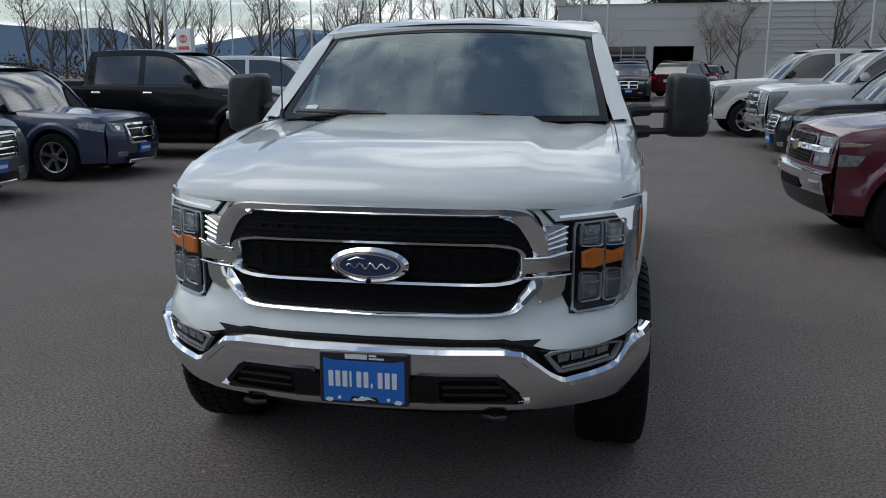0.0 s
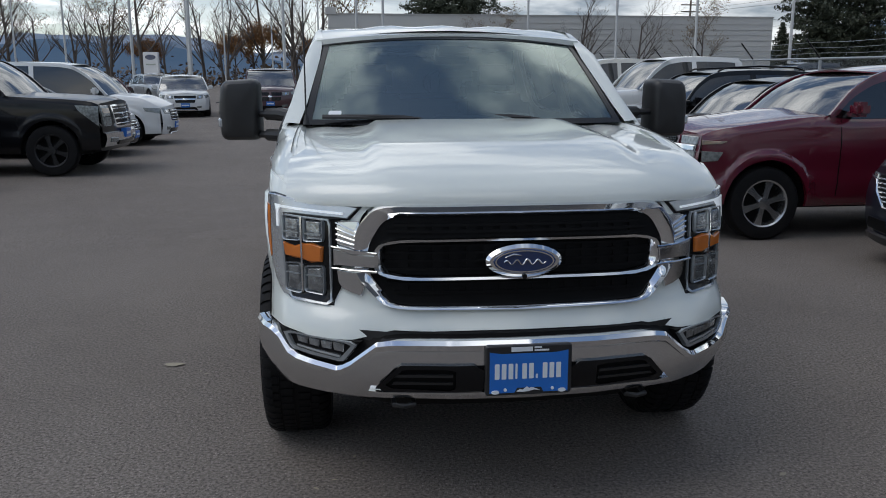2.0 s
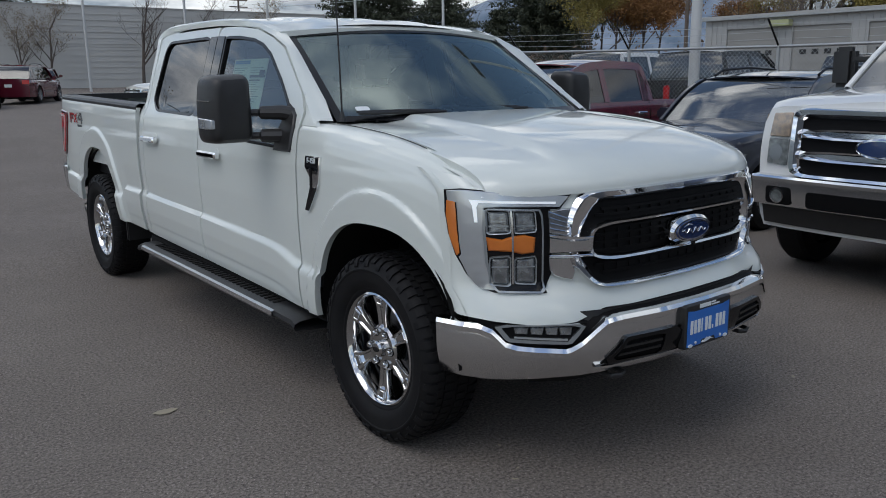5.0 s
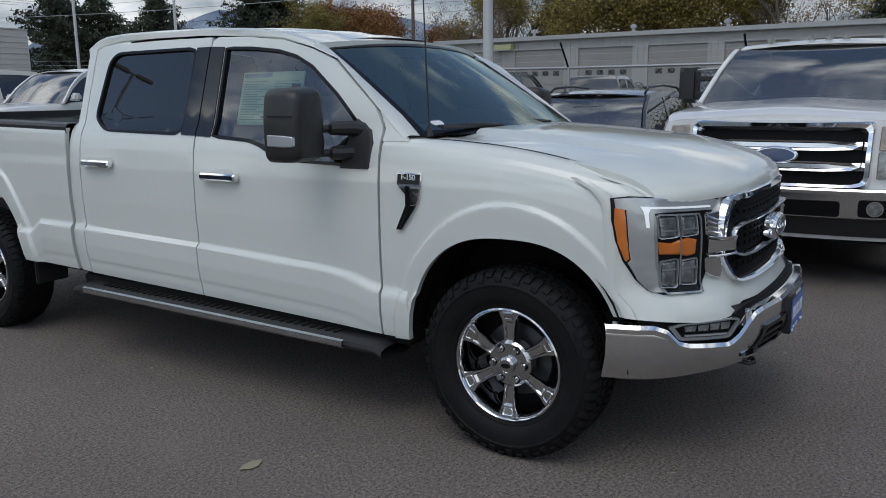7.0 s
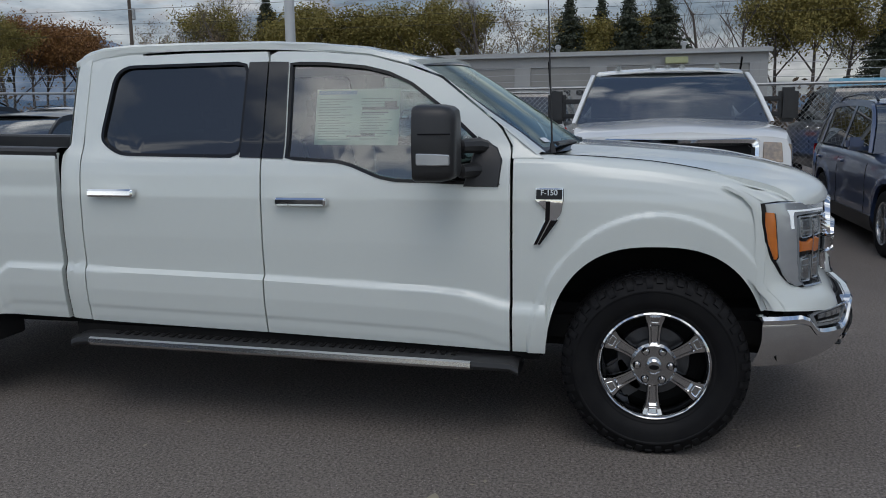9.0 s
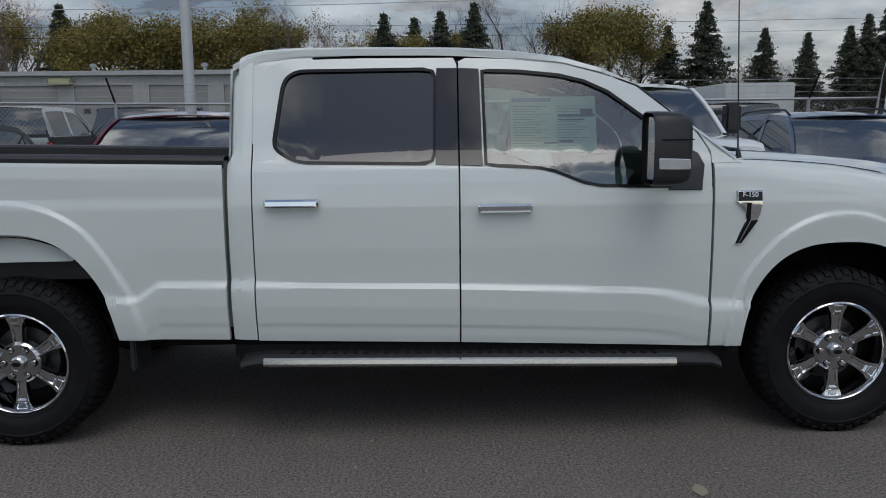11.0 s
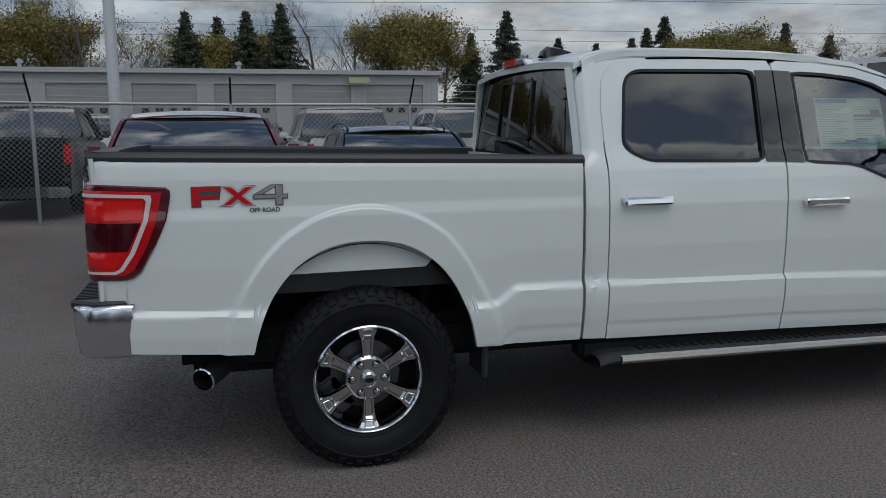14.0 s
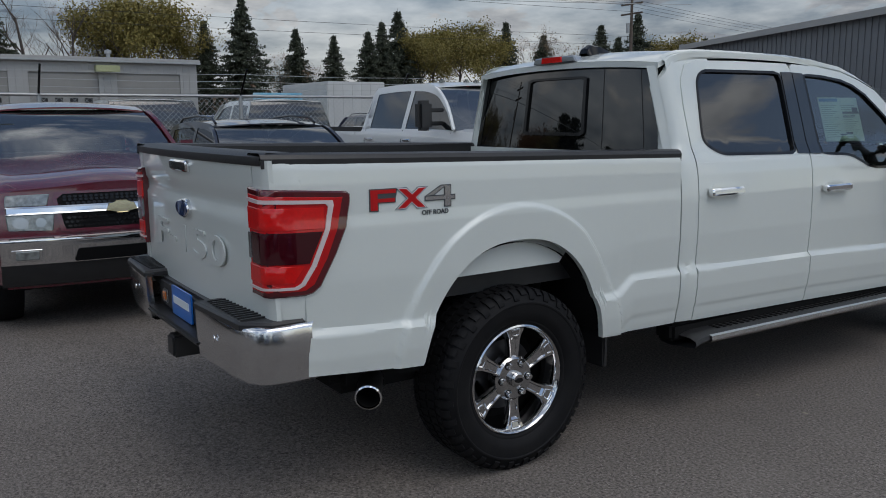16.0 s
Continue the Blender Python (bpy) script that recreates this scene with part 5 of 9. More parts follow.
for s in (-1, 1):
    bp = lambda y, z, d, s=s: Vector((s * (half(y, min(z, 1.2)) + d), y, z))
    wrap = lambda u, v, d, s=s: (Vector((s * (half(min(u, 5.09), min(v, 1.2)) + d), u, v)) if u <= 5.09 else
                                 Vector((s * (half(5.09, min(v, 1.2)) - (u - 5.09)), 5.10 + min(0.02, (u - 5.09)) * 0.9 + d, v)))
    body = [(4.797, 1.280), (4.812, 1.292), (5.0, 1.304), (5.225, 1.315), (5.225, 0.915), (4.985, 0.915), (4.955, 0.922), (4.925, 0.945), (4.86, 1.06), (4.815, 1.16), (4.796, 1.255)]
    tl = part("tail_light", slab(body, wrap, -0.02, 0.012, step=0.02, bevel=0.006), RED_DARK, truck, "red wraparound tail light")
    part("outer_lens", slab([(4.828, 1.272), (5.09, 1.286), (5.218, 1.292), (5.218, 0.932), (4.988, 0.934), (4.952, 0.955), (4.897, 1.05), (4.852, 1.16)], wrap, 0.004, 0.0135, step=0.02, bevel=0.003), RED, tl, "red outer lens")
    part("brake_lens", slab([(4.905, 1.238), (5.09, 1.243), (5.222, 1.246), (5.222, 1.162), (4.905, 1.158)], wrap, 0.006, 0.0155, step=0.02, bevel=0.003), RED_BRIGHT, tl, "bright red lens block")
    part("lower_lens", slab([(4.985, 1.03), (5.222, 1.034), (5.222, 0.968), (5.03, 0.966)], wrap, 0.006, 0.0155, step=0.02, bevel=0.003), RED_BRIGHT, tl)
    part("light_bar", slab([(4.872, 1.262), (5.09, 1.272), (5.225, 1.277), (5.225, 1.264), (5.09, 1.258), (4.900, 1.250), (4.890, 1.238), (4.905, 1.16), (4.962, 1.03), (5.005, 0.965), (5.03, 0.953), (5.225, 0.953), (5.225, 0.944), (5.02, 0.943), (4.992, 0.957), (4.945, 1.025), (4.888, 1.155), (4.868, 1.245)], wrap, 0.006, 0.0185, step=0.02), PALE_BAR, tl, "pale light bar")
    part("dark_lens", slab([(4.915, 1.150), (5.19, 1.155), (5.19, 1.04), (4.97, 1.036)], wrap, 0.006, 0.0165, step=0.02), RED_DEEP, tl)
    part("reverse_lens", slab([(5.195, 1.15), (5.222, 1.15), (5.222, 1.055), (5.195, 1.055)], wrap, 0.008, 0.018, step=0.02), LENS, tl)
    part("gate_pillar", grid([[Vector((s * x, 5.098 + dy + 0.008 * max(0.0, (z - 1.25) / 0.15), z)) for x, dy in ((half(5.08, min(z, 1.2)) - 0.0005, -0.022), (half(5.08, min(z, 1.2)) - 0.006, -0.006), (0.89, 0.005), (0.86, 0.008), (0.80, 0.012), (0.798, -0.05))] for z in (0.70, 0.95, 1.2, 1.30, 1.35, 1.412)]), WHITE, truck)
    # lettering on the bed side
    sg = side(s)
    F = [(4.715, 1.205), (4.715, 1.292), (4.595, 1.292), (4.595, 1.268), (4.675, 1.268), (4.675, 1.258), (4.60, 1.258), (4.60, 1.236), (4.675, 1.236), (4.675, 1.205)]
    flip = (lambda pts: pts) if s < 0 else (lambda pts: [(9.043 - y, z) for y, z in pts])
    dec = part("side_decal", slab(flip(F), bp, 0.001, 0.0035, step=0.03), INK, truck, "red and grey off-road lettering decal")
    for q in ([(4.710, 1.210), (4.680, 1.210), (4.680, 1.288), (4.710, 1.288)], [(4.682, 1.273), (4.600, 1.273), (4.600, 1.288), (4.682, 1.288)], [(4.682, 1.240), (4.605, 1.240), (4.605, 1.254), (4.682, 1.254)]):
        part("decal_letter", slab(flip(q), bp, 0.003, 0.0048, step=0.03), RED, dec)
    for q in ([(4.604, 1.206), (4.555, 1.206), (4.452, 1.292), (4.50, 1.292)], [(4.600, 1.292), (4.55, 1.292), (4.455, 1.206), (4.505, 1.206)]):
        part("decal_letter", slab(flip(q), bp, 0.001, 0.0035, step=0.03), INK, dec)
        part("decal_letter", slab(inset(flip(q), 0.0028), bp, 0.003, 0.0046, step=0.03), LETTER, dec)
        part("decal_letter", slab(inset(flip(q), 0.0060), bp, 0.003, 0.0054, step=0.03), RED, dec)
    for q in ([(4.392, 1.294), (4.36, 1.294), (4.425, 1.252), (4.466, 1.252)], [(4.468, 1.254), (4.322, 1.254), (4.322, 1.232), (4.468, 1.232)], [(4.376, 1.294), (4.342, 1.294), (4.342, 1.204), (4.376, 1.204)]):
        part("decal_letter", slab(flip(q), bp, 0.001, 0.0035, step=0.03), INK, dec)
        part("decal_letter", slab(inset(flip(q), 0.004), bp, 0.003, 0.0045, step=0.03), CHROME_DULL, dec)
    turn_m = Matrix.Rotation(radians(-90 if s < 0 else 90), 4, "Z") @ Matrix.Rotation(radians(90), 4, "X")
    text_mesh("decal_lettering", "OFF ROAD", 0.026, Matrix.Translation((s * (half(4.42, 1.19) + 0.004), 4.42 if s < 0 else 4.62, 1.187)) @ turn_m, INK, dec, 0.001, bold=0.0006)

# rear bumper, with its dip in the middle
for s in (-1, 1):
    rows = []
    for x, y in ((0.955, 5.00), (0.955, 5.04), (0.95, 5.12), (0.93, 5.17), (0.88, 5.205), (0.70, 5.225), (0.45, 5.235), (0.40, 5.235)):
        rows.append([Vector((s * (x - dx), y - dx, z)) for z, dx in ((0.588, 0.034), (0.598, 0.014), (0.70, 0.003), (0.798, 0.0), (0.806, 0.003), (0.815, 0.014))])
    rb = part("rear_bumper", grid(rows, lip=(0, -0.03, 0)), CHROME_DULL, truck, "chrome rear step bumper half")
    part("step_pad", slab([(s * 0.94, 4.99), (s * 0.94, 5.12), (s * 0.86, 5.215), (s * 0.40, 5.24), (s * 0.40, 5.06)], lambda u, v, d: Vector((u, v, 0.80 + d)), 0.0, 0.03, bevel=0.01), BLACK, rb, "black ribbed step pad")
    ribs = bmesh.new()
    for k in range(12):
        box(*sorted((s * (0.45 + k * 0.035), s * (0.46 + k * 0.035))), 5.08, 5.20, 0.83, 0.836, bm=ribs)
    part("step_ribs", ribs, BLACK, rb)
    part("sensor", slab(ell(0.014, 0.014, 14, s * 0.62, 0.72), lambda u, v, d: Vector((u, 5.232 + d, v)), 0, 0.004), CHROME, rb)
part("hitch_plate", box(-0.40, 0.40, 5.06, 5.17, 0.66, 0.80, 0.015), BLACK, truck)
part("hitch_pad", box(-0.40, 0.40, 5.08, 5.235, 0.63, 0.66, 0.01), BLACK, truck)
part("hitch_receiver", box(-0.05, 0.05, 4.95, 5.24, 0.50, 0.60, 0.01), BLACK, truck)
rp = part("rear_plate", slab(rounded([(-0.15, 0.665), (0.15, 0.665), (0.15, 0.80), (-0.15, 0.80)], 0.01), lambda u, v, d: Vector((u, 5.172 + d, v)), 0, 0.008), BLUE_PLATE, truck, "blue dealer plate")
part("rear_plate_bar", slab([(-0.12, 0.72), (0.12, 0.72), (0.12, 0.755), (-0.12, 0.755)], lambda u, v, d: Vector((u, 5.178 + d, v)), 0, 0.004), LETTER, rp)
for s in (-1, 1):
    hl = part("plate_lamp", box(*sorted((s * 0.24, s * 0.32)), 5.165, 5.18, 0.69, 0.76, 0.006), CHROME_DULL, truck)
    part("plate_lamp_lens", box(*sorted((s * 0.255, s * 0.305)), 5.178, 5.184, 0.705, 0.745, 0.004), AMBER, hl)
tip_a, tip_b = Vector((-0.50, 4.46, 0.535)), Vector((-0.885, 4.705, 0.452))
exhaust = part("exhaust_tip", tube([tip_a, tip_b], 0.052, 24, caps=False), DARK_STEEL, truck, "dark steel exhaust tip with a bright rim")
part("tip_rim", lathe([(0.052, 0.0), (0.055, 0.004), (0.049, 0.008), (0.046, 0.0)], 24, axis="z", close=True), CHROME, exhaust).data.transform(
    Matrix.Translation(tip_b) @ (tip_b - tip_a).to_track_quat("Z", "Y").to_matrix().to_4x4())
part("tip_inside", lathe([(0.0, -0.12), (0.048, -0.12), (0.048, -0.001)], 20, axis="z"), UNDER, exhaust).data.transform(
    Matrix.Translation(tip_b) @ (tip_b - tip_a).to_track_quat("Z", "Y").to_matrix().to_4x4())
part("exhaust_pipe", tube([(-0.50, 4.46, 0.535), (-0.40, 4.38, 0.56), (-0.40, 4.22, 0.60), (-0.52, 3.95, 0.62), (-0.58, 3.4, 0.50), (-0.45, 2.6, 0.45)], 0.036, 12), UNDER, exhaust)
part("rear_axle", tube([(-0.80, AX_R, HUB_Z), (0.80, AX_R, HUB_Z)], 0.055, 12), UNDER, truck)
part("front_axle", tube([(-0.80, 0, HUB_Z), (0.80, 0, HUB_Z)], 0.05, 12), UNDER, truck)
for s in (-1, 1):
    part("shock", tube([(s * 0.66, 3.62, 0.92), (s * 0.68, 3.72, 0.50)], [0.03, 0.03], 10), UNDER, truck)

# cabin
cab = part("cabin_floor", box(-0.82, 0.82, 0.55, 2.90, 0.52, 0.60), SEAT, truck)
part("headliner", grid([[Vector((x, y, 1.80 + 0.05 * (1 - (x / 0.7) ** 2))) for x in np.linspace(-0.70, 0.70, 9)] for y in (1.15, 1.6, 2.2, 2.88)]), LINER, truck)
part("dashboard", grid([[Vector((x, y, z)) for x in np.linspace(-0.80, 0.80, 13)] for y, z in ((0.42, 1.33), (0.75, 1.335), (0.98, 1.30), (1.05, 1.20), (0.98, 0.85))]), BLACK, truck)
for s in (-1, 1):
    seat = part("front_seat", box(*sorted((s * 0.16, s * 0.68)), 1.35, 1.88, 0.75, 0.93, 0.06), SEAT, truck, "grey cloth front seat")
    backm = box(*sorted((s * 0.17, s * 0.67)), -0.08, 0.08, 0.0, 0.62, 0.06)
    backm.transform(Matrix.Translation((0, 1.88, 0.88)) @ Matrix.Rotation(radians(-14), 4, "X"))
    part("seat_back", backm, SEAT, seat)
    hr = box(*sorted((s * 0.28, s * 0.56)), -0.05, 0.05, 0.0, 0.18, 0.04)
    hr.transform(Matrix.Translation((0, 2.04, 1.50)) @ Matrix.Rotation(radians(-8), 4, "X"))
    part("head_rest", hr, SEAT, seat)
    hr = box(*sorted((s * 0.30, s * 0.58)), -0.05, 0.05, 0.0, 0.15, 0.04)
    hr.transform(Matrix.Translation((0, 2.82, 1.42)))
    part("rear_head_rest", hr, SEAT, truck)
part("rear_bench", box(-0.70, 0.70, 2.35, 2.80, 0.72, 0.92, 0.05), SEAT, truck)
part("rear_bench_back", box(-0.70, 0.70, 2.74, 2.86, 0.88, 1.44, 0.05), SEAT, truck)
wheel_ring = lathe([(0.19 + 0.016 * math.cos(a), 0.016 * math.sin(a)) for a in np.linspace(0, 2 * math.pi, 11)[:-1]], 36, axis="y", close=True)
box(-0.18, 0.18, -0.015, 0.015, -0.03, 0.03, 0.01, bm=wheel_ring)
wheel_ring.transform(Matrix.Translation((0.40, 1.12, 1.20)) @ Matrix.Rotation(radians(-25), 4, "X"))
part("steering_wheel", wheel_ring, BLACK, truck)
part("inside_mirror", box(-0.11, 0.11, 1.10, 1.13, 1.66, 1.73, 0.02), BLACK, truck)
# price sheet behind the front passenger window
sheet_at = lambda y, z, d: Vector((-(half(y, z) - 0.024 + d), y, z))
sheet = part("price_sheet", slab([(1.60, 1.40), (1.185, 1.395), (1.185, 1.66), (1.60, 1.66)], sheet_at, -0.003, 0.0, step=0.08), PAPER, truck, "printed price sheet inside the window")
pr = bmesh.new()
for y0, y1, z0, z1 in ((1.37, 1.19, 1.562, 1.575), (1.26, 1.20, 1.575, 1.60), (1.37, 1.24, 1.545, 1.551), (1.37, 1.30, 1.44, 1.452), (1.44, 1.37, 1.435, 1.442)):
    slab([(y0, z0), (y1, z0), (y1, z1), (y0, z1)], sheet_at, 0.0, 0.001, bm=pr)
part("sheet_bars", pr, INK, sheet)
pr = bmesh.new()
for k in range(16):
    z = 1.615 - k * 0.0125
    slab([(1.585, z), (1.42 + 0.03 * (k % 3), z), (1.42 + 0.03 * (k % 3), z - 0.004), (1.585, z - 0.004)], sheet_at, 0.0, 0.0008, bm=pr)
    if k not in (3, 4, 5):
        slab([(1.375, z), (1.22 + 0.02 * (k % 4), z), (1.22 + 0.02 * (k % 4), z - 0.004), (1.375, z - 0.004)], sheet_at, 0.0, 0.0008, bm=pr)
part("sheet_lines", pr, INK_PALE, sheet)
part("sheet_heading", slab([(1.59, 1.635), (1.40, 1.635), (1.40, 1.653), (1.59, 1.653)], sheet_at, 0.0, 0.001), INK_BLUE, sheet)


# ---- other vehicles ----
def simple_wheel(parent, x, y, r, s, rim_mat, spokes=6, wide=0.22):
    w = part("wheel", lathe([(rr, s * a) for rr, a in ((r * 0.62, -wide / 2), (r * 0.8, -wide / 2 - 0.01), (r * 0.95, -wide / 2), (r, -wide / 2 + 0.03), (r, wide / 2 - 0.03), (r * 0.95, wide / 2), (r * 0.8, wide / 2 + 0.01), (r * 0.64, wide / 2))], 36), RUBBER, parent, "black tyre")
    w.location = (x, y, r)
    rim = part("rim", lathe([(rr, s * a) for rr, a in ((r * 0.65, wide / 2), (r * 0.645, wide / 2 + 0.008), (r * 0.60, wide / 2), (r * 0.57, wide / 2 - 0.06), (r * 0.57, -0.08))], 36), rim_mat, w)
    part("rim_back", lathe([(0.0, s * 0.0), (r * 0.57, s * 0.0)], 24), UNDER, rim)
    for k in range(spokes):
        a = 2 * math.pi * k / spokes + 0.3
        c, sn = math.cos(a), math.sin(a)
        sp = slab([(r * 0.08, -r * 0.075), (r * 0.35, -r * 0.07), (r * 0.60, -r * 0.11), (r * 0.60, r * 0.11), (r * 0.35, r * 0.07), (r * 0.08, r * 0.075)],
                  lambda u, v, d: Vector((s * (wide / 2 - 0.015 + d), u * c - v * sn, u * sn + v * c)), -0.03, 0, step=0.2)
        part("spoke", sp, rim_mat, rim)
    part("hub_cap", lathe([(0.0, s * (wide / 2 + 0.004)), (r * 0.16, s * (wide / 2 - 0.002)), (r * 0.17, s * (wide / 2 - 0.03))], 20), rim_mat, rim)
    return w


RIM_GREY = material("alloy_rim", (0.55, 0.56, 0.57), 0.22, 0.9, vary=0.2, scale=8)
RIM_BLACK = material("black_rim", (0.02, 0.02, 0.021), 0.35, 0.3)
PALE_AMBER = material("pale_amber_lens", (0.42, 0.32, 0.23), 0.15, 0.3, coat=0.8, vary=0.8, scale=30, second=(0.22, 0.19, 0.165))
HEAD_LENS = material("headlamp_lens", (0.30, 0.325, 0.32), 0.1, 0.4, coat=0.8, vary=0.9, scale=26, second=(0.13, 0.14, 0.14), bump=0.2, bump_scale=60)


def vehicle(name, label, category, m, body, L=4.6, W=1.84, H=1.66, overhang=0.88, base=2.72, hood=1.0, nose_z=0.82, belt=1.02, cowl=0.62, roof0=1.25,
            roof1=3.0, tail=3.72, deck=None, bed=None, wheel_r=0.35, rim=None, grille="bars", chrome=False, plate=True, rails=False, cladding=None, bull=None,
            lamp="wide", group="parked cars", mirror_mat=None, boxy=0.0, arch_lip=0.018, tow=False, face=None):
    """A parked vehicle: front axle at y = 0, nose towards -y. cowl, roof0, roof1, tail: where the glasshouse starts, the roof starts and ends, the glass ends."""
    car = empty(name, m, label, category, group)
    rim = rim or RIM_GREY
    y0, y1 = 0.2 - overhang, L - overhang
    hw = W / 2
    low = wheel_r * 0.62 if not bed else wheel_r * 0.9
    top_pts = [(y0, nose_z), (y0 + 0.10, nose_z + 0.07), (y0 + 0.45, hood - 0.05), (cowl, hood), (cowl + 0.25, belt - 0.005), (max(tail, cowl + 1), belt + 0.03)]
    if bed:
        top_pts[1:3] = [(y0 + 0.06, nose_z + 0.035), (y0 + 0.45, nose_z + 0.035 + (hood - nose_z) * 0.35)]
        top_pts = top_pts[:5] + [(bed[0] - 0.01, belt + 0.01), (y1, bed[1])]
    elif deck:
        top_pts += [(y1 - 0.05, deck)]
    else:
        top_pts += [(max(y1, tail + 0.05), belt + 0.03)]
    ztop = smooth_curve(sorted(set(top_pts)))
    blunt = 1.0 if bed else 0.0
    taper = smooth_curve([(y0, 0.80 + 0.135 * blunt), (y0 + 0.12, 0.88 + 0.085 * blunt), (y0 + 0.4, 0.965 + 0.022 * blunt), (y0 + 0.9, 1.0), (y1 - 0.9, 1.0), (y1 - 0.3, 0.97), (y1, 0.90 if not bed else 0.97)])

    def hx(y, z):
        t = (z - low) / max(0.3, ztop(y) - low)
        sec = float(np.interp(t, [0, 0.08, 0.3, 0.36, 0.62, 0.8, 0.93, 1.0], [0.945, 0.98, 0.997, 0.985, 1.0, 0.995 if bed else 0.99, 0.985 if bed else 0.955, 0.95 if bed else 0.90]))
        r = min(math.hypot(y, z - wheel_r), math.hypot(y - base, z - wheel_r))
        lip = arch_lip * min(1.0, max(0.0, (wheel_r * 1.45 - r) / (wheel_r * 0.10))) if z > wheel_r * 0.7 else 0.0
        return hw * taper(y) * sec + lip

    ra = wheel_r * 1.16

    def zb(y):
        for yc in (0.0, base):
            d = abs(y - yc)
            if d < ra:
                return max(low, wheel_r + math.sqrt(max(0.0, ra * ra - d * d)) * 1.02)
        return low + (0.04 if y < -ra or y > base + ra else 0)

    yy = spaced(y0, y1, 0.09, arch_ys(0, ra * 0.9995, 16) + arch_ys(base, ra * 0.9995, 16) + [-ra * 1.001, ra * 1.001, base - ra * 1.001, base + ra * 1.001])
    for s in (-1, 1):
        part("body_side", side_panel(yy, zb, ztop, hx, s, rows=16, lip=0.04), body, car)
        for y in (0, base):
            simple_wheel(car, s * (hw - 0.115), y, wheel_r, s, rim)
            hs = [[Vector((s * x, y - ra * math.cos(math.pi * k / 12), wheel_r + ra * 1.02 * math.sin(math.pi * k / 12))) for x in (hw - 0.03, hw - 0.34)] for k in range(13)]
            part("wheel_housing", grid(hs), UNDER, car)
        if cladding:
            part("sill_cladding", side_panel(spaced(ra, base - ra, 0.2), lambda y: low - 0.02, lambda y: low + 0.16, lambda y, z: hx(y, z) + 0.012, s, rows=3), cladding, car)
        # door seams, handles, mirror
        seams = (cowl + 0.10, (cowl + 0.10 + (bed[0] if bed else tail - 0.35)) / 2, (bed[0] - 0.12 if bed else tail - 0.45))
        for k, ysm in enumerate(seams):
            part("door_gap", tube([Vector((s * (hx(ysm, z) + 0.001), ysm + 0.04 * math.sin(z * 2), z)) for z in np.linspace(max(zb(ysm), low + 0.1), ztop(ysm) - 0.03, 7)], 0.006, 4), TRIM, car)
            if k:
                part("door_handle", slab(rounded([(ysm - 0.24, belt - 0.17), (ysm - 0.06, belt - 0.17), (ysm - 0.06, belt - 0.135), (ysm - 0.24, belt - 0.135)], 0.01), lambda u, v, d: Vector((s * (hx(u, v) + d), u, v)), 0.0, 0.035, bevel=0.008), CHROME if chrome else body, car)
        mir = box(*sorted((s * (hw + 0.015), s * (hw + 0.20))), cowl + 0.16, cowl + 0.30, belt + 0.015, belt + 0.16, 0.035)
        box(*sorted((s * (hw - 0.10), s * (hw + 0.06))), cowl + 0.20, cowl + 0.27, belt + 0.01, belt + 0.06, 0.01, bm=mir)
        if tow:
            mir.free()
            mir = box(*sorted((s * (hw + 0.10), s * (hw + 0.30))), cowl + 0.28, cowl + 0.42, belt - 0.02, belt + 0.34, 0.04)
            for dz in (0.04, 0.20):
                box(*sorted((s * (hw - 0.08), s * (hw + 0.14))), cowl + 0.30, cowl + 0.36, belt + dz, belt + dz + 0.05, 0.015, bm=mir)
        part("side_mirror", mir, mirror_mat or body, car)
    hood_rows, end = [], cowl + 0.12
    for y in spaced(y0, end, 0.09):
        zt = ztop(y)
        w = hx(y, zt)
        hood_rows.append([Vector((u * w, y - (0.16 - 0.07 * blunt) * (1 - u * u) * max(0.0, 1 - (y - y0) / 0.6), zt + 0.055 * (1 - u ** 4) + (0.012 * math.cos(u * 5) if abs(u) < 0.9 else 0))) for u in np.linspace(-1, 1, 21)])
    part("hood", grid(hood_rows), body, car)

    def front(x, z, d=0.0):
        w = hx(y0, min(max(z, low), nose_z))
        u = max(-1.0, min(1.0, x / w))
        t = (z - low) / max(0.1, nose_z - low)
        return Vector((x, y0 - (0.16 - 0.07 * blunt) * (1 - u * u) - 0.05 * math.sin(math.pi * min(1, max(0, t))) - d, z))

    def across(z):
        return hx(y0, z)

    zs = np.linspace(low + 0.02, nose_z, 10)
    part("front_fascia", grid([[front(u * across(z), z) for u in np.linspace(-1, 1, 21)] for z in zs] + [[v.copy() for v in hood_rows[0]]]), body, car)
    # the glasshouse
    ew = hw * 0.955

    def gh(y, t, s):
        """A place on the side glass: t from the belt up to the roof."""
        zr = roof_line(y)
        b = ztop(y) - 0.005 if not bed else min(ztop(y), belt) - 0.005
        z = b + (zr - b) * t
        return Vector((s * (ew * (1 - 0.20 * (z - belt) / (H - belt) * (1 - 0.5 * boxy)) * (taper(y) if not bed else 1)), y, z))

    tail_base = bed[0] if bed else tail
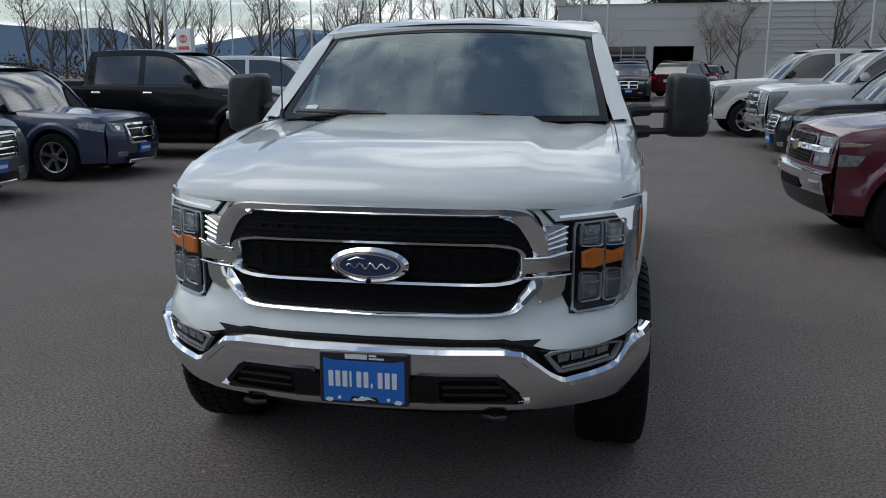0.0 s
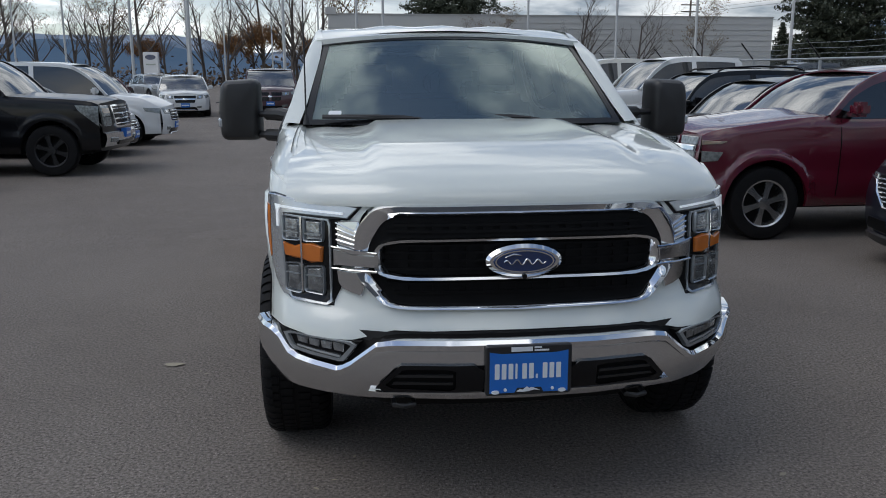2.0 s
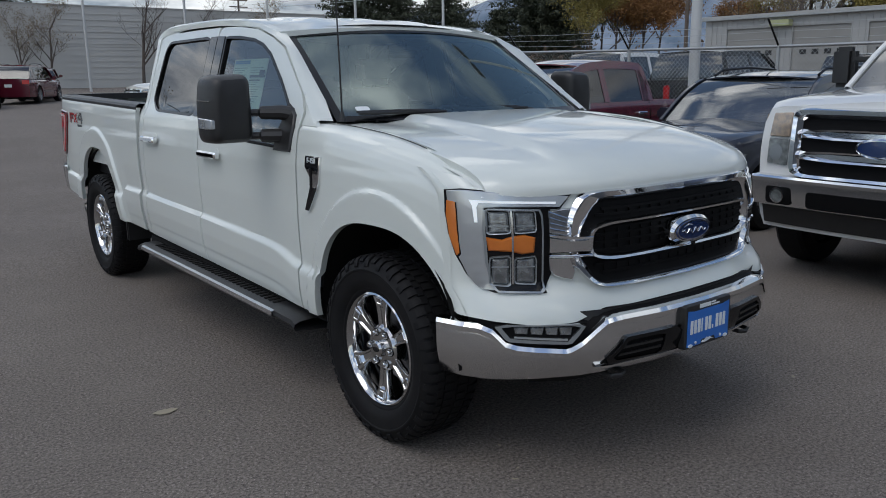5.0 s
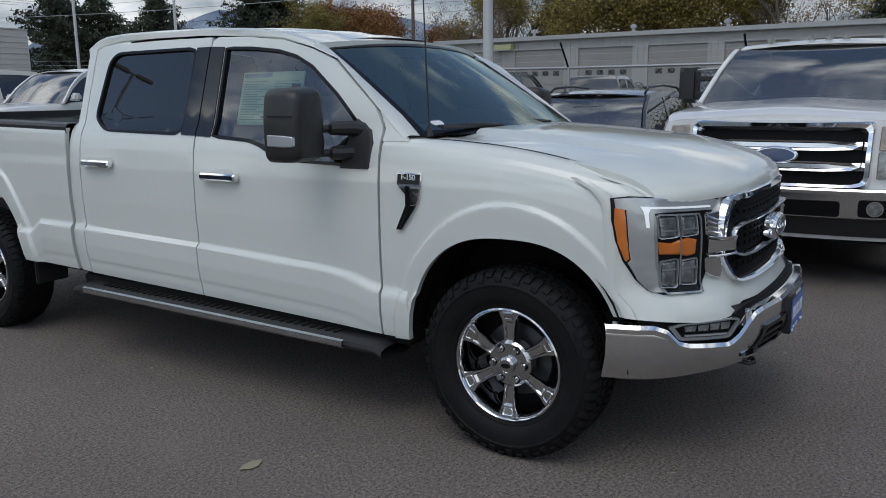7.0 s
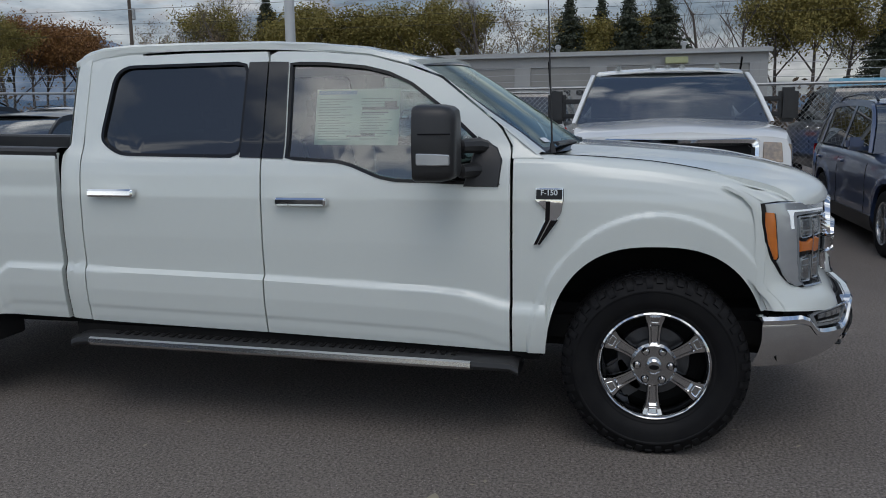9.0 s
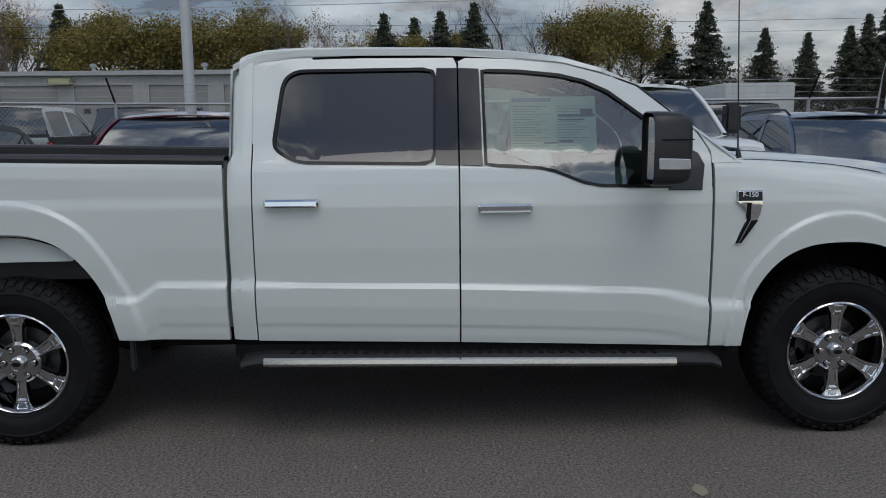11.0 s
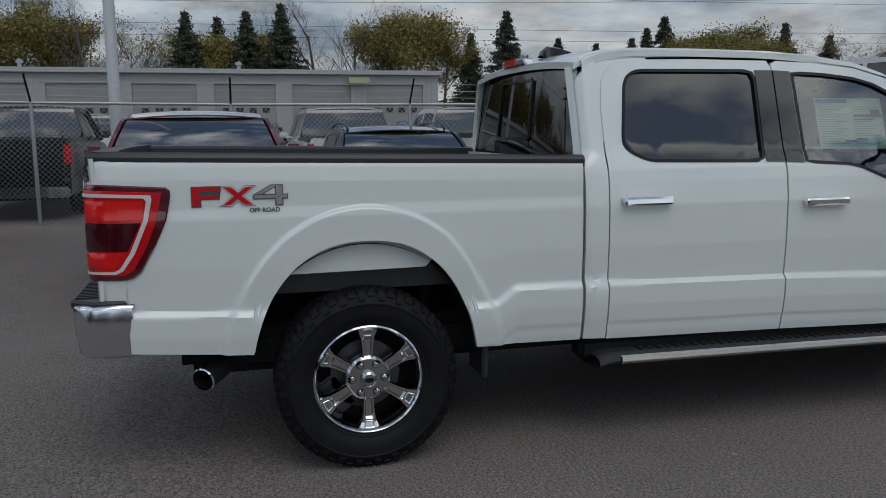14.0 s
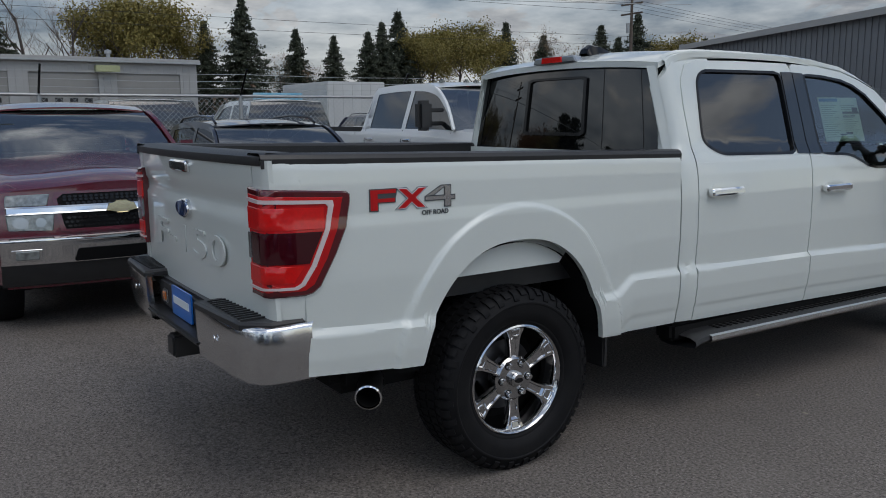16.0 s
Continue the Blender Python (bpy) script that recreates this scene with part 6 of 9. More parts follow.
    roof_line = smooth_curve([(cowl, hood + 0.005), (cowl + (roof0 - cowl) * 0.5, hood + (H - hood) * 0.60), (roof0, H - 0.06), (roof0 + 0.35, H - 0.015), ((roof0 + roof1) / 2, H),
                              (roof1, H - 0.035), (roof1 + (tail_base - roof1) * 0.45, belt + (H - belt) * 0.72), (tail_base, belt + 0.02)]) if not bed else \
        smooth_curve([(cowl, hood + 0.005), (cowl + (roof0 - cowl) * 0.5, hood + (H - hood) * 0.58), (roof0, H - 0.06), (roof0 + 0.3, H - 0.012), ((roof0 + roof1) / 2, H), (roof1, H - 0.03), (tail_base - 0.04, belt + (H - belt) * 0.55), (tail_base, belt + 0.02)])
    yg = spaced(cowl + 0.02, tail_base - 0.01, 0.07)
    for s in (-1, 1):
        part("side_glass", grid([[gh(y, t, s) for t in (0, 0.33, 0.66, 0.97)] for y in yg]), CAR_GLASS, car, "dark tinted side windows")
        edge_a = [gh(y, 1.0, s) for y in yg]
        lower_t = [max(0.0, 1 - (0.085 if bed else 0.065) / max(0.02, p.z - gh(p.y, 0.0, s).z)) for p in edge_a]
        part("roof_frame", grid([[p + Vector((s * 0.006, 0, 0.012)) for p in edge_a], [gh(y, t, s) + Vector((s * 0.008, 0, 0)) for y, t in zip(yg, lower_t)]]), body, car)
        for yp, wd in ((seams[1], 0.05), (seams[2] - 0.03, 0.07), (tail_base - 0.105, 0.095)):
            a, b = yp - wd, yp + wd
            if b < tail_base:
                part("window_pillar", grid([[gh(a, t, s) + Vector((s * 0.006, 0, 0)) for t in (0, 0.3, 0.6, 0.98)], [gh(b, t, s) + Vector((s * 0.006, 0, 0)) for t in (0, 0.3, 0.6, 0.98)]]), body, car)
    ws = []
    for k in range(9):
        y = cowl + (roof0 - cowl) * k / 8
        zr = roof_line(y)
        w = gh(y, 1.0, 1).x
        ws.append([Vector((u * w, y - 0.14 * (1 - u * u) * (1 - k / 12), zr + 0.02 * (1 - u * u))) for u in np.linspace(-1, 1, 13)])
    part("windscreen", grid(ws), CAR_SCREEN, car, "tinted windscreen")
    for k in (0, -1):
        post = bmesh.new()
        fill_grid(post, [[r[k] + Vector((math.copysign(dx, r[k].x), dy, dz)) for dx, dy, dz in ((0.006, 0.05, -0.02), (0.012, 0.0, 0.004), (-0.02, -0.012, 0.014), (-0.055, -0.012, 0.014), (-0.06, 0.0, 0.0))] for r in ws])
        part("windscreen_pillar", post, body, car)
    part("wiper", tube([Vector((-0.35 * hw, cowl - 0.10, hood + 0.035)), Vector((0.1 * hw, cowl - 0.02, hood + 0.07)), Vector((0.5 * hw, cowl + 0.06, hood + 0.10))], 0.010, 5), TRIM, car)
    rf = []
    for y in spaced(roof0, roof1, 0.12):
        w = gh(y, 1.0, 1).x
        rf.append([Vector((u * w, y - (0.12 * (1 - u * u) if y == roof0 else 0), roof_line(y) + 0.012 + 0.035 * (1 - u * u))) for u in np.linspace(-1, 1, 11)])
    part("roof", grid(rf, lip=(0, 0, -0.015)), body, car)
    rg = []
    for k in range(7):
        y = roof1 + (tail_base - roof1) * k / 6
        w = gh(y, 1.0, 1).x if k < 6 else ew * 0.93
        rg.append([Vector((u * w, y + 0.05 * (1 - u * u), roof_line(y) + 0.006)) for u in np.linspace(-1, 1, 9)])
    part("rear_glass", grid(rg), CAR_GLASS, car, "tinted rear window")
    if rails:
        for s in (-1, 1):
            part("roof_rail", tube([gh(y, 1.0, s) + Vector((-s * 0.05, 0, dz)) for y, dz in ((roof0 + 0.1, 0.03), (roof0 + 0.25, 0.075), ((roof0 + roof1) / 2, 0.08), (roof1 - 0.2, 0.075), (roof1 - 0.05, 0.03))], 0.016, 8), TRIM, car)
    # tail
    if bed:
        for s in (-1, 1):
            part("bed_rail", box(*sorted((s * (hw - 0.10), s * (hw - 0.02))), bed[0] + 0.02, y1 - 0.02, bed[1] - 0.06, bed[1] + 0.015, 0.01), BLACK, car)
            part("tail_light", box(*sorted((s * (hw - 0.13), s * (hw - 0.005))), y1 - 0.04, y1 + 0.012, bed[1] - 0.42, bed[1] - 0.08, 0.015), RED, car)
        part("bed_floor", box(-hw + 0.1, hw - 0.1, bed[0], y1 - 0.04, low + 0.25, low + 0.30), BLACK, car)
        part("bed_front", box(-hw + 0.06, hw - 0.06, bed[0] - 0.02, bed[0] + 0.02, low + 0.2, bed[1] - 0.01), body, car)
        gt = part("tailgate", box(-hw + 0.14, hw - 0.14, y1 - 0.06, y1, low + 0.22, bed[1], 0.015), body, car)
        part("gate_handle", box(-0.12, 0.12, y1 - 0.005, y1 + 0.012, bed[1] - 0.16, bed[1] - 0.10, 0.01), TRIM, gt)
        part("rear_bumper", box(-hw + 0.06, hw - 0.06, y1 - 0.02, y1 + 0.12, low + 0.02, low + 0.2, 0.03), CHROME_DULL, car)
        part("cab_back", box(-ew + 0.02, ew - 0.02, bed[0] - 0.05, bed[0] - 0.02, low + 0.2, belt + 0.02), body, car)
    else:
        dz = ztop(y1)
        part("rear_fascia", grid([[Vector((u * hx(y1, z), y1 + 0.10 * (1 - u * u), z)) for u in np.linspace(-1, 1, 15)] for z in np.linspace(low + 0.05, dz, 8)]), body, car)
        if tail_base < y1 - 0.02:
            part("deck", grid([[Vector((u * hx(y, ztop(y)), y, ztop(y) + 0.02 * (1 - u ** 4))) for u in np.linspace(-1, 1, 13)] for y in spaced(tail_base - 0.05, y1, 0.12)]), body, car)
        for s in (-1, 1):
            part("tail_light", slab([(s * hw * 0.62, dz - 0.22), (s * hw * 0.90, dz - 0.22), (s * hw * 0.90, dz - 0.04), (s * hw * 0.60, dz - 0.05)], lambda u, v, d: Vector((u, y1 + 0.10 * (1 - (u / hx(y1, v)) ** 2) + d, v)), -0.02, 0.014, bevel=0.005), RED, car)
        part("rear_plate", slab([(-0.15, dz - 0.35), (0.15, dz - 0.35), (0.15, dz - 0.22), (-0.15, dz - 0.22)], lambda u, v, d: Vector((u, y1 + 0.10 + d, v)), 0, 0.012), LETTER, car)
    part("underbody", box(-hw + 0.12, hw - 0.12, y0 + 0.15, y1 - 0.1, low - 0.03, low + 0.22, 0.03), UNDER, car)
    # face
    nz, lz = nose_z, low
    if face:
        face(car, front, across, hx, y0, nz, lz)
        return car
    gw = across(nz) * (0.54 if grille == "wide" and lamp == "tall" else 0.60 if grille != "tall" else 0.66)
    gz0, gz1 = (lz + (nz - lz) * 0.52, nz - 0.03) if grille != "tall" else (lz + (nz - lz) * 0.42, nz - 0.01)
    gp = [(-gw, gz1), (gw, gz1), (gw * (0.86 if grille != "tall" else 1.0), gz0), (-gw * (0.86 if grille != "tall" else 1.0), gz0)]
    gr = part("grille", slab(rounded(gp, 0.03), front, -0.01, 0.012, step=0.08), TRIM, car, "black grille")
    if chrome:
        part("grille_frame", frame_slab([(x * 1.05, z + math.copysign(0.022, z - (gz0 + gz1) / 2)) for x, z in gp], [(x * 0.96, z - math.copysign(0.008, z - (gz0 + gz1) / 2)) for x, z in gp], front, 0.0, 0.035, n=60), CHROME, gr, "chrome grille frame")
    nb = {"bars": 4, "tall": 3, "cross": 1, "mesh": 2, "wide": 1}[grille]
    for k in range(nb):
        z = gz0 + (gz1 - gz0) * (k + 0.5) / nb
        th = 0.028 if grille == "tall" else 0.026 if grille in ("wide", "cross") else 0.009
        bw = gw * 0.95 if grille != "wide" or lamp != "tall" else across(nz) * 0.97
        part("grille_bar", slab([(-bw, z - th), (bw, z - th), (bw, z + th), (-bw, z + th)], front, 0.008, 0.03, step=0.08, bevel=0.006), CHROME if chrome or grille in ("bars", "wide") else body, gr)
    if grille == "cross":
        part("grille_bar", slab([(-0.045, gz0), (0.045, gz0), (0.045, gz1), (-0.045, gz1)], front, 0.008, 0.032, step=0.08, bevel=0.006), CHROME if chrome else body, gr)
    part("nose_emblem", slab(ell(0.075, 0.036 if grille != "mesh" else 0.06, 20, 0, (gz0 + gz1) / 2 + (0.02 if grille == "bars" else 0)), front, 0.01, 0.042, bevel=0.008), CHROME, gr)
    for s in (-1, 1):
        xo = across(nz) * 0.985
        if lamp == "tall":
            hp = [(s * gw * 1.08, gz0 + 0.02), (s * xo, gz0 + 0.02), (s * xo * 1.0, gz1 + 0.015), (s * gw * 1.08, gz1 + 0.01)]
        elif lamp == "slim":
            hp = [(s * gw * 1.02, nz - 0.13), (s * xo, nz - 0.085), (s * xo, nz - 0.005), (s * gw * 1.02, nz - 0.05)]
        else:
            hp = [(s * gw * 1.04, nz - 0.15), (s * xo * 0.97, nz - 0.13), (s * xo, nz - 0.0), (s * gw * 1.04, nz - 0.02)]
        h = part("headlight", slab(rounded(hp, 0.02), front, -0.02, 0.012, step=0.05, bevel=0.006), HEAD_LENS, car, "clear headlight")
        c = sum((Vector(p) for p in hp), Vector((0, 0))) / 4
        if lamp == "tall":
            part("lamp_divider", slab([(s * gw * 1.09, (gz0 + gz1) / 2 - 0.006), (s * xo, (gz0 + gz1) / 2 - 0.006), (s * xo, (gz0 + gz1) / 2 + 0.006), (s * gw * 1.09, (gz0 + gz1) / 2 + 0.006)], front, 0.006, 0.02, step=0.05), TRIM, h)
        if lamp != "tall":
            part("lamp_bowl", slab(ell(0.038, 0.034, 16, c.x, c.y), front, 0.005, 0.017, step=0.05), CHROME, h)
        if lamp == "tall" and grille != "wide":
            part("amber_lens", slab([(s * gw * 1.13, gz1 - 0.11), (s * xo * 0.97, gz1 - 0.11), (s * xo * 0.97, gz1 - 0.03), (s * gw * 1.13, gz1 - 0.03)], front, 0.006, 0.018, step=0.05), PALE_AMBER, h)
        # lamp wrapping on to the wing
        zz0, zz1 = hp[1][1], hp[2][1] - 0.01
        hs = [(y0 - 0.005, zz0), (y0 + 0.30, zz1 - 0.06), (y0 + 0.34, zz1 + 0.02), (y0 - 0.005, zz1)]
        part("headlight_side", slab(hs, lambda u, v, d: Vector((s * (hx(u, min(v, ztop(u) - 0.03)) + d), u, min(v, ztop(u) - 0.012))), -0.01, 0.006, step=0.05), HEAD_LENS, h)
        fz = lz + (nz - lz) * 0.24
        part("fog_lamp", slab(rounded([(s * gw * 0.98, fz - 0.035), (s * xo * 0.88, fz - 0.03), (s * xo * 0.88, fz + 0.045), (s * gw * 0.98, fz + 0.035)], 0.015), front, 0.06 if bull else -0.01, 0.092 if bull else 0.01, bevel=0.004), HEAD_LENS, car)
    if bull:
        zb0, zb1 = lz + (nz - lz) * (0.10 if grille != "wide" else 0.35), lz + (nz - lz) * (0.42 if grille != "wide" else 0.48)
        if grille == "wide":
            part("lower_fascia", grid([[front(u * across(0.6) * 1.005, z, d) for u in np.linspace(-1, 1, 19)] for z, d in ((lz - 0.03, 0.0), (lz + 0.02, 0.05), (zb0 - 0.02, 0.055), (zb0 + 0.02, 0.03))]), BLACK, car, "black plastic lower fascia")
            for s in (-1, 1):
                part("fog_lens", slab(rounded([(s * across(0.6) * 0.66, lz + 0.10), (s * across(0.6) * 0.84, lz + 0.10), (s * across(0.6) * 0.84, lz + 0.16), (s * across(0.6) * 0.66, lz + 0.16)], 0.012), front, 0.045, 0.066, bevel=0.004), HEAD_LENS, car)
        part("front_bumper", grid([[front(u * across(0.6) * 1.01, zb0 + (zb1 - zb0) * t, d) + Vector((0, 0, 0)) for u in np.linspace(-1, 1, 19)] for t, d in ((0, -0.01), (0.05, 0.055), (0.5, 0.075), (0.92, 0.06), (1.0, -0.01))]), bull, car, "chrome front bumper")
        part("bumper_intake", slab([(-gw * 0.85, zb0 + 0.02), (gw * 0.85, zb0 + 0.02), (gw * 0.85, zb0 + 0.09), (-gw * 0.85, zb0 + 0.09)], front, 0.04, 0.082, step=0.08), TRIM, car)
    else:
        az0 = lz + 0.03
        part("lower_intake", slab(rounded([(-gw * 1.15, az0), (gw * 1.15, az0), (gw * 0.95, az0 + (nz - lz) * 0.20), (-gw * 0.95, az0 + (nz - lz) * 0.20)], 0.03), front, -0.01, 0.01, step=0.08), TRIM, car)
        if cladding:
            part("bumper_guard", slab([(-gw * 0.9, az0 - 0.02), (gw * 0.9, az0 - 0.02), (gw * 0.85, az0 + 0.03), (-gw * 0.85, az0 + 0.03)], front, 0.0, 0.03, step=0.08, bevel=0.008), CHROME_DULL, car)
    if plate:
        pz = lz + (nz - lz) * 0.36
        pp = part("dealer_plate", slab([(-0.15, pz - 0.075), (0.15, pz - 0.075), (0.15, pz + 0.075), (-0.15, pz + 0.075)], lambda u, v, d: front(0, v, d) + Vector((u, 0, 0)), 0.0, 0.09 if bull else 0.025, bevel=0.004), BLUE_PLATE, car, "blue dealer plate")
        part("plate_bar", slab([(-0.125, pz - 0.022), (0.125, pz - 0.022), (0.125, pz + 0.022), (-0.125, pz + 0.022)], lambda u, v, d: front(0, v, d) + Vector((u, 0, 0)), 0.08 if bull else 0.02, 0.093 if bull else 0.028), LETTER, pp)
    return car


def quads(car, name, pts, place, d0, d1, mat, label="", bevel=0.006, round_by=0.012, parent=None):
    """The same outline on both sides of a face."""
    made = []
    for s in (-1, 1):
        made.append(part(name, slab(rounded([(s * x, z) for x, z in pts], round_by), place, d0, d1, step=0.05, bevel=bevel), mat, parent or car, label))
    return made


def bumper_sheet(place, wide, rows, n=25):
    return grid([[place(u * wide, z, d) for u in np.linspace(-1, 1, n)] for z, d in rows])


def flank_lens(car, hx, y0, z0, z1, length, mat, parent):
    for s, h in zip((-1, 1), parent):
        part("lens_side", slab([(y0 - 0.004, z0), (y0 + length * 0.75, z0 + 0.01), (y0 + length, z1 - 0.01), (y0 - 0.004, z1)],
                               lambda u, v, d, s=s: Vector((s * (hx(u, v) + d), u, v)), -0.01, 0.007, step=0.05, bevel=0.003), mat, h)


def midsize_face(car, front, across, hx, y0, nz, lz):
    """Stacked lamps with a bright bar across, a gold badge and a chrome bumper."""
    w = across(nz) * 0.985
    gr = part("grille", slab(rounded([(-0.445, nz - 0.005), (0.445, nz - 0.005), (0.40, 0.775), (-0.40, 0.775)], 0.02), front, -0.01, 0.010, step=0.06), DEEP, car, "black honeycomb grille")
    net = bmesh.new()
    for k in range(22):
        for z in (0.80, 0.83, 0.86, 0.965, 0.99, 1.012):
            x = -0.40 + k * 0.036 + (0.018 if round(z * 100) % 2 else 0)
            if abs(x) < 0.39:
                slab(ell(0.015, 0.011, 6, x, z), front, 0.008, 0.015, step=0.05, bm=net)
    tagged(part("grille_net", net, TRIM, gr), kind="stuff")
    part("grille_frame", frame_slab([(-0.47, nz + 0.004), (0.47, nz + 0.004), (0.425, 0.755), (-0.425, 0.755)], [(-0.44, nz - 0.012), (0.44, nz - 0.012), (0.395, 0.78), (-0.395, 0.78)], front, 0.0, 0.016, n=60), P_RED, gr)
    part("cross_bar", slab([(-w, 0.897), (w, 0.897), (w, 0.952), (-w, 0.952)], front, 0.005, 0.034, step=0.06, bevel=0.012), CHROME, car, "chrome bar across grille and lamps")
    part("nose_badge", slab([(-0.11, -0.026), (-0.04, -0.026), (-0.04, -0.045), (0.04, -0.045), (0.04, -0.026), (0.11, -0.026), (0.09, 0.026), (0.04, 0.026), (0.04, 0.045), (-0.04, 0.045), (-0.04, 0.026), (-0.09, 0.026)],
                            lambda u, v, d: front(u * 0.3, 0.925 + v, d) + Vector((u * 0.7, 0, 0)), 0.02, 0.05, bevel=0.006), GOLD, gr, "gold cross-shaped emblem")
    up = quads(car, "headlight", [(0.50, 0.954), (w, 0.954), (w * 0.985, nz - 0.012), (0.475, nz - 0.008)], front, -0.01, 0.014, HEAD_LENS, "clear upper lamp with an amber side")
    low = quads(car, "headlight", [(0.475, 0.775), (w * 0.99, 0.785), (w, 0.896), (0.455, 0.896)], front, -0.01, 0.014, HEAD_LENS, "clear lower headlamp")
    for s, h in zip((-1, 1), low):
        part("lamp_bowl", slab(ell(0.052, 0.042, 18, s * 0.68, 0.838), front, 0.010, 0.0165, step=0.05), LAMP_GREY, h)
        part("lamp_bowl", slab(ell(0.035, 0.035, 14, s * 0.55, 0.836), front, 0.010, 0.0165, step=0.05), LAMP_GREY, h)
    flank_lens(car, hx, y0, 0.957, 1.0, 0.24, PALE_AMBER, up)
    flank_lens(car, hx, y0, 0.79, 0.895, 0.20, HEAD_LENS, low)
    wide = across(0.6) * 1.02
    part("front_bumper", bumper_sheet(front, wide, ((0.53, 0.0), (0.54, 0.055), (0.60, 0.07), (0.665, 0.075), (0.69, 0.085), (0.722, 0.08), (0.735, 0.05), (0.738, 0.0))), CHROME, car, "chrome front bumper")
    part("bumper_intake", slab(rounded([(-0.36, 0.548), (0.36, 0.548), (0.33, 0.64), (-0.33, 0.64)], 0.02), front, 0.05, 0.077, step=0.06), DEEP, car)
    quads(car, "fog_recess", [(0.56, 0.565), (0.76, 0.565), (0.76, 0.655), (0.56, 0.655)], front, 0.05, 0.078, CHROME_DULL)
    quads(car, "fog_lamp", [(0.585, 0.578), (0.735, 0.578), (0.735, 0.642), (0.585, 0.642)], front, 0.07, 0.084, HEAD_LENS, "rectangular fog lamp")
    part("lower_fascia", bumper_sheet(front, wide * 1.0, ((0.37, 0.0), (0.38, 0.03), (0.48, 0.05), (0.545, 0.05))), BLACK, car, "black plastic lower fascia")


def heavy_face(car, front, across, hx, y0, nz, lz):
    """A broad chrome frame with two bars, stacked lamps and a deep bumper."""
    flat_front = front
    front = lambda x, z, d=0.0: flat_front(x, z - 0.08, d)
    nz += 0.08
    w = across(nz - 0.08) * 0.99
    out = [(-0.675, nz + 0.02), (0.675, nz + 0.02), (0.665, 0.92), (0.61, 0.88), (-0.61, 0.88), (-0.665, 0.92)]
    ins = [(-0.60, nz - 0.055), (0.60, nz - 0.055), (0.59, 0.96), (0.55, 0.93), (-0.55, 0.93), (-0.59, 0.96)]
    gr = part("grille", frame_slab(rounded(out, 0.05), rounded(ins, 0.03), front, 0.0, 0.075, n=140, tuck=0.01, crown=True), CHROME, car, "broad chrome grille frame")
    part("grille_back", slab(ins, front, -0.01, 0.012, step=0.08), DEEP, gr, "black grille backing")
    for z in (1.20, 1.045):
        part("grille_bar", frame_slab(rounded([(-0.59, z - 0.042), (0.59, z - 0.042), (0.59, z + 0.042), (-0.59, z + 0.042)], 0.015), rounded([(-0.55, z - 0.016), (0.55, z - 0.016), (0.55, z + 0.016), (-0.55, z + 0.016)], 0.008), front, 0.01, 0.056, n=120, crown=True), CHROME, gr, "chrome grille bar")
        part("bar_inset", slab([(-0.55, z - 0.017), (0.55, z - 0.017), (0.55, z + 0.017), (-0.55, z + 0.017)], front, 0.01, 0.034, step=0.08), CHROME_DULL, gr)
    em = part("nose_emblem", slab(ell(0.165, 0.068, 32, 0, 1.125), front, 0.03, 0.085, bevel=0.012), CHROME, gr, "oval emblem with a dark field")
    part("emblem_field", slab(ell(0.142, 0.052, 32, 0, 1.125), front, 0.08, 0.089), EMBLEM_BLUE, em)
    top = quads(car, "headlight", [(0.70, 1.165), (w * 0.98, 1.165), (w * 0.965, nz - 0.03), (0.705, nz - 0.02)], front, -0.01, 0.016, PALE_AMBER, "clear turn signal over the headlamp", parent=car)
    low = quads(car, "headlight", [(0.70, 0.955), (w * 0.98, 0.965), (w * 0.98, 1.155), (0.70, 1.155)], front, -0.01, 0.016, HEAD_LENS, "tall clear headlamp")
    for s, h in zip((-1, 1), low):
        part("lamp_bowl", slab(ell(0.055, 0.06, 18, s * 0.80, 1.05), front, 0.012, 0.019, step=0.05), LAMP_GREY, h)
    flank_lens(car, hx, y0, 0.90, 1.07, 0.10, HEAD_LENS, low)
    flank_lens(car, hx, y0, 1.09, nz - 0.12, 0.12, PALE_AMBER, top)
    wide = across(0.8) * 1.0
    part("front_bumper", bumper_sheet(front, wide, ((0.645, 0.0), (0.66, 0.07), (0.71, 0.09), (0.80, 0.095), (0.855, 0.10), (0.878, 0.085), (0.885, 0.0))), CHROME_DULL, car, "deep chrome front bumper")
    part("bumper_lip", bumper_sheet(front, wide * 1.002, ((0.845, 0.102), (0.868, 0.107), (0.884, 0.095))), CHROME, car)
    part("bumper_intake", slab(rounded([(-0.48, 0.67), (0.48, 0.67), (0.48, 0.79), (-0.48, 0.79)], 0.03), front, 0.07, 0.098, step=0.08), DEEP, car)
    quads(car, "fog_recess", [(0.60, 0.675), (0.82, 0.675), (0.82, 0.81), (0.60, 0.81)], front, 0.06, 0.099, DEEP, round_by=0.03)
    for s in (-1, 1):
        fog = part("fog_lamp", slab(ell(0.05, 0.05, 20, s * 0.715, 0.742), front, 0.08, 0.107, bevel=0.006), HEAD_LENS, car, "round fog lamp")
        part("fog_ring", frame_slab(ell(0.058, 0.058, 20, s * 0.715, 0.742), ell(0.049, 0.049, 20, s * 0.715, 0.742), front, 0.08, 0.111, n=30), CHROME, fog)
    part("air_dam", bumper_sheet(front, wide * 0.94, ((0.50, -0.03), (0.51, 0.02), (0.65, 0.04))), BLACK, car, "black lower air dam")


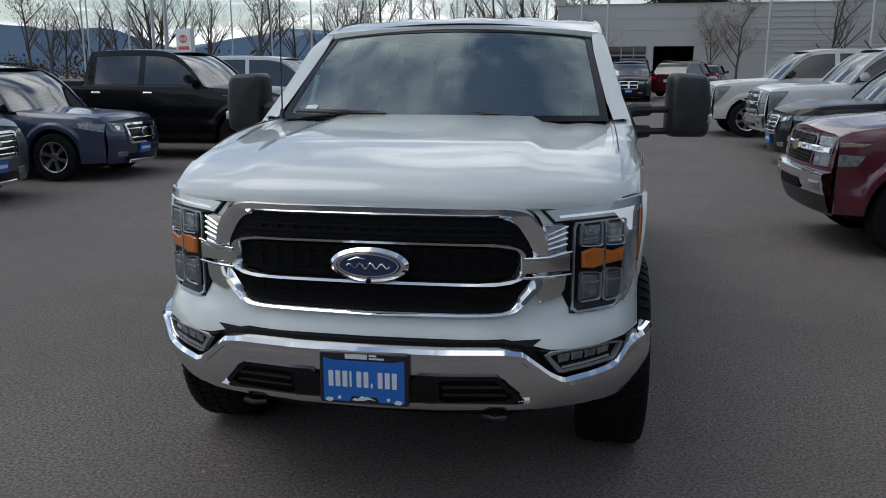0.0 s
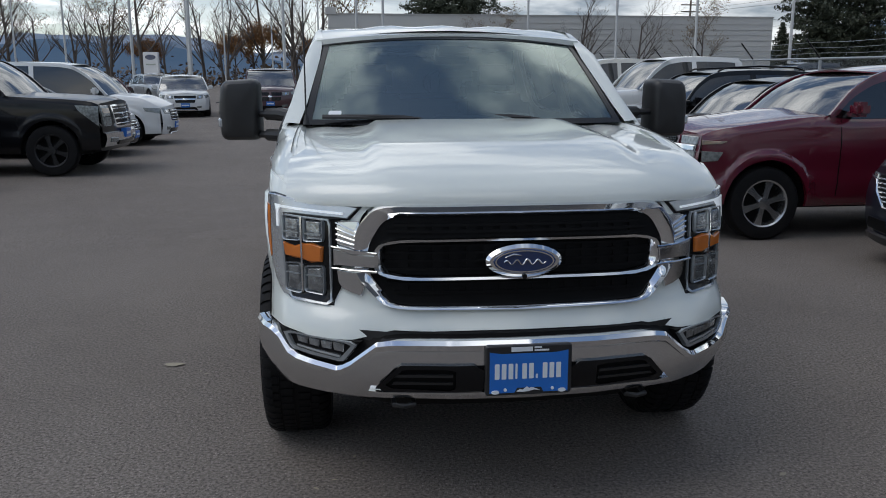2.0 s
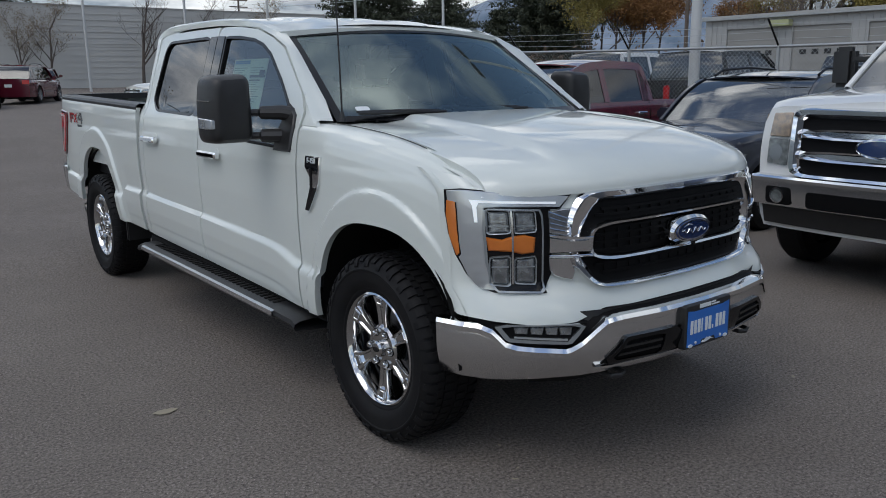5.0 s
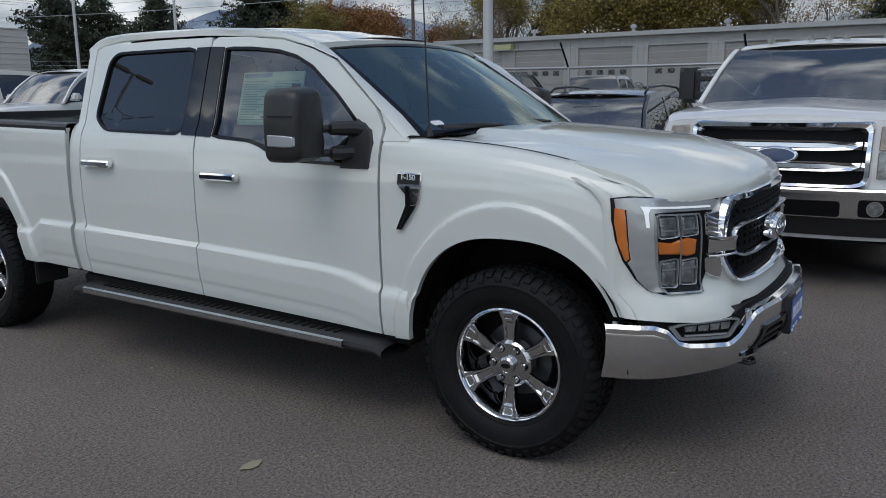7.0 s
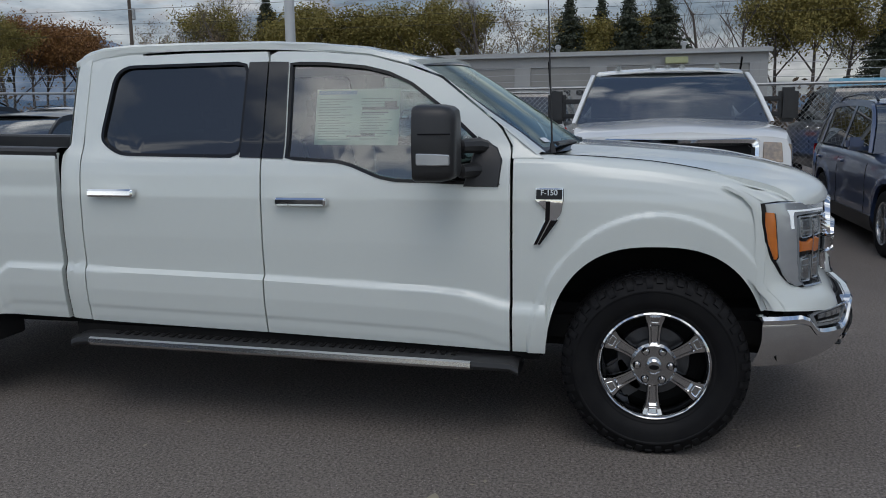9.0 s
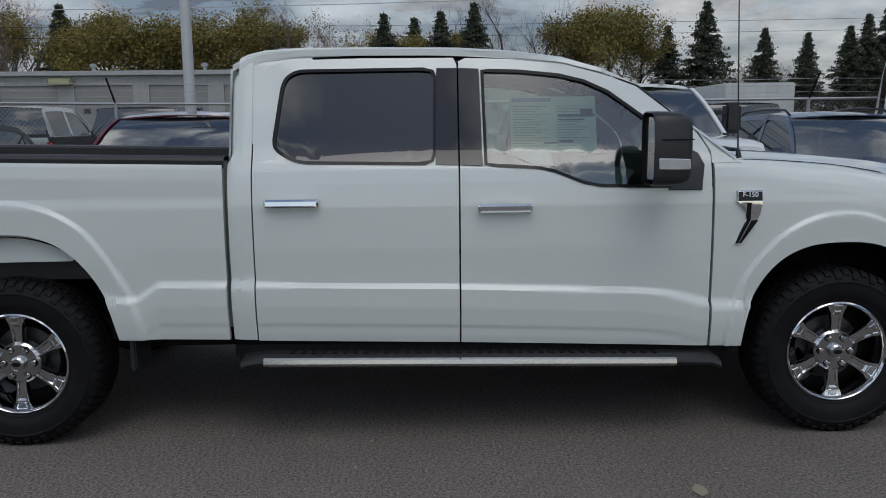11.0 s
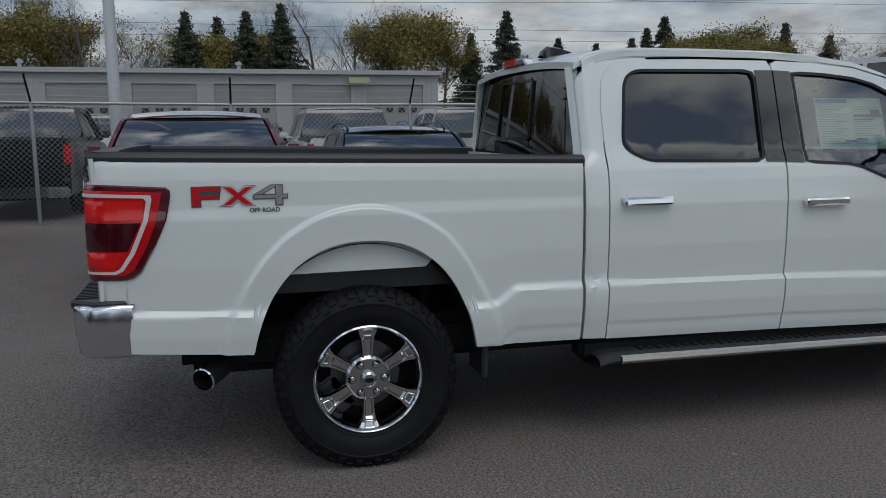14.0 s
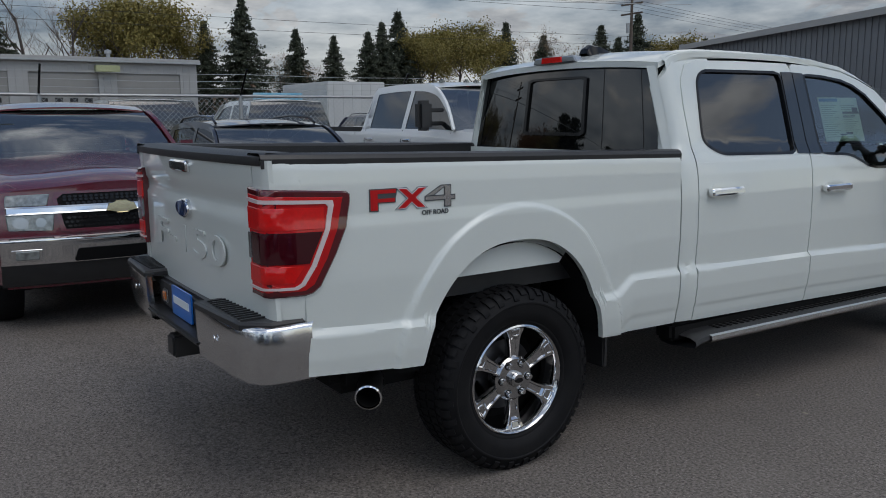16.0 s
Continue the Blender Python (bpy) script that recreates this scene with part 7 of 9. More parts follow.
def wing_face(car, front, across, hx, y0, nz, lz):
    """A winged shield of thin bars with slim lamps beside it."""
    w = across(nz) * 0.98
    sh = [(-0.46, nz - 0.035), (0.46, nz - 0.035), (0.40, nz - 0.16), (0.24, nz - 0.29), (-0.24, nz - 0.29), (-0.40, nz - 0.16)]
    gr = part("grille", slab(rounded(sh, 0.04), front, -0.01, 0.010, step=0.06), DEEP, car, "black shield grille")
    for k in range(6):
        z = nz - 0.065 - k * 0.036
        x = float(np.interp(nz - z, [0.035, 0.16, 0.29], [0.45, 0.39, 0.23]))
        part("grille_bar", slab([(-x, z - 0.006), (x, z - 0.006), (x, z + 0.006), (-x, z + 0.006)], front, 0.006, 0.022, step=0.08, bevel=0.003), LAMP_GREY, gr)
    for s in (-1, 1):
        part("grille_wing", tube([front(s * x, z, 0.018) for x, z in ((0.0, nz - 0.297), (0.23, nz - 0.295), (0.39, nz - 0.175), (0.455, nz - 0.085), (0.56, nz - 0.07), (0.66, nz - 0.055))], [0.012, 0.012, 0.012, 0.011, 0.008, 0.004], 8), CHROME, gr, "chrome wing below the grille")
    em = part("nose_emblem", frame_slab(ell(0.07, 0.058, 28, 0, nz - 0.13), ell(0.052, 0.042, 28, 0, nz - 0.13), front, 0.01, 0.035, n=40, crown=True), CHROME, gr)
    part("emblem_wing", tube([front(x, z, 0.03) for x, z in ((-0.052, nz - 0.118), (-0.02, nz - 0.128), (0.0, nz - 0.145), (0.02, nz - 0.128), (0.052, nz - 0.118))], 0.006, 6), CHROME, em)
    hl = quads(car, "headlight", [(0.47, nz - 0.10), (w * 0.9, nz - 0.085), (w, nz - 0.03), (0.50, nz - 0.035)], front, -0.01, 0.014, HEAD_LENS, "slim clear headlight", round_by=0.008)
    flank_lens(car, hx, y0, nz - 0.085, nz - 0.03, 0.30, HEAD_LENS, hl)
    part("lower_intake", slab(rounded([(-0.62, lz + 0.10), (0.62, lz + 0.10), (0.55, lz + 0.20), (-0.55, lz + 0.20)], 0.03), front, -0.01, 0.012, step=0.08), DEEP, car)
    part("lower_lip", bumper_sheet(front, w * 0.97, ((lz - 0.02, 0.0), (lz, 0.035), (lz + 0.06, 0.04), (lz + 0.075, 0.01))), BLACK, car)
    at = lambda u, v, d: front(0, v, d) + Vector((u, 0, 0))
    pz = nz - 0.375
    pp = part("dealer_plate", slab([(-0.15, pz - 0.075), (0.15, pz - 0.075), (0.15, pz + 0.075), (-0.15, pz + 0.075)], at, 0.0, 0.03, bevel=0.004), BLUE_PLATE, car, "blue dealer plate")
    part("plate_bar", slab([(-0.125, pz - 0.005), (0.125, pz - 0.005), (0.125, pz + 0.04), (-0.125, pz + 0.04)], at, 0.025, 0.033), LETTER, pp)
    part("plate_bar", slab([(-0.07, pz - 0.065), (0.07, pz - 0.065), (0.07, pz - 0.045), (-0.07, pz - 0.045)], at, 0.025, 0.033), LETTER, pp)


def spot(x, y, facing, z=None):
    """A parking place: facing -x, +x, -y or any turn in degrees."""
    turn = {"-x": -90, "+x": 90, "-y": 0, "+y": 180}.get(facing, facing)
    return pose(x, y, rise(y) if z is None else z, 0, 0, turn)


P_RED = paint("dark_red_paint", (0.092, 0.006, 0.017), rough=0.24, dust=0.02)
P_NIGHT = paint("midnight_blue_paint", (0.004, 0.006, 0.016), dust=0.01)
P_NAVY = paint("navy_paint", (0.012, 0.022, 0.06))
P_BLACK = material("black_car_paint", (0.004, 0.004, 0.005), 0.3, coat=0.5, spec=0.15, vary=0.3, scale=2, second=(0.008, 0.008, 0.009))
P_BLUE = paint("slate_blue_paint", (0.03, 0.05, 0.11))
P_WHITE = paint("white_car_paint", (0.68, 0.69, 0.68))
P_CREAM = paint("cream_paint", (0.56, 0.55, 0.50))
P_SILVER = paint("silver_paint", (0.36, 0.37, 0.38), metal=0.6)
P_ICE = paint("pale_blue_paint", (0.22, 0.33, 0.45), metal=0.4)
P_MAROON = paint("maroon_paint", (0.05, 0.012, 0.018))
P_BRIGHT = paint("bright_blue_paint", (0.02, 0.14, 0.42))
P_GREY = paint("grey_paint", (0.055, 0.058, 0.062), metal=0.3)
PICKUP = dict(L=5.9, W=2.0, H=1.95, overhang=0.95, base=3.7, hood=1.28, nose_z=1.14, belt=1.33, cowl=0.62, roof0=1.30, roof1=2.86, tail=2.95, bed=(2.98, 1.36), wheel_r=0.41, lamp="tall", grille="tall", chrome=True, bull=CHROME_DULL)

# the row beyond the truck, facing it
GOLD = material("gold_emblem", (0.62, 0.52, 0.30), 0.2, 0.9, vary=0.2, scale=30)
red_pickup = vehicle("pickup_truck", "dark red mid-size crew-cab pickup with chrome bumper", "pickup truck", spot(3.54, 4.83, "-x"), P_RED,
                     L=5.26, W=1.76, H=1.70, overhang=0.86, base=3.2, hood=1.225, nose_z=1.045, belt=1.21, cowl=0.62, roof0=1.22, roof1=2.40, tail=2.45, bed=(2.52, 1.16), wheel_r=0.37,
                     chrome=True, arch_lip=0.04, face=midsize_face)
for wx, tip in ((-0.30, -0.36), (0.32, 0.42)):
    arm = tube([(wx, 0.58, 1.255), (wx + (tip - wx) * 0.3, 0.72, 1.38), (tip, 0.98, 1.57)], [0.014, 0.012, 0.007], 6)
    part("wiper", arm, TRIM, red_pickup, "black wiper tilted up")
vehicle("crossover", "small midnight blue crossover with a blue dealer plate", "car", spot(4.72, 2.38, "-x"), P_NIGHT,
        L=4.28, W=1.77, H=1.53, overhang=0.85, base=2.57, hood=1.0, nose_z=0.82, belt=0.99, cowl=0.55, roof0=1.15, roof1=2.75, tail=3.28, wheel_r=0.34, chrome=True, rails=True, cladding=BLACK, face=wing_face)
hd = vehicle("pickup_truck", "large white heavy-duty pickup with broad chrome grille", "pickup truck", spot(3.78, -0.35, "-x"), P_WHITE,
             **{**PICKUP, "L": 6.25, "H": 2.0, "W": 2.03, "nose_z": 1.285, "hood": 1.405, "belt": 1.43, "bed": (2.98, 1.43), "mirror_mat": BLACK, "wheel_r": 0.42, "tow": True, "face": heavy_face})
for x in (-0.55, -0.16, 0.0, 0.16, 0.55):
    part("roof_marker", box(x - 0.035, x + 0.035, 1.52, 1.60, 2.0, 2.065, 0.02), HEAD_LENS, hd, "small clear cab roof marker")
vehicle("crossover", "dark blue crossover with black roof rails", "car", spot(4.6, -3.45, "-x"), P_BLUE,
        L=4.6, W=1.84, H=1.64, hood=1.04, nose_z=0.84, belt=1.06, roof1=3.05, tail=3.55, rails=True, cladding=BLACK, grille="mesh")
vehicle("sedan", "black hatchback with raised roofline", "car", spot(4.6, 8.78, "-x"), P_BLACK, L=4.5, W=1.82, H=1.56, hood=0.98, nose_z=0.80, belt=1.0, roof1=2.8, tail=3.5, lamp="slim")
vehicle("crossover", "black crossover with slim roof rails", "car", spot(4.7, 11.15, "-x"), P_BLACK, L=4.65, W=1.85, H=1.68, hood=1.05, nose_z=0.86, belt=1.06, roof1=3.05, tail=3.6, rails=True, grille="bars", chrome=True, lamp="slim")
vehicle("pickup_truck", "white crew-cab pickup with chrome wheels", "pickup truck", spot(4.9, 13.9, "-x"), P_WHITE, **{**PICKUP, "plate": False})
vehicle("pickup_truck", "cream crew-cab pickup behind another pickup", "pickup truck", spot(4.4, 17.2, "-x"), P_CREAM, **{**PICKUP, "plate": False, "mirror_mat": BLACK})

# the opposite row
vehicle("crossover", "dark grey three-row crossover with broad barred grille", "car", spot(-7.3, 5.4, "+x"), P_GREY, L=5.0, W=1.95, H=1.72, overhang=0.95, base=2.93, hood=1.08, nose_z=0.9, belt=1.08, roof1=3.2, tail=3.85, grille="bars", chrome=True, lamp="slim", rails=True, cladding=BLACK)
vehicle("station_wagon", "navy blue raised station wagon with roof rails", "car", spot(-6.95, 8.25, "+x"), P_NAVY, L=4.85, W=1.86, H=1.66, overhang=0.92, base=2.75, hood=1.0, nose_z=0.84, belt=1.02, roof1=3.1, tail=3.75, grille="mesh", chrome=True, rails=True, cladding=BLACK)
vehicle("pickup_truck", "black crew-cab pickup with black wheels", "pickup truck", spot(-5.3, 11.2, "+x"), P_BLACK, **{**PICKUP, "rim": RIM_BLACK, "H": 1.92, "bull": CHROME_DULL, "grille": "bars"})
vehicle("sedan", "white compact sedan beside a van", "car", spot(-5.75, 14.0, "+x"), P_WHITE, L=4.4, W=1.78, H=1.45, hood=0.92, nose_z=0.74, belt=0.96, roof1=2.5, tail=3.2, deck=1.02, lamp="slim")
vehicle("van", "white compact passenger van with black bumper", "van", spot(-5.5, 16.6, "+x"), P_WHITE, L=4.8, W=1.83, H=1.84, overhang=0.93, base=3.0, hood=1.12, nose_z=0.84, belt=1.14, cowl=0.35, roof0=1.15, roof1=3.6, tail=3.84, cladding=BLACK, boxy=0.6, lamp="wide")
vehicle("sedan", "dark blue hatchback in a row of parked cars", "car", spot(-6.6, 20.0, "+x"), P_BLUE, L=4.4, W=1.8, H=1.5, roof1=2.7, tail=3.4, hood=0.96, nose_z=0.78, belt=0.98)
vehicle("sedan", "maroon sedan in a row of parked cars", "car", spot(-8.2, 25.0, 40), P_MAROON, L=4.6, W=1.82, H=1.5, roof1=2.6, tail=3.3, deck=1.05, hood=0.95, nose_z=0.78, belt=0.98)
vehicle("crossover", "white hatchback wagon with dealer plate", "car", spot(-6.4, 27.8, 12), P_WHITE, L=4.55, W=1.8, H=1.50, roof1=2.9, tail=3.45, hood=0.96, nose_z=0.8, belt=0.99, rails=True, cladding=BLACK, grille="wide")
vehicle("minivan", "maroon minivan with dealer plate", "van", spot(-3.3, 28.2, 4), P_MAROON, L=5.1, W=1.98, H=1.74, overhang=0.98, base=3.08, hood=1.08, nose_z=0.9, belt=1.06, cowl=0.42, roof0=1.2, roof1=3.7, tail=4.0, grille="cross", lamp="wide", boxy=0.5)
vehicle("minivan", "pale blue minivan with dealer plate", "van", spot(-0.75, 31.5, 0), P_ICE, L=5.1, W=1.98, H=1.74, overhang=0.98, base=3.08, hood=1.08, nose_z=0.9, belt=1.06, cowl=0.42, roof0=1.2, roof1=3.7, tail=4.0, grille="bars", chrome=True, boxy=0.5)
vehicle("crossover", "black crossover with crosshair grille", "car", spot(2.6, 33.5, -3), P_BLACK, L=4.9, W=1.86, H=1.7, roof1=3.3, tail=3.85, hood=1.06, nose_z=0.88, belt=1.06, grille="cross", chrome=True, rails=True)

# cars further off, in front of the long building
far = [("sedan", P_WHITE, 0.8, 41, 180, 1.46), ("crossover", P_MAROON, -4.4, 44, 180, 1.66), ("crossover", P_BLACK, 3.5, 46, 175, 1.8), ("sedan", P_RED, 7.6, 45, 165, 1.48), ("crossover", P_RED, 6.4, 40, 150, 1.62),
       ("sedan", P_SILVER, -9.5, 40, 30, 1.48), ("crossover", P_GREY, -12.5, 37, 40, 1.66), ("sedan", P_BLUE, -14, 31, 60, 1.48), ("crossover", P_SILVER, -16, 43, 20, 1.7), ("crossover", P_WHITE, -20, 40, 50, 1.68), ("sedan", P_BLACK, -12, 22, 90, 1.46)]
for nm, pm, x, y, tn, h in far:
    kind = {P_WHITE: "white", P_MAROON: "maroon", P_BLACK: "black", P_RED: "red", P_SILVER: "silver", P_GREY: "dark grey", P_BLUE: "dark blue"}[pm]
    extra = dict(roof1=2.6, tail=3.3, deck=1.04) if nm == "sedan" else dict(roof1=3.0, tail=3.6, rails=True)
    vehicle(nm, f"{kind} {nm} parked far across the lot", "car", spot(x, y, tn), pm, L=4.6, H=h, hood=0.98, nose_z=0.8, belt=1.0, plate=False, **extra)

# cars behind the wire fence
back = [("pickup_truck", P_BLACK, 15.4, 8.1, 91, "black pickup with tailgate close to the wire fence"), ("pickup_truck", P_WHITE, 15.3, 2.1, 90, "white pickup with a dark rear window and tailgate to the fence"), ("pickup_truck", P_WHITE, 15.35, -0.65, 90, "white pickup with tailgate to the fence"),
        ("crossover", P_BRIGHT, 23.0, -1.6, 90, "bright blue crossover behind a wire fence"), ("crossover", P_RED, 16.5, 13.4, "-x", "red crossover behind a wire fence"), ("pickup_truck", P_WHITE, 15.6, 10.9, 90, "white pickup parked beside a black one at the fence"),
        ("pickup_truck", P_BLACK, 15.2, -4.6, "+x", "black pickup with tailgate to the fence"), ("crossover", P_SILVER, 15.0, 16.2, "-x", "silver crossover behind a wire fence"), ("pickup_truck", P_WHITE, 23.5, 8.6, 95, "white pickup standing well behind the fence"),
        ("crossover", P_WHITE, 13.2, 22.0, "-x", "white crossover behind a wire fence"), ("crossover", P_BRIGHT, 14.0, 19.2, "-x", "blue crossover behind a wire fence"), ("crossover", P_MAROON, 27, 3, 80, "maroon crossover near the garages"),
        ("crossover", P_GREY, 26, 9, 100, "grey crossover near the garages"), ("pickup_truck", P_SILVER, 25, 15, 85, "silver pickup near the garages"), ("crossover", P_NAVY, 24, -8, 90, "navy crossover behind a wire fence"), ("pickup_truck", P_GREY, 15.5, 27, "-x", "grey pickup behind a wire fence")]
for nm, pm, x, y, tn, lb in back:
    if nm == "pickup_truck":
        vehicle(nm, lb, "pickup truck", spot(x, y, tn), pm, **{**PICKUP, "plate": False}, group="cars behind the fence")
    else:
        vehicle(nm, lb, "car", spot(x, y, tn), pm, L=4.6, H=1.68, hood=1.02, nose_z=0.84, belt=1.04, roof1=3.05, tail=3.6, rails=True, plate=False, group="cars behind the fence")
vehicle("van", "tall white cargo van in the row of parked cars", "van", spot(4.6, -6.7, "-x"), P_WHITE, L=5.9, W=2.05, H=2.6, overhang=1.0, base=3.6, hood=1.2, nose_z=0.95, belt=1.35, cowl=0.3, roof0=1.1, roof1=4.6, tail=4.85, wheel_r=0.36, boxy=0.8, plate=False)


# ---- buildings ----
CONCRETE = material("grey_render_wall", (0.50, 0.50, 0.485), 0.85, vary=0.35, scale=0.5, second=(0.43, 0.43, 0.42), fine=0.15, fine_scale=20, bump=0.2, bump_scale=30)
SIDING = material("pale_metal_siding", (0.36, 0.36, 0.35), 0.5, 0.1, vary=0.3, scale=0.7, second=(0.29, 0.29, 0.285))
DOOR_GREY = material("roller_door", (0.27, 0.265, 0.25), 0.55, vary=0.35, scale=1.0, second=(0.21, 0.205, 0.19))
DARK_INSIDE = material("dark_interior", (0.02, 0.021, 0.022), 0.8, vary=0.4, scale=1.0)
STEEL = material("galvanised_steel", (0.42, 0.43, 0.43), 0.42, 0.7, vary=0.35, scale=6, second=(0.3, 0.3, 0.3))
POLE = material("pole_paint", (0.52, 0.53, 0.53), 0.5, 0.2, vary=0.2, scale=2, second=(0.42, 0.43, 0.43))
BLOCK = material("cast_concrete", (0.36, 0.34, 0.30), 0.9, vary=0.4, scale=4, bump=0.4, bump_scale=60)

# the long dealership building: wall with three openings
bz, bt, by = rise(61), 6.75, 61.0
showroom = empty("showroom_building", Matrix(), "long flat-roofed grey dealership building", "building")
opens = [(-0.58, 1.13, 4.35), (2.38, 5.19, 3.75), (5.70, 8.65, 3.76)]
edges = [-1.5] + [v for o in opens for v in o[:2]] + [34.4]
for k in range(0, len(edges), 2):
    part("wall_bay", box(edges[k], edges[k + 1], by, by + 0.35, bz - 0.3, bt), CONCRETE, showroom)
for x0, x1, z in opens:
    part("lintel", box(x0, x1, by, by + 0.35, z, bt), CONCRETE, showroom)
part("side_wall", box(-1.5, -1.15, by + 0.35, by + 30, bz - 0.3, bt), CONCRETE, showroom)
part("side_wall", box(34.05, 34.4, by + 0.35, by + 30, bz - 0.3, bt), CONCRETE, showroom)
part("back_wall", box(-1.5, 34.4, by + 30, by + 30.35, bz - 0.3, bt), CONCRETE, showroom)
part("roof", box(-1.5, 34.4, by + 0.35, by + 30, bt - 0.5, bt - 0.3), CONCRETE, showroom)
part("inner_room", box(-1.1, 12, by + 9, by + 9.2, bz - 0.3, bt - 0.5), DARK_INSIDE, showroom)
part("inner_floor", box(-1.1, 34, by + 0.4, by + 29, bz - 0.3, bz + 0.02), DARK_INSIDE, showroom)
part("parapet_corner", box(-1.7, -0.9, by - 0.1, by + 0.6, bt, bt + 0.55), CONCRETE, showroom)
part("coping", box(-1.55, 34.45, by - 0.05, by + 0.4, bt, bt + 0.10), SIDING, showroom)
part("roof_unit", box(5.2, 6.9, by + 2, by + 4, bt - 0.3, bt + 0.28), DARK_INSIDE, showroom)
for zz in (3.9, 4.9, 5.75):
    for x0, x1 in ((-1.5, -0.6), (1.15, 34.4)):
        if zz > 4.4 or x0 > 0:
            part("wall_joint", box(x0 if zz > 4.4 else 8.7, x1, by - 0.012, by, zz, zz + 0.03), SIDING, showroom)
for k in range(12):
    part("siding_ridge", box(12.6, 34.4, by - 0.03, by, 1.6 + k * 0.42, 1.64 + k * 0.42), CONCRETE, showroom)
gd = part("glazed_door", box(2.38, 5.19, by + 0.15, by + 0.2, bz, 3.75), SIDING, showroom, "glazed sectional door")
for i in range(3):
    for j in range(4):
        x, z = 2.47 + i * 0.92, bz + 0.15 + j * 0.68
        part("pane", box(x, x + 0.82, by + 0.135, by + 0.15, z, z + 0.55), CAR_GLASS, gd)
part("wall_alarm", box(-1.2, -0.95, by - 0.08, by, 4.3, 4.55, 0.02), P_RED, showroom)

# low garages with roller doors
garages = empty("garage_block", Matrix(), "low grey metal-clad block of roller-door garages", "building")
gx = 39.0
gy0, gy1, gtop, gdoor = -6.95, 25.8, 4.46, 3.88
starts = [-6.1 + 3.92 * k for k in range(8)]
cuts = [gy0] + [v for a in starts for v in (a, a + 3.08)] + [gy1]
for k in range(0, len(cuts), 2):
    part("wall_pier", box(gx, gx + 0.3, cuts[k], cuts[k + 1], -0.2, gtop), SIDING, garages)
for a in starts:
    part("lintel", box(gx, gx + 0.3, a, a + 3.08, gdoor, gtop), SIDING, garages)
part("end_wall", box(gx + 0.3, gx + 12, gy0, gy0 + 0.3, -0.2, gtop), SIDING, garages)
part("end_wall", box(gx + 0.3, gx + 12, gy1 - 0.3, gy1, -0.2, gtop), SIDING, garages)
part("back_wall", box(gx + 12, gx + 12.3, gy0, gy1, -0.2, gtop), SIDING, garages)
part("roof", box(gx - 0.25, gx + 12.4, gy0 - 0.15, gy1 + 0.15, gtop, gtop + 0.16, 0.03), SIDING, garages)
part("gutter", box(gx - 0.32, gx - 0.22, gy0 - 0.15, gy1 + 0.15, gtop - 0.08, gtop + 0.02, 0.02), STEEL, garages)
ribs = bmesh.new()
for k in range(int((gy1 - gy0) / 0.32)):
    y = gy0 + k * 0.32
    if any(a - 0.05 < y < a + 3.1 for a in starts):
        box(gx - 0.025, gx, y, y + 0.06, gdoor + 0.02, gtop, bm=ribs)
    else:
        box(gx - 0.025, gx, y, y + 0.06, -0.1, gtop, bm=ribs)
tagged(part("cladding_ribs", ribs, SIDING, garages), kind="stuff")
for a in starts:
    d = part("roller_door", box(gx + 0.10, gx + 0.16, a, a + 3.08, -0.1, gdoor), DOOR_GREY, garages, "closed grey sectional door")
    for j in range(6):
        part("door_section", box(gx + 0.085, gx + 0.10, a + 0.02, a + 3.06, 0.02 + j * 0.64, 0.62 + j * 0.64), DOOR_GREY, d)
    for j in range(4):
        part("door_window", box(gx + 0.07, gx + 0.086, a + 0.33 + j * 0.66, a + 0.33 + j * 0.66 + 0.36, 2.42, 2.68), DARK_INSIDE, d)
for y in (-3.0, 3.5, 9.0, 14.0, 20.0):
    part("roof_vent", lathe([(0.10, 4.56), (0.10, 4.91), (0.17, 4.92), (0.17, 5.06), (0.0, 5.14)], 14, axis="z", at=(gx + 1.5, y, 0)), STEEL, garages)
for y in (-3.1, 20.5):
    part("lamp_box", box(gx - 0.5, gx - 0.02, y, y + 1.1, 3.9, 4.22, 0.03), material("pale_green_lamp", (0.38, 0.40, 0.22), 0.5, vary=0.2), garages)

# grey hall past the far corner of the lot
hall = empty("metal_hall", pose(25.2, -28.3, 0, 0, 0, 157.2), "grey corrugated metal hall with a shallow roof", "building")
HALL = material("blue_grey_siding", (0.17, 0.18, 0.195), 0.55, 0.2, vary=0.3, scale=0.6, second=(0.13, 0.14, 0.15))
part("front_wall", box(0, 34, 0, 0.3, -0.3, 5.1), HALL, hall)
part("end_wall", box(0, 0.3, 0.3, 20, -0.3, 5.1), HALL, hall)
hb = bmesh.new()
fill_grid(hb, [[Vector((x, y, z)) for y, z in ((-0.3, 5.05), (10, 6.0), (20.3, 5.05))] for x in (-0.3, 34)])
part("hall_roof", hb, HALL, hall)
part("eave_trim", box(-0.3, 34, -0.34, -0.28, 4.95, 5.2), SIDING, hall)
rb_ = bmesh.new()
for k in range(100):
    box(k * 0.34, k * 0.34 + 0.07, -0.03, 0.0, 0, 5.0, bm=rb_)
tagged(part("hall_ribs", rb_, HALL, hall), kind="stuff")

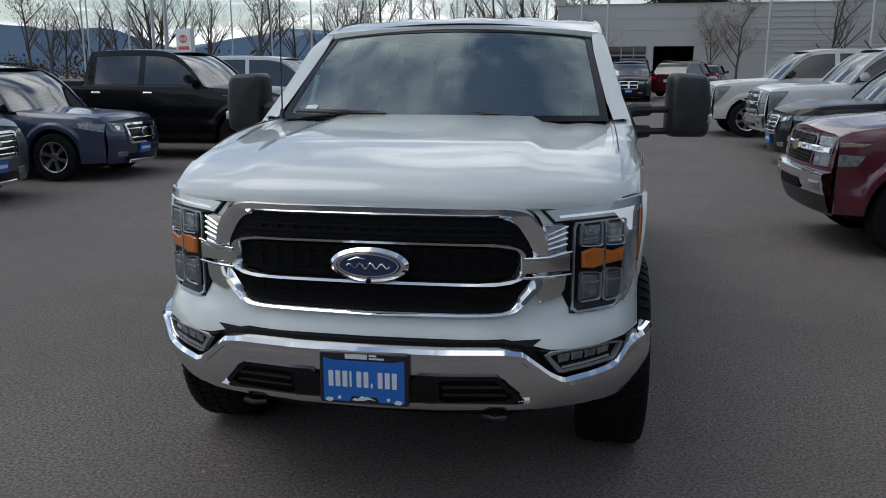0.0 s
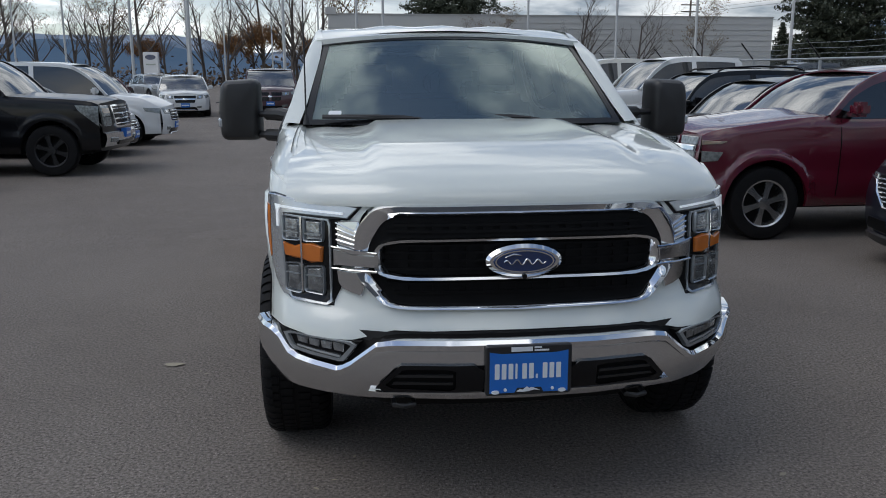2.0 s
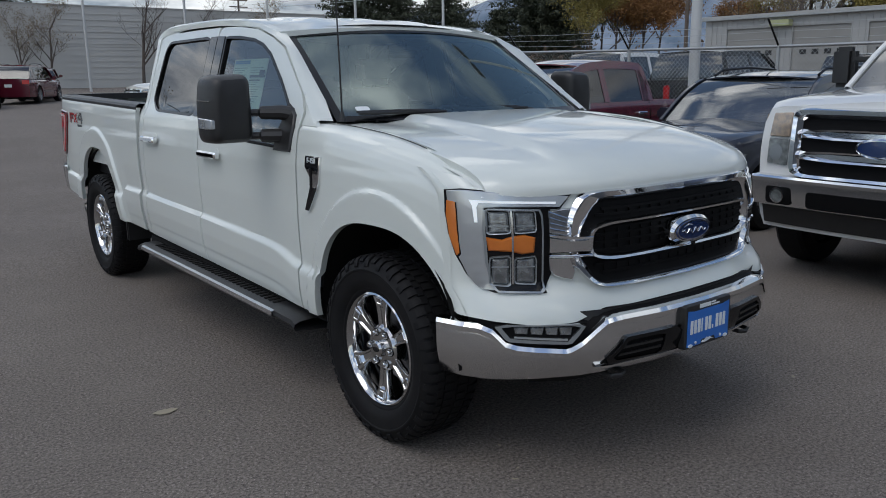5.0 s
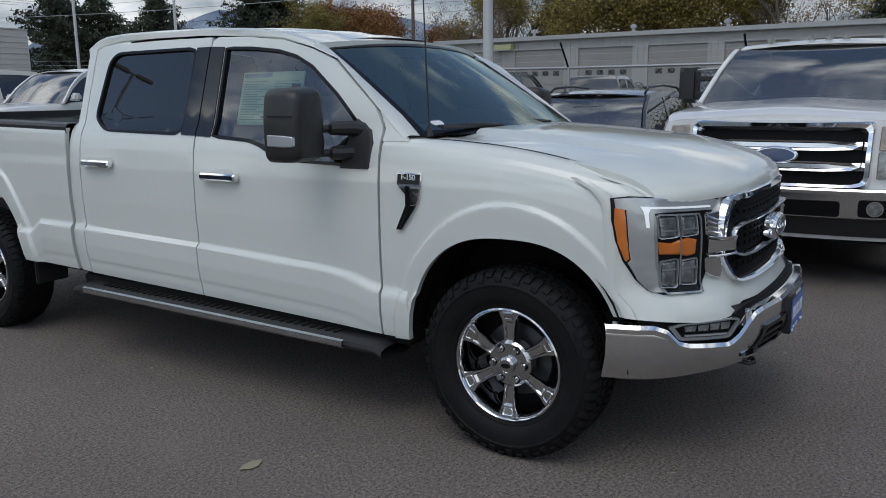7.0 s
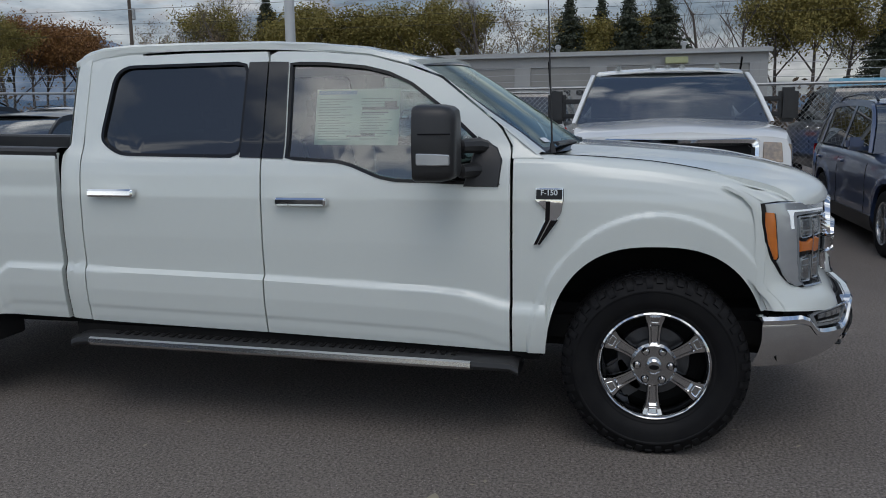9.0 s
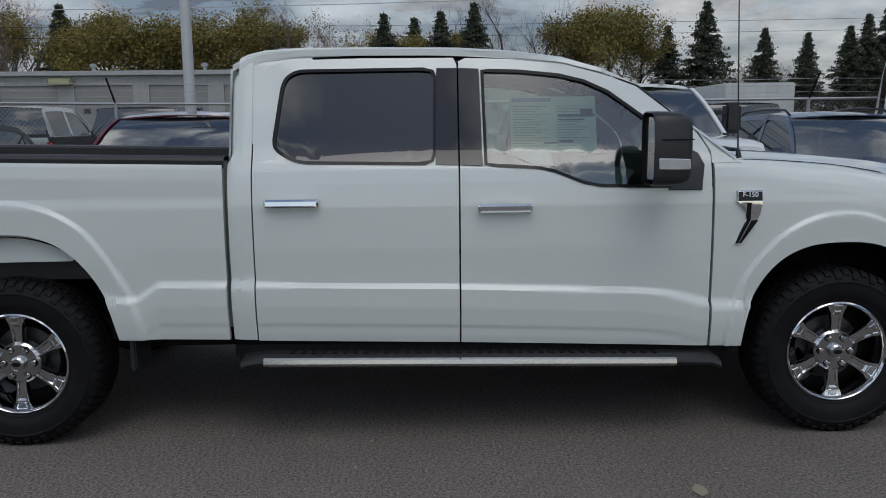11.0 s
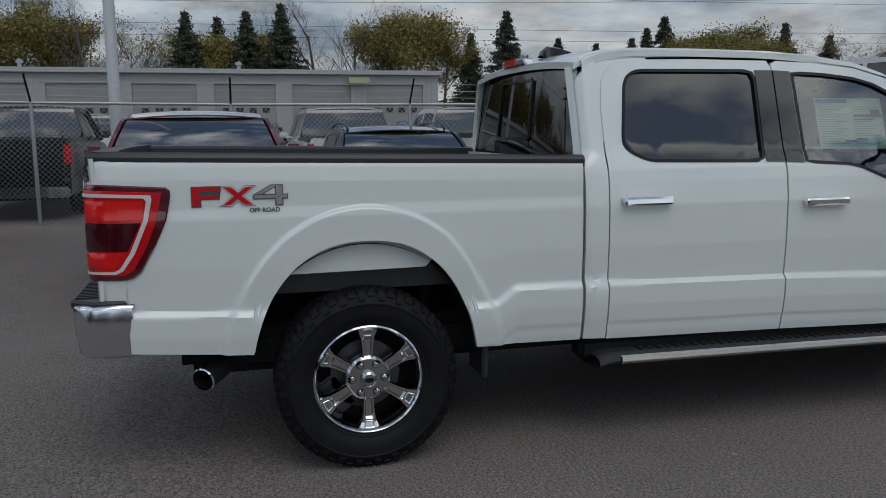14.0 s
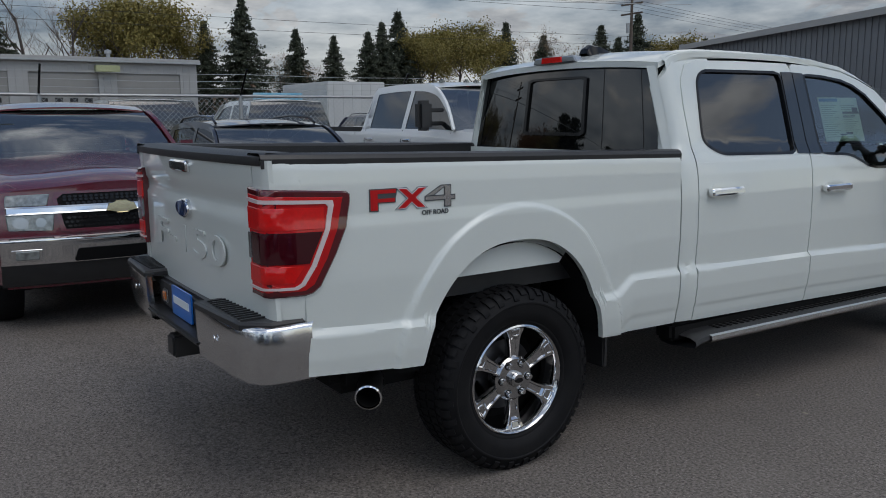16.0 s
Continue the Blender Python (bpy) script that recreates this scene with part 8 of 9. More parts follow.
# box trailer and painted kiosk beyond the fence
TRAILER = material("trailer_skin", (0.55, 0.56, 0.55), 0.5, vary=0.35, scale=1.5, second=(0.42, 0.43, 0.42))
tr = empty("box_trailer", pose(36, -16.4, 0, 0, 0, 0), "white box trailer behind the fence", "trailer")
part("trailer_box", box(0, 6.0, 0, 3.5, 0.7, 3.55, 0.05), TRAILER, tr)
for y in (1.9, 2.9):
    simple_wheel(tr, 0.0, y, 0.36, -1, RIM_GREY)
for k in range(6):
    part("trailer_rib", box(-0.02, 0.0, 0.3 + k * 0.56, 0.34 + k * 0.56, 0.75, 3.5), TRAILER, tr)
mu = empty("painted_kiosk", pose(38.0, -12.4, 0), "pale kiosk with a blue painted sign", "kiosk")
part("kiosk_wall", box(0, 2, 0, 2.9, -0.1, 2.4), TRAILER, mu)
part("kiosk_sign", box(-0.06, 0, 0.05, 2.85, 2.25, 2.98, 0.02), material("sky_sign", (0.13, 0.42, 0.6), 0.4, vary=0.7, scale=0.8, second=(0.55, 0.65, 0.66)), mu)
part("kiosk_hood", box(0, 2.1, 0.3, 2.6, 2.4, 2.9), TRAILER, mu)
cn = empty("storage_container", pose(18.5, -13.5, 0, 0, 0, 8), "long white storage container behind the fence", "container")
part("container_box", box(0, 2.4, -9, 0, 0.05, 2.35, 0.03), TRAILER, cn)
for k in range(26):
    part("container_rib", box(-0.025, 0, -8.9 + k * 0.34, -8.75 + k * 0.34, 0.15, 2.25), TRAILER, cn)

# ---- wire fence along the back of the row ----
def wire_material():
    m = bpy.data.materials.new("chain_link")
    m.use_nodes = True
    nt = m.node_tree
    p = nt.nodes["Principled BSDF"]
    p.inputs["Base Color"].default_value = (0.33, 0.34, 0.34, 1)
    p.inputs["Metallic"].default_value, p.inputs["Roughness"].default_value = 0.7, 0.45
    tc = nt.nodes.new("ShaderNodeTexCoord")
    sep = nt.nodes.new("ShaderNodeSeparateXYZ")
    nt.links.new(tc.outputs["Object"], sep.inputs[0])

    def math_node(op, a, b):
        n = nt.nodes.new("ShaderNodeMath")
        n.operation = op
        for i, v in enumerate((a, b)):
            if isinstance(v, (int, float)):
                n.inputs[i].default_value = v
            elif v is not None:
                nt.links.new(v, n.inputs[i])
        return n.outputs[0]

    lines = []
    for op in ("ADD", "SUBTRACT"):
        d = math_node(op, sep.outputs["Y"], sep.outputs["Z"])
        d = math_node("MULTIPLY", d, 1 / 0.085)
        d = math_node("FRACT", d, None)
        lines.append(math_node("LESS_THAN", d, 0.085))
    nt.links.new(math_node("MAXIMUM", lines[0], lines[1]), p.inputs["Alpha"])
    return m


fence = empty("wire_fence", Matrix(), "chain-link fence topped with barbed-wire arms", "fence")
WIRE = wire_material()
fx = lambda y: 9.75 + 0.012 * (y - 5)
FH = 1.95
fy = [-20 + 3.05 * k for k in range(18)]
for a, b in zip(fy, fy[1:]):
    part("wire_panel", grid([[Vector((fx(y), y, rise(y) + z)) for z in (0.04, FH)] for y in (a, (a + b) / 2, b)]), WIRE, fence)
    part("top_rail", tube([(fx(a), a, rise(a) + FH), (fx(b), b, rise(b) + FH)], 0.024, 8), STEEL, fence)
    for k in range(3):
        part("barbed_strand", tube([(fx(a) - 0.10 - k * 0.10, a, rise(a) + FH + 0.12 + k * 0.11), (fx((a + b) / 2) - 0.10 - k * 0.10, (a + b) / 2, rise((a + b) / 2) + FH + 0.10 + k * 0.11), (fx(b) - 0.10 - k * 0.10, b, rise(b) + FH + 0.12 + k * 0.11)], 0.005, 4), STEEL, fence)
for y in fy:
    part("fence_post", tube([(fx(y), y, rise(y) - 0.02), (fx(y), y, rise(y) + FH + 0.03)], 0.032, 10), STEEL, fence)
    part("barb_arm", tube([(fx(y), y, rise(y) + FH), (fx(y) - 0.36, y, rise(y) + FH + 0.42)], 0.018, 6), TRIM, fence)

# ---- lamp posts, poles and wires ----
def lamp_post(x, y, h=10.0, r=0.085, block=False, heads=2, turn=0.0, group="lamp posts"):
    lp = empty("street_lamp", pose(x, y, rise(min(y, 70)), 0, 0, turn), "tall pale steel lot lamp on a slim pole" if not block else "tall pale steel lamp pole on a concrete block", "street lamp", group)
    part("pole", tube([(0, 0, 0.75 if block else 0), (0, 0, h)], [r, r * 0.75], 14), POLE, lp)
    if block:
        part("base_block", box(-0.30, 0.30, -0.30, 0.30, -0.05, 0.78, 0.02), BLOCK, lp, "square concrete base")
        part("base_flange", box(-0.16, 0.16, -0.16, 0.16, 0.78, 0.81, 0.005), STEEL, lp)
    for s in ((-1, 1) if heads == 2 else (1,)):
        part("lamp_head", box(*sorted((s * 0.15, s * 0.95)), -0.18, 0.18, h - 0.02, h + 0.10, 0.03), POLE, lp)
    part("head_arm", box(-0.3, 0.3, -0.04, 0.04, h - 0.01, h + 0.06, 0.01), POLE, lp)
    return lp


lamp_post(10.15, 6.25, 10.5, 0.10, block=True, turn=90)
for x, y, h in ((-3.5, 40, 12), (-7.0, 33, 12.5), (-15.5, 27, 12), (-21, 36, 12), (-12, 44, 12), (-2.2, 58, 9.5), (0.4, 49, 12.5), (1.9, 46, 12.5), (12.0, 52, 12), (16.5, 47, 12), (19.5, 42, 12.5), (23, 38, 12), (27, 35, 12), (-18, 52, 9), (-24, 60, 9), (-30, 66, 9), (-34, 50, 9), (-10, 66, 8.5), (-14, 72, 8.5), (-6.5, 70, 8.5), (-27, 44, 10), (-40, 60, 9.5)):
    lamp_post(x, y, h, 0.085 if h > 10 else 0.07, turn=(x * 37) % 60)
WOOD = material("weathered_wood", (0.12, 0.095, 0.075), 0.85, vary=0.5, scale=3, second=(0.07, 0.055, 0.045), bump=0.4, bump_scale=40)
poles_at = [(42, 95), (50, 35), (46.5, -46.5), (60, -110)]
for x, y in poles_at:
    up = empty("utility_pole", pose(x, y, 0), "weathered wooden utility pole with crossarms", "utility pole", "utility poles")
    part("post", tube([(0, 0, -0.3), (0, 0, 11.5)], [0.17, 0.11], 10), WOOD, up)
    for z in (10.9, 10.1):
        part("crossarm", box(-1.2, 1.2, -0.06, 0.06, z, z + 0.13), WOOD, up)
    part("transformer", lathe([(0.0, 8.6), (0.22, 8.6), (0.22, 9.4), (0.0, 9.45)], 14, axis="z", at=(0.3, 0, 0)), STEEL, up)
for (x0, y0_), (x1, y1_) in zip(poles_at, poles_at[1:]):
    for dx, z in ((-1.1, 11.05), (0, 11.05), (1.1, 11.05), (-0.9, 10.2), (0.2, 8.3), (0.2, 7.6)):
        pts = [(x0 + (x1 - x0) * t + dx, y0_ + (y1_ - y0_) * t, z - 1.2 * t * (1 - t)) for t in np.linspace(0, 1, 12)]
        tagged(part("power_line", tube(pts, 0.014, 4), TRIM), "thin sagging power line between wooden poles", "cable", "power lines")
tagged(part("power_line", tube([(24, y, 7.0 - 1.4 * (1 - ((y - 18) / 45) ** 2)) for y in np.linspace(-27, 63, 24)], 0.016, 4), STEEL), "single slack overhead cable", "cable")

# dealer signs far off
sg1 = empty("sign_pylon", pose(-22.4, 42.2, rise(42.2), 0, 0, -24), "white pylon sign with a red ring mark", "sign")
part("sign_panel", box(-1.0, 1.0, -0.15, 0.15, 2.2, 5.6, 0.05), material("sign_white", (0.72, 0.72, 0.72), 0.4, vary=0.1, scale=2), sg1)
part("sign_leg", box(-0.4, 0.4, -0.1, 0.1, 0, 2.25), POLE, sg1)
part("ring_mark", frame_slab(ell(0.5, 0.34, 30, 0, 4.7), ell(0.40, 0.25, 30, 0, 4.7), lambda u, v, d: Vector((u, -0.15 - d, v)), 0, 0.02), RED, sg1)
part("ring_mark", frame_slab(ell(0.17, 0.32, 24, 0, 4.7), ell(0.10, 0.24, 24, 0, 4.7), lambda u, v, d: Vector((u, -0.15 - d, v)), 0, 0.024), RED, sg1)
part("word_bar", slab([(-0.7, 3.75), (0.7, 3.75), (0.7, 4.05), (-0.7, 4.05)], lambda u, v, d: Vector((u, -0.15 - d, v)), 0, 0.02), RED, sg1)
sg2 = empty("sign_pylon", pose(-16.7, 70, rise(70), 0, 0, -12), "pale pylon sign with a dark oval mark", "sign")
part("sign_panel", box(-0.95, 0.95, -0.15, 0.15, 0.0, 4.0, 0.05), bpy.data.materials["sign_white"], sg2)
part("oval_mark", slab(ell(0.65, 0.27, 30, 0, 3.45), lambda u, v, d: Vector((u, -0.15 - d, v)), 0, 0.02), EMBLEM_BLUE, sg2)
sg1.scale = (0.67, 1.0, (4.27 - rise(42.2)) / 5.6)
sg2.scale = (0.71, 1.0, (4.25 - rise(70)) / 4.0)
part("word_bar", slab([(-0.6, 2.6), (0.6, 2.6), (0.6, 2.75), (-0.6, 2.75)], lambda u, v, d: Vector((u, -0.15 - d, v)), 0, 0.02), INK_PALE, sg2)

# ---- trees ----
def leaf_material(name, a, b):
    m = bpy.data.materials.new(name)
    m.use_nodes = True
    nt = m.node_tree
    p = nt.nodes["Principled BSDF"]
    p.inputs["Roughness"].default_value = 0.7
    p.inputs["Subsurface Weight"].default_value = 0.0
    g = nt.nodes.new("ShaderNodeNewGeometry")
    mix = nt.nodes.new("ShaderNodeMix")
    mix.data_type = "RGBA"
    mix.inputs["A"].default_value, mix.inputs["B"].default_value = (*a, 1), (*b, 1)
    nt.links.new(g.outputs["Random Per Island"], mix.inputs["Factor"])
    nt.links.new(mix.outputs["Result"], p.inputs["Base Color"])
    return m


BARK = material("grey_bark", (0.11, 0.092, 0.08), 0.9, vary=0.5, scale=4, second=(0.06, 0.05, 0.045), bump=0.4, bump_scale=30)
L_GOLD = leaf_material("olive_gold_leaves", (0.135, 0.120, 0.024), (0.225, 0.175, 0.040))
L_ORANGE = leaf_material("russet_leaves", (0.17, 0.075, 0.022), (0.24, 0.115, 0.03))
L_THIN = leaf_material("dry_tan_leaves", (0.15, 0.105, 0.055), (0.22, 0.16, 0.085))
L_PINE = leaf_material("dark_needles", (0.024, 0.034, 0.020), (0.064, 0.074, 0.044))


def grow_tree(rng, height, spread, levels, first=0.25, splits=(3, 4), up=0.55):
    """Limbs as (points, radii); returns the limbs and the twig ends."""
    limbs, ends = [], []

    def limb(p, d, length, r, lev):
        pts, rad = [p.copy()], [r]
        n = 4
        for k in range(n):
            d = (d + Vector((rng.uniform(-1, 1), rng.uniform(-1, 1), rng.uniform(-0.4, 0.8))) * (0.16 if lev else 0.06)).normalized()
            p = p + d * (length / n)
            pts.append(p.copy())
            rad.append(r * (1 - 0.62 * (k + 1) / n))
        limbs.append((pts, rad, lev))
        if lev >= levels:
            ends.extend(pts[1:])
            return
        kids = rng.randint(*splits) + (4 if lev == 0 else 0)
        for k in range(kids):
            t = rng.uniform(first if lev == 0 else 0.3, 1.0)
            i = min(int(t * n), n - 1)
            q = pts[i].lerp(pts[i + 1], t * n - i)
            a = rng.uniform(0, 2 * math.pi)
            out = Vector((math.cos(a), math.sin(a), 0))
            axis = d if lev else Vector((0, 0, 1))
            nd = (axis * up + out * spread + Vector((0, 0, 0.25))).normalized()
            limb(q, nd, length * rng.uniform(0.45, 0.68) * (1.15 - 0.5 * t if lev == 0 else 1), max(0.008, rad[i] * 0.55), lev + 1)

    limb(Vector((0, 0, -0.2)), Vector((0, 0, 1)), height * 0.72, height * 0.017, 0)
    return limbs, ends


def wood_mesh(limbs):
    bm = bmesh.new()
    for pts, rad, lev in limbs:
        tube(pts, rad, (8, 5, 4, 3, 3)[min(lev, 4)], bm=bm, caps=False)
    return bm


def leaf_mesh(name, centres, rng, count, size, scatter, mat, parent, squash=1.0):
    """Many small bent leaves round the twigs."""
    n = count
    pick = [centres[rng.randrange(len(centres))] for _ in range(n)]
    c = np.array([tuple(p) for p in pick]) + np.array([[rng.gauss(0, scatter), rng.gauss(0, scatter), rng.gauss(0, scatter) * squash] for _ in range(n)])
    u = np.array([[rng.gauss(0, 1), rng.gauss(0, 1), rng.gauss(0, 1)] for _ in range(n)])
    u /= np.linalg.norm(u, axis=1)[:, None]
    w = np.cross(u, np.array([[rng.gauss(0, 1), rng.gauss(0, 1), rng.gauss(0, 1)] for _ in range(n)]))
    w /= np.linalg.norm(w, axis=1)[:, None]
    s = np.array([size * rng.uniform(0.6, 1.3) for _ in range(n)])[:, None]
    v = np.stack([c - u * s, c + w * s * 0.5, c + u * s, c - w * s * 0.5], axis=1).reshape(-1, 3)
    me = bpy.data.meshes.new(name)
    me.from_pydata(v.tolist(), [], [(4 * k, 4 * k + 1, 4 * k + 2, 4 * k + 3) for k in range(n)])
    me.materials.append(mat)
    ob = new(name, me)
    ob.parent = parent
    return ob


rng = random.Random(7)
PARK = pose(0, -400, -60)
kinds = {}
for name, label, spec in (("bare", "tall leafless deciduous tree with fine twigs", dict(height=11, spread=0.62, levels=4)),
                          ("bare2", "slender leafless deciduous tree", dict(height=12, spread=0.45, levels=4)),
                          ("gold", "broad deciduous tree with thinning olive-gold leaves", dict(height=11, spread=0.8, levels=3)),
                          ("gold2", "tall deciduous tree with yellow-green autumn leaves", dict(height=13, spread=0.62, levels=3)),
                          ("russet", "deciduous tree with russet autumn leaves", dict(height=10, spread=0.8, levels=3)),
                          ("thin", "half-bare tree with dry tan leaves", dict(height=12, spread=0.6, levels=4))):
    limbs, ends = grow_tree(rng, **spec)
    t = empty("tree", PARK, label, "tree", "trees round the lot")
    part("trunk", wood_mesh(limbs), BARK, t, "grey-brown trunk and limbs")
    if name.startswith("gold"):
        leaf_mesh("crown", ends, rng, 11000, 0.13, 0.5, L_GOLD, t)
    elif name == "russet":
        leaf_mesh("crown", ends, rng, 9000, 0.12, 0.45, L_ORANGE, t)
    elif name == "thin":
        leaf_mesh("crown", ends, rng, 1500, 0.11, 0.3, L_THIN, t)
    kinds[name] = t
for name, h, wd, full in (("spruce", 12.6, 5.0, 30000), ("pine", 13.0, 4.2, 20000)):
    t = empty("tree", PARK, "dark green spruce with drooping tiers" if name == "spruce" else "broad dark green pine", "tree", "trees round the lot")
    bm = tube([(0, 0, -0.2), (0, 0, h * 0.5), (0, 0, h)], [h * 0.018, h * 0.010, 0.01], 8)
    ends = []
    tiers = 34 if name == "spruce" else 20
    for k in range(tiers):
        f = k / tiers
        z = h * (0.08 + 0.90 * f) if name == "spruce" else h * (0.2 + 0.76 * f)
        reach = wd * ((1 - f) ** 0.92 * (0.90 + 0.12 * (k % 2)) if name == "spruce" else math.sin(math.pi * min(1, 0.25 + 0.72 * f)) ** 0.8)
        for j in range(8):
            a = rng.uniform(0, 2 * math.pi)
            ln = reach * rng.uniform(0.5, 1.12)
            tip = Vector((math.cos(a) * ln, math.sin(a) * ln, z - ln * (0.12 if name == "spruce" else -0.12)))
            tube([(0, 0, z), tip], [0.03, 0.008], 3, bm=bm, caps=False)
            m_ = int(4 + 6 * ln)
            ends += [Vector((0, 0, z)).lerp(tip, (i + 1.5) / (m_ + 1)) for i in range(m_)]
    part("trunk", bm, BARK, t)
    leaf_mesh("crown", ends, rng, full, 0.135 if name == "spruce" else 0.17, 0.13 if name == "spruce" else 0.20, L_PINE, t, squash=0.7)
    kinds[name] = t


tall = {k: max(v.co.z for o in t.children for v in o.data.vertices) for k, t in kinds.items()}


def plant(kind, x, y, size=1.0):
    copy_thing(kinds[kind], pose(x, y, rise(min(y, 75)) if x < 36 else 0.0, 0, 0, rng.uniform(0, 360))).scale = (size, size, size * rng.uniform(0.93, 1.07))


# trees well beyond the garages and between the two buildings: kind, place, height
WOODS = (
    ("gold2", 158.5, 85.6, 27.8), ("bare2", 159.4, 78.5, 28.6), ("spruce", 163.5, 74.9, 27.6), ("gold", 170.3, 69.7, 28.2), ("gold", 160.5, 58.8, 26.2), ("gold2", 161.4, 48.6, 26.6),
    ("gold", 158.5, 41.7, 24.9), ("gold2", 172.5, 38.5, 28.2), ("gold", 170.4, 33.3, 26.1), ("bare", 160.0, 27.2, 28.1), ("thin", 167.4, 20.5, 25.8), ("thin", 171.2, 16.0, 24.6),
    ("spruce", 158.2, 10.0, 24.6), ("spruce", 168.1, 4.2, 25.5), ("spruce", 159.7, -1.1, 24.3), ("spruce", 158.2, -7.6, 25.5), ("bare2", 171.4, -5.6, 30.3), ("bare", 161.8, -14.8, 29.4),
    ("bare2", 166.4, -22.5, 29.0), ("gold", 171.1, -30.1, 26.4), ("gold", 163.8, -35.3, 26.6), ("gold2", 164.0, -41.0, 25.5), ("spruce", 161.9, -46.8, 20.5), ("spruce", 157.5, -53.1, 26.3),
    ("thin", 167.4, -64.6, 16.4), ("spruce", 165.8, -68.1, 20.9), ("thin", 162.5, -71.3, 15.2), ("spruce", 160.0, -74.4, 18.9), ("spruce", 160.2, -83.0, 21.5), ("spruce", 161.4, -87.3, 22.3),
    ("spruce", 169.4, -96.2, 29.5), ("gold", 166.2, -101.4, 22.1), ("gold", 158.4, 69.5, 23.6), ("gold", 160.6, 53.9, 24.0), ("thin", 167.2, 24.6, 22.8), ("gold", 162.3, 7.3, 21.1),
    ("thin", 164.5, 1.5, 21.2), ("gold", 168.6, -4.6, 23.2), ("gold", 173.4, -108.0, 24.9), ("gold", 173.5, -116.4, 26.0), ("gold", 162.1, -115.8, 24.3), ("spruce", 170.4, -129.9, 25.8),
    ("thin", 173.3, -140.7, 23.9), ("spruce", 171.1, -143.5, 25.7), ("thin", 160.5, -139.7, 25.0), ("thin", 159.5, -144.9, 22.0), ("spruce", 173.6, -167.5, 30.0), ("spruce", 157.4, -158.1, 25.0),
    ("spruce", 160.1, -168.4, 29.0), ("gold", 163.4, -184.7, 27.4), ("spruce", 158.9, -195.6, 26.6), ("thin", 164.4, -219.9, 26.5), ("russet", 157.7, 98.9, 20.1), ("thin", 159.6, 94.1, 24.9),
    ("thin", 159.3, 88.6, 25.4), ("bare", 165.1, 88.6, 29.3), ("bare", 173.7, 89.2, 29.4), ("gold2", 95.4, 83.0, 15.5), ("russet", 96.8, 78.9, 15.4), ("russet", 100.2, 75.9, 15.7),
    ("thin", 105.8, 66.1, 17.2), ("thin", 109.1, 60.7, 15.9), ("bare", 115.7, 61.2, 20.8), ("spruce", 56.5, 99.2, 9.7), ("pine", 58.8, 94.5, 16.6), ("pine", 62.5, 91.4, 15.7),
    ("thin", 71.3, 94.7, 13.6), ("pine", 67.3, 85.6, 14.6), ("bare", 72.6, 89.1, 12.8), ("pine", 75.5, 84.2, 10.5), ("pine", 80.9, 83.2, 17.8), ("pine", 84.4, 81.3, 18.6),
    ("gold2", 82.0, 72.6, 14.0), ("russet", 91.0, 76.3, 15.6), ("russet", 93.8, 73.9, 15.1),
)
for kind, x, y, h in WOODS:
    plant(kind, x, y, h / tall[kind])
# bare trees along the far edge and saplings by the building
for k in range(34):
    plant(rng.choice(("bare", "bare2", "bare", "bare", "thin")), -64 + k * 1.95 + rng.uniform(-0.8, 0.8), 82 + rng.uniform(-8, 12) - 0.12 * k, rng.uniform(0.72, 1.15))
for x, y, s in ((-4.4, 62, 1.0), (9.6, 59.2, 0.42), (11.4, 59.0, 0.5), (17.5, 58.5, 0.75), (22, 58, 0.7), (27, 58, 0.55), (1.4, 59.4, 0.35)):
    plant("bare" if s > 0.6 else "thin", x, y, s)
for x, y, s in ((-8, 78, 0.6), (-11, 80, 0.55), (-3.5, 84, 0.5), (-20, 84, 0.5)):
    plant("russet", x, y, s)
plant("pine", 11, 96, 1.15)
plant("pine", 15, 97, 1.1)
for t in list(kinds.values()):
    for o in list(t.children_recursive) + [t]:
        bpy.data.objects.remove(o)

# low brush behind the far cars
BRUSH = leaf_material("dry_brush", (0.075, 0.05, 0.032), (0.13, 0.085, 0.05))
pts = [Vector((rng.uniform(-75, 2), rng.uniform(86, 95), 1.3 + abs(rng.gauss(0, 1.1)))) for _ in range(800)]
pts += [Vector((rng.uniform(58, 66), rng.uniform(-80, 75), abs(rng.gauss(0, 1.6)))) for _ in range(1400)]
br = leaf_mesh("brush", pts, rng, 15000, 0.28, 0.5, BRUSH, None)
tagged(br, "dry brown brush along the edge of the lot", "shrubs", kind="stuff")

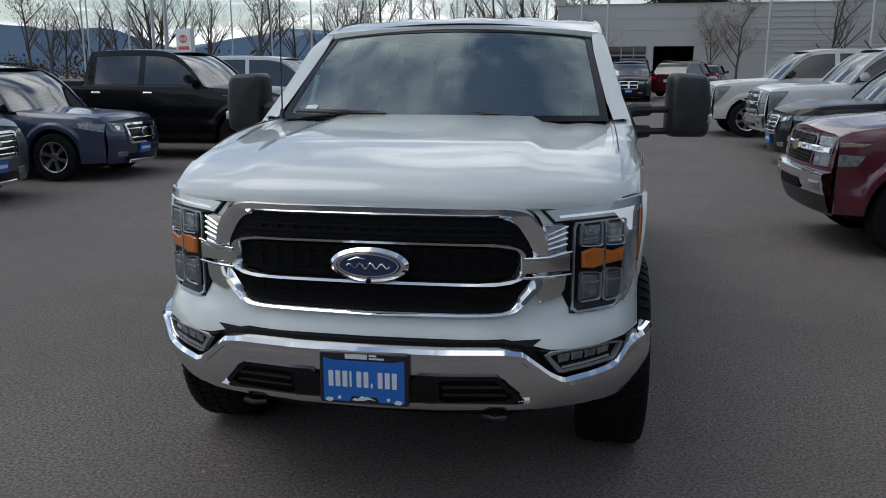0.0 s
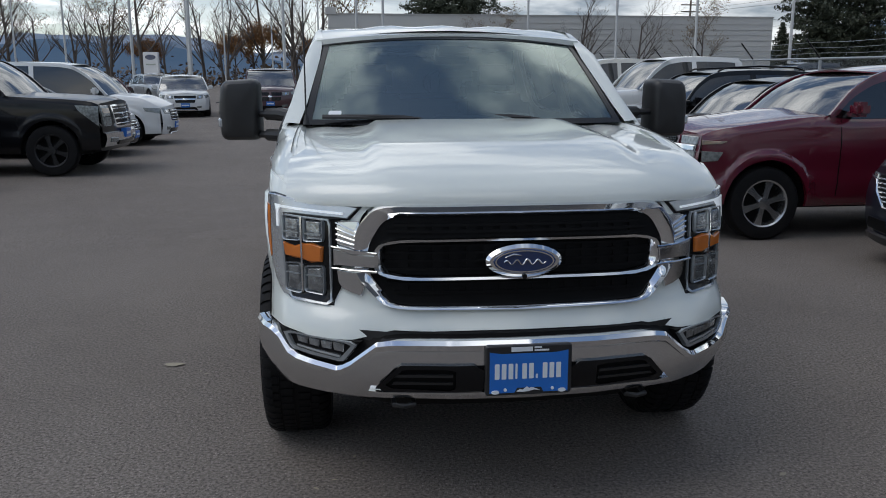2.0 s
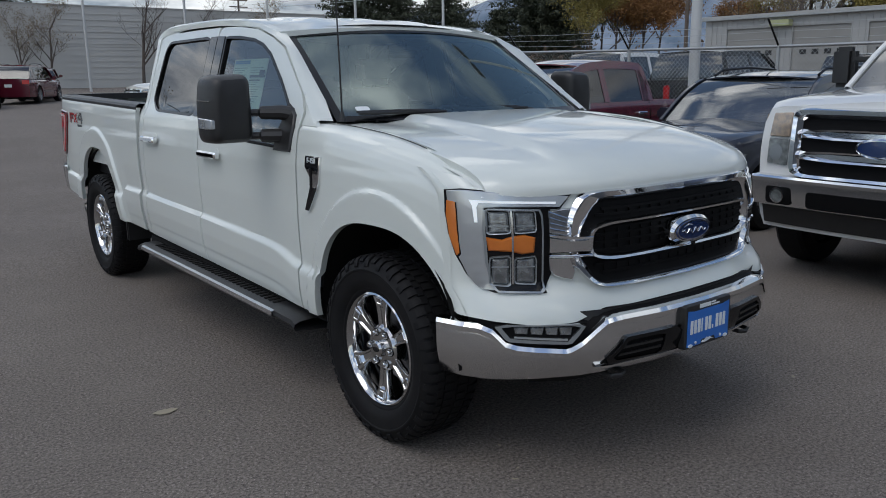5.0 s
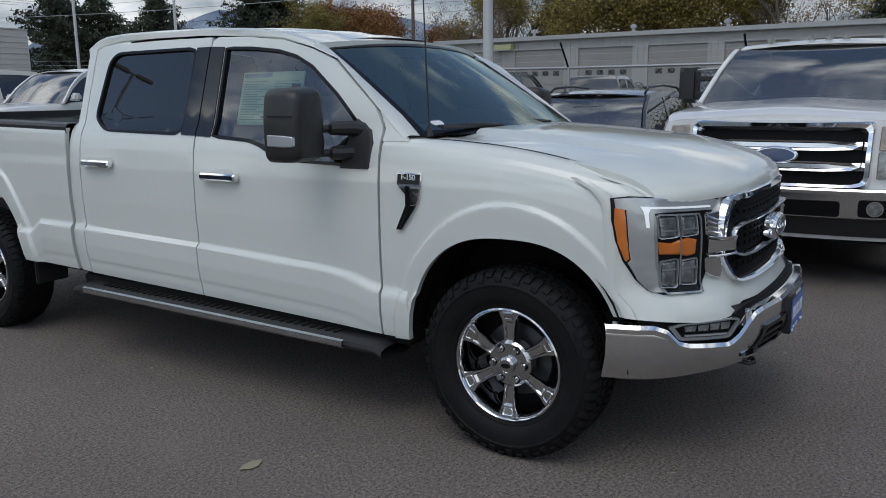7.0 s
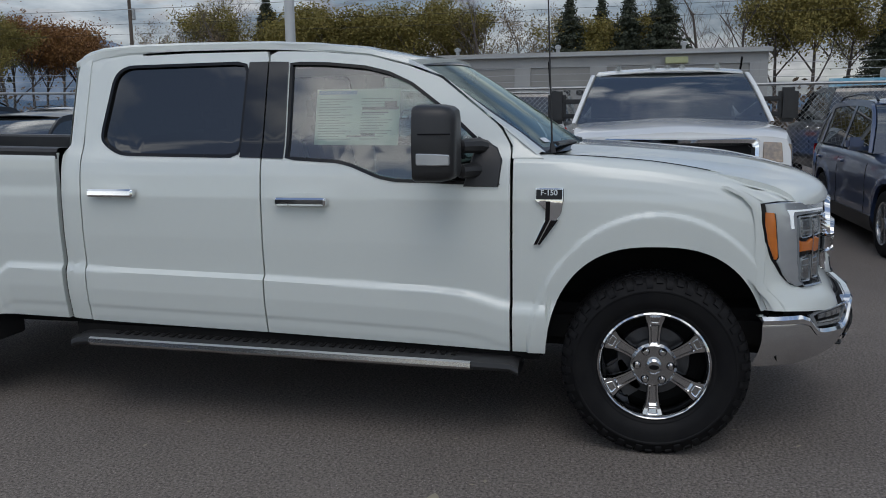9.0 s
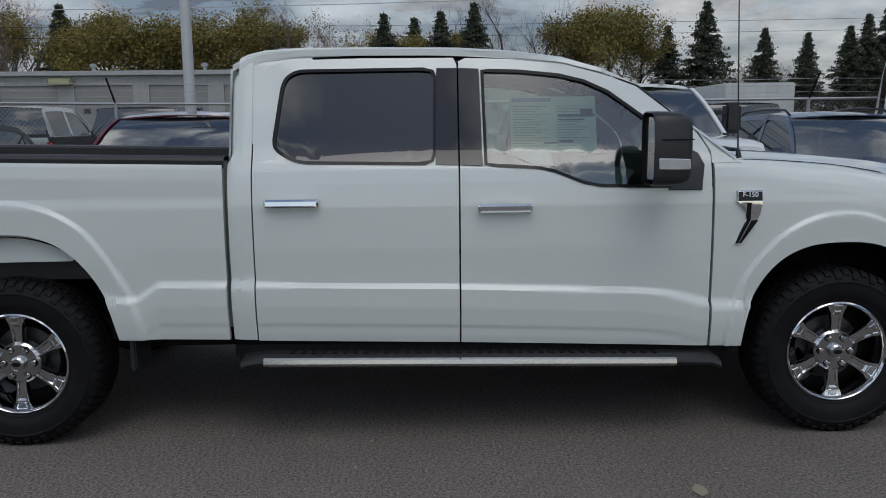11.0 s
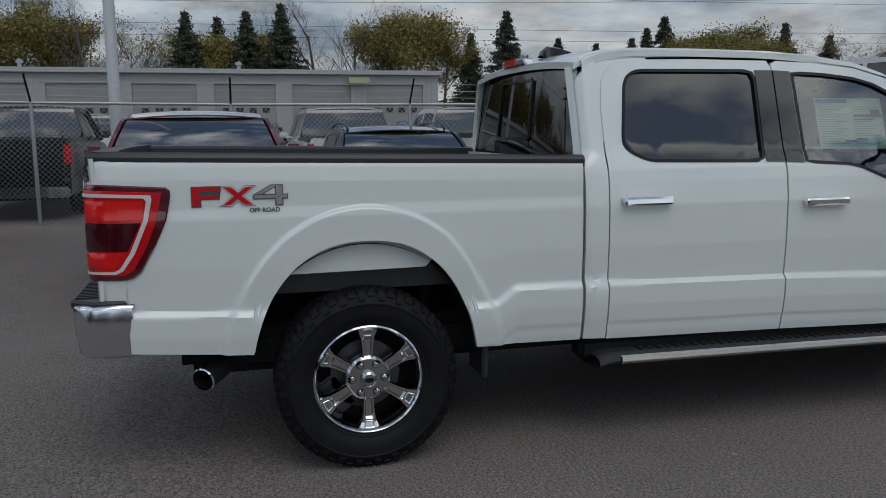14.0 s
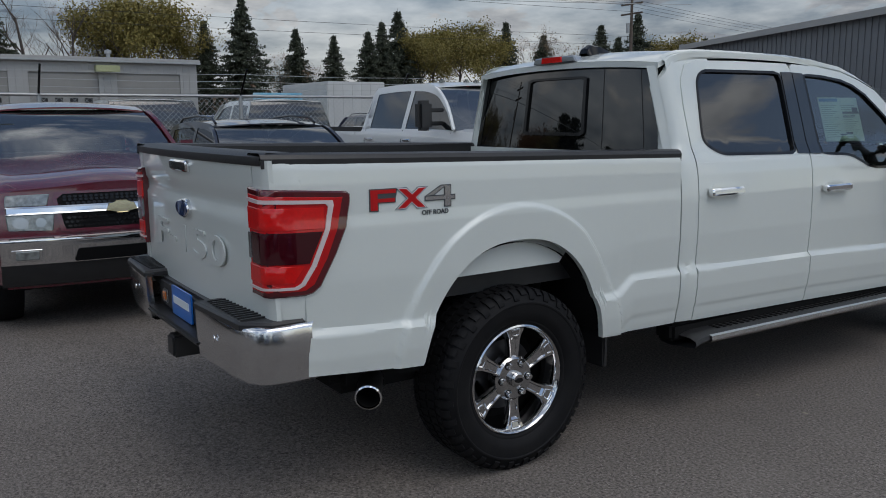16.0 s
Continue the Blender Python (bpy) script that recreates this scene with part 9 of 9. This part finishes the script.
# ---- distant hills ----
# the haze of distance is put into the blue-grey base colours, over woods and snow
HILL = material("haze_tinted_hills", (0.085, 0.135, 0.20), 1.0, vary=0.5, scale=0.006, second=(0.12, 0.165, 0.22), spec=0.0)
SNOW = material("haze_tinted_snow_hills", (0.26, 0.31, 0.38), 1.0, vary=0.9, scale=0.01, second=(0.10, 0.14, 0.19), spec=0.0)
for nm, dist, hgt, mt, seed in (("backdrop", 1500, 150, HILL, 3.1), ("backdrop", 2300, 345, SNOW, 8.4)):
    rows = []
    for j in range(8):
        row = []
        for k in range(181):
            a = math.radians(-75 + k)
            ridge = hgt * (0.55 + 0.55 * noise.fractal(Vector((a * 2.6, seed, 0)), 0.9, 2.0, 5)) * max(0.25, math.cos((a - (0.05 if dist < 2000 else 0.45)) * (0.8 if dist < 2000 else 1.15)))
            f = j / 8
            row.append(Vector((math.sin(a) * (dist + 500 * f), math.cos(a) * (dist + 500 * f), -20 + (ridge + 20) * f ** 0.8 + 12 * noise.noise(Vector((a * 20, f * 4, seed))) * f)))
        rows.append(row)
    tagged(part(nm, grid(rows), mt), "wooded hills on the horizon, distance haze put into their blue colour", "hills", kind="structure")

# ---- small things on the asphalt ----
LEAF = leaf_material("fallen_leaves", (0.22, 0.20, 0.15), (0.32, 0.28, 0.20))
for k, (x, y, size) in enumerate(((-1.60, 0.88, 0.06), (-0.99, 2.29, 0.02), (-1.31, 2.34, 0.018))):
    bm = bmesh.new()
    ring = [bm.verts.new((x + size * (0.7 + 0.4 * rng.random()) * math.cos(a), y + size * 0.55 * (0.6 + 0.5 * rng.random()) * math.sin(a), 0.004 + 0.004 * rng.random())) for a in np.linspace(0, 2 * math.pi, 10)[:-1]]
    bm.faces.new(ring)
    tagged(part("leaf", bm, LEAF), "pale crushed dry leaf on the asphalt", "leaf", "fallen leaves")
litter = leaf_mesh("leaf_litter", [Vector((rng.uniform(-9, 9), rng.uniform(-5, 20), 0.0)) for _ in range(200)], rng, 260, 0.022, 0.05, LEAF, None, squash=0.0)
for v in litter.data.vertices:
    v.co.z = rise(v.co.y) + 0.004 + 0.004 * rng.random()
tagged(litter, "scattered bits of dry leaf and grit", "litter", kind="stuff")
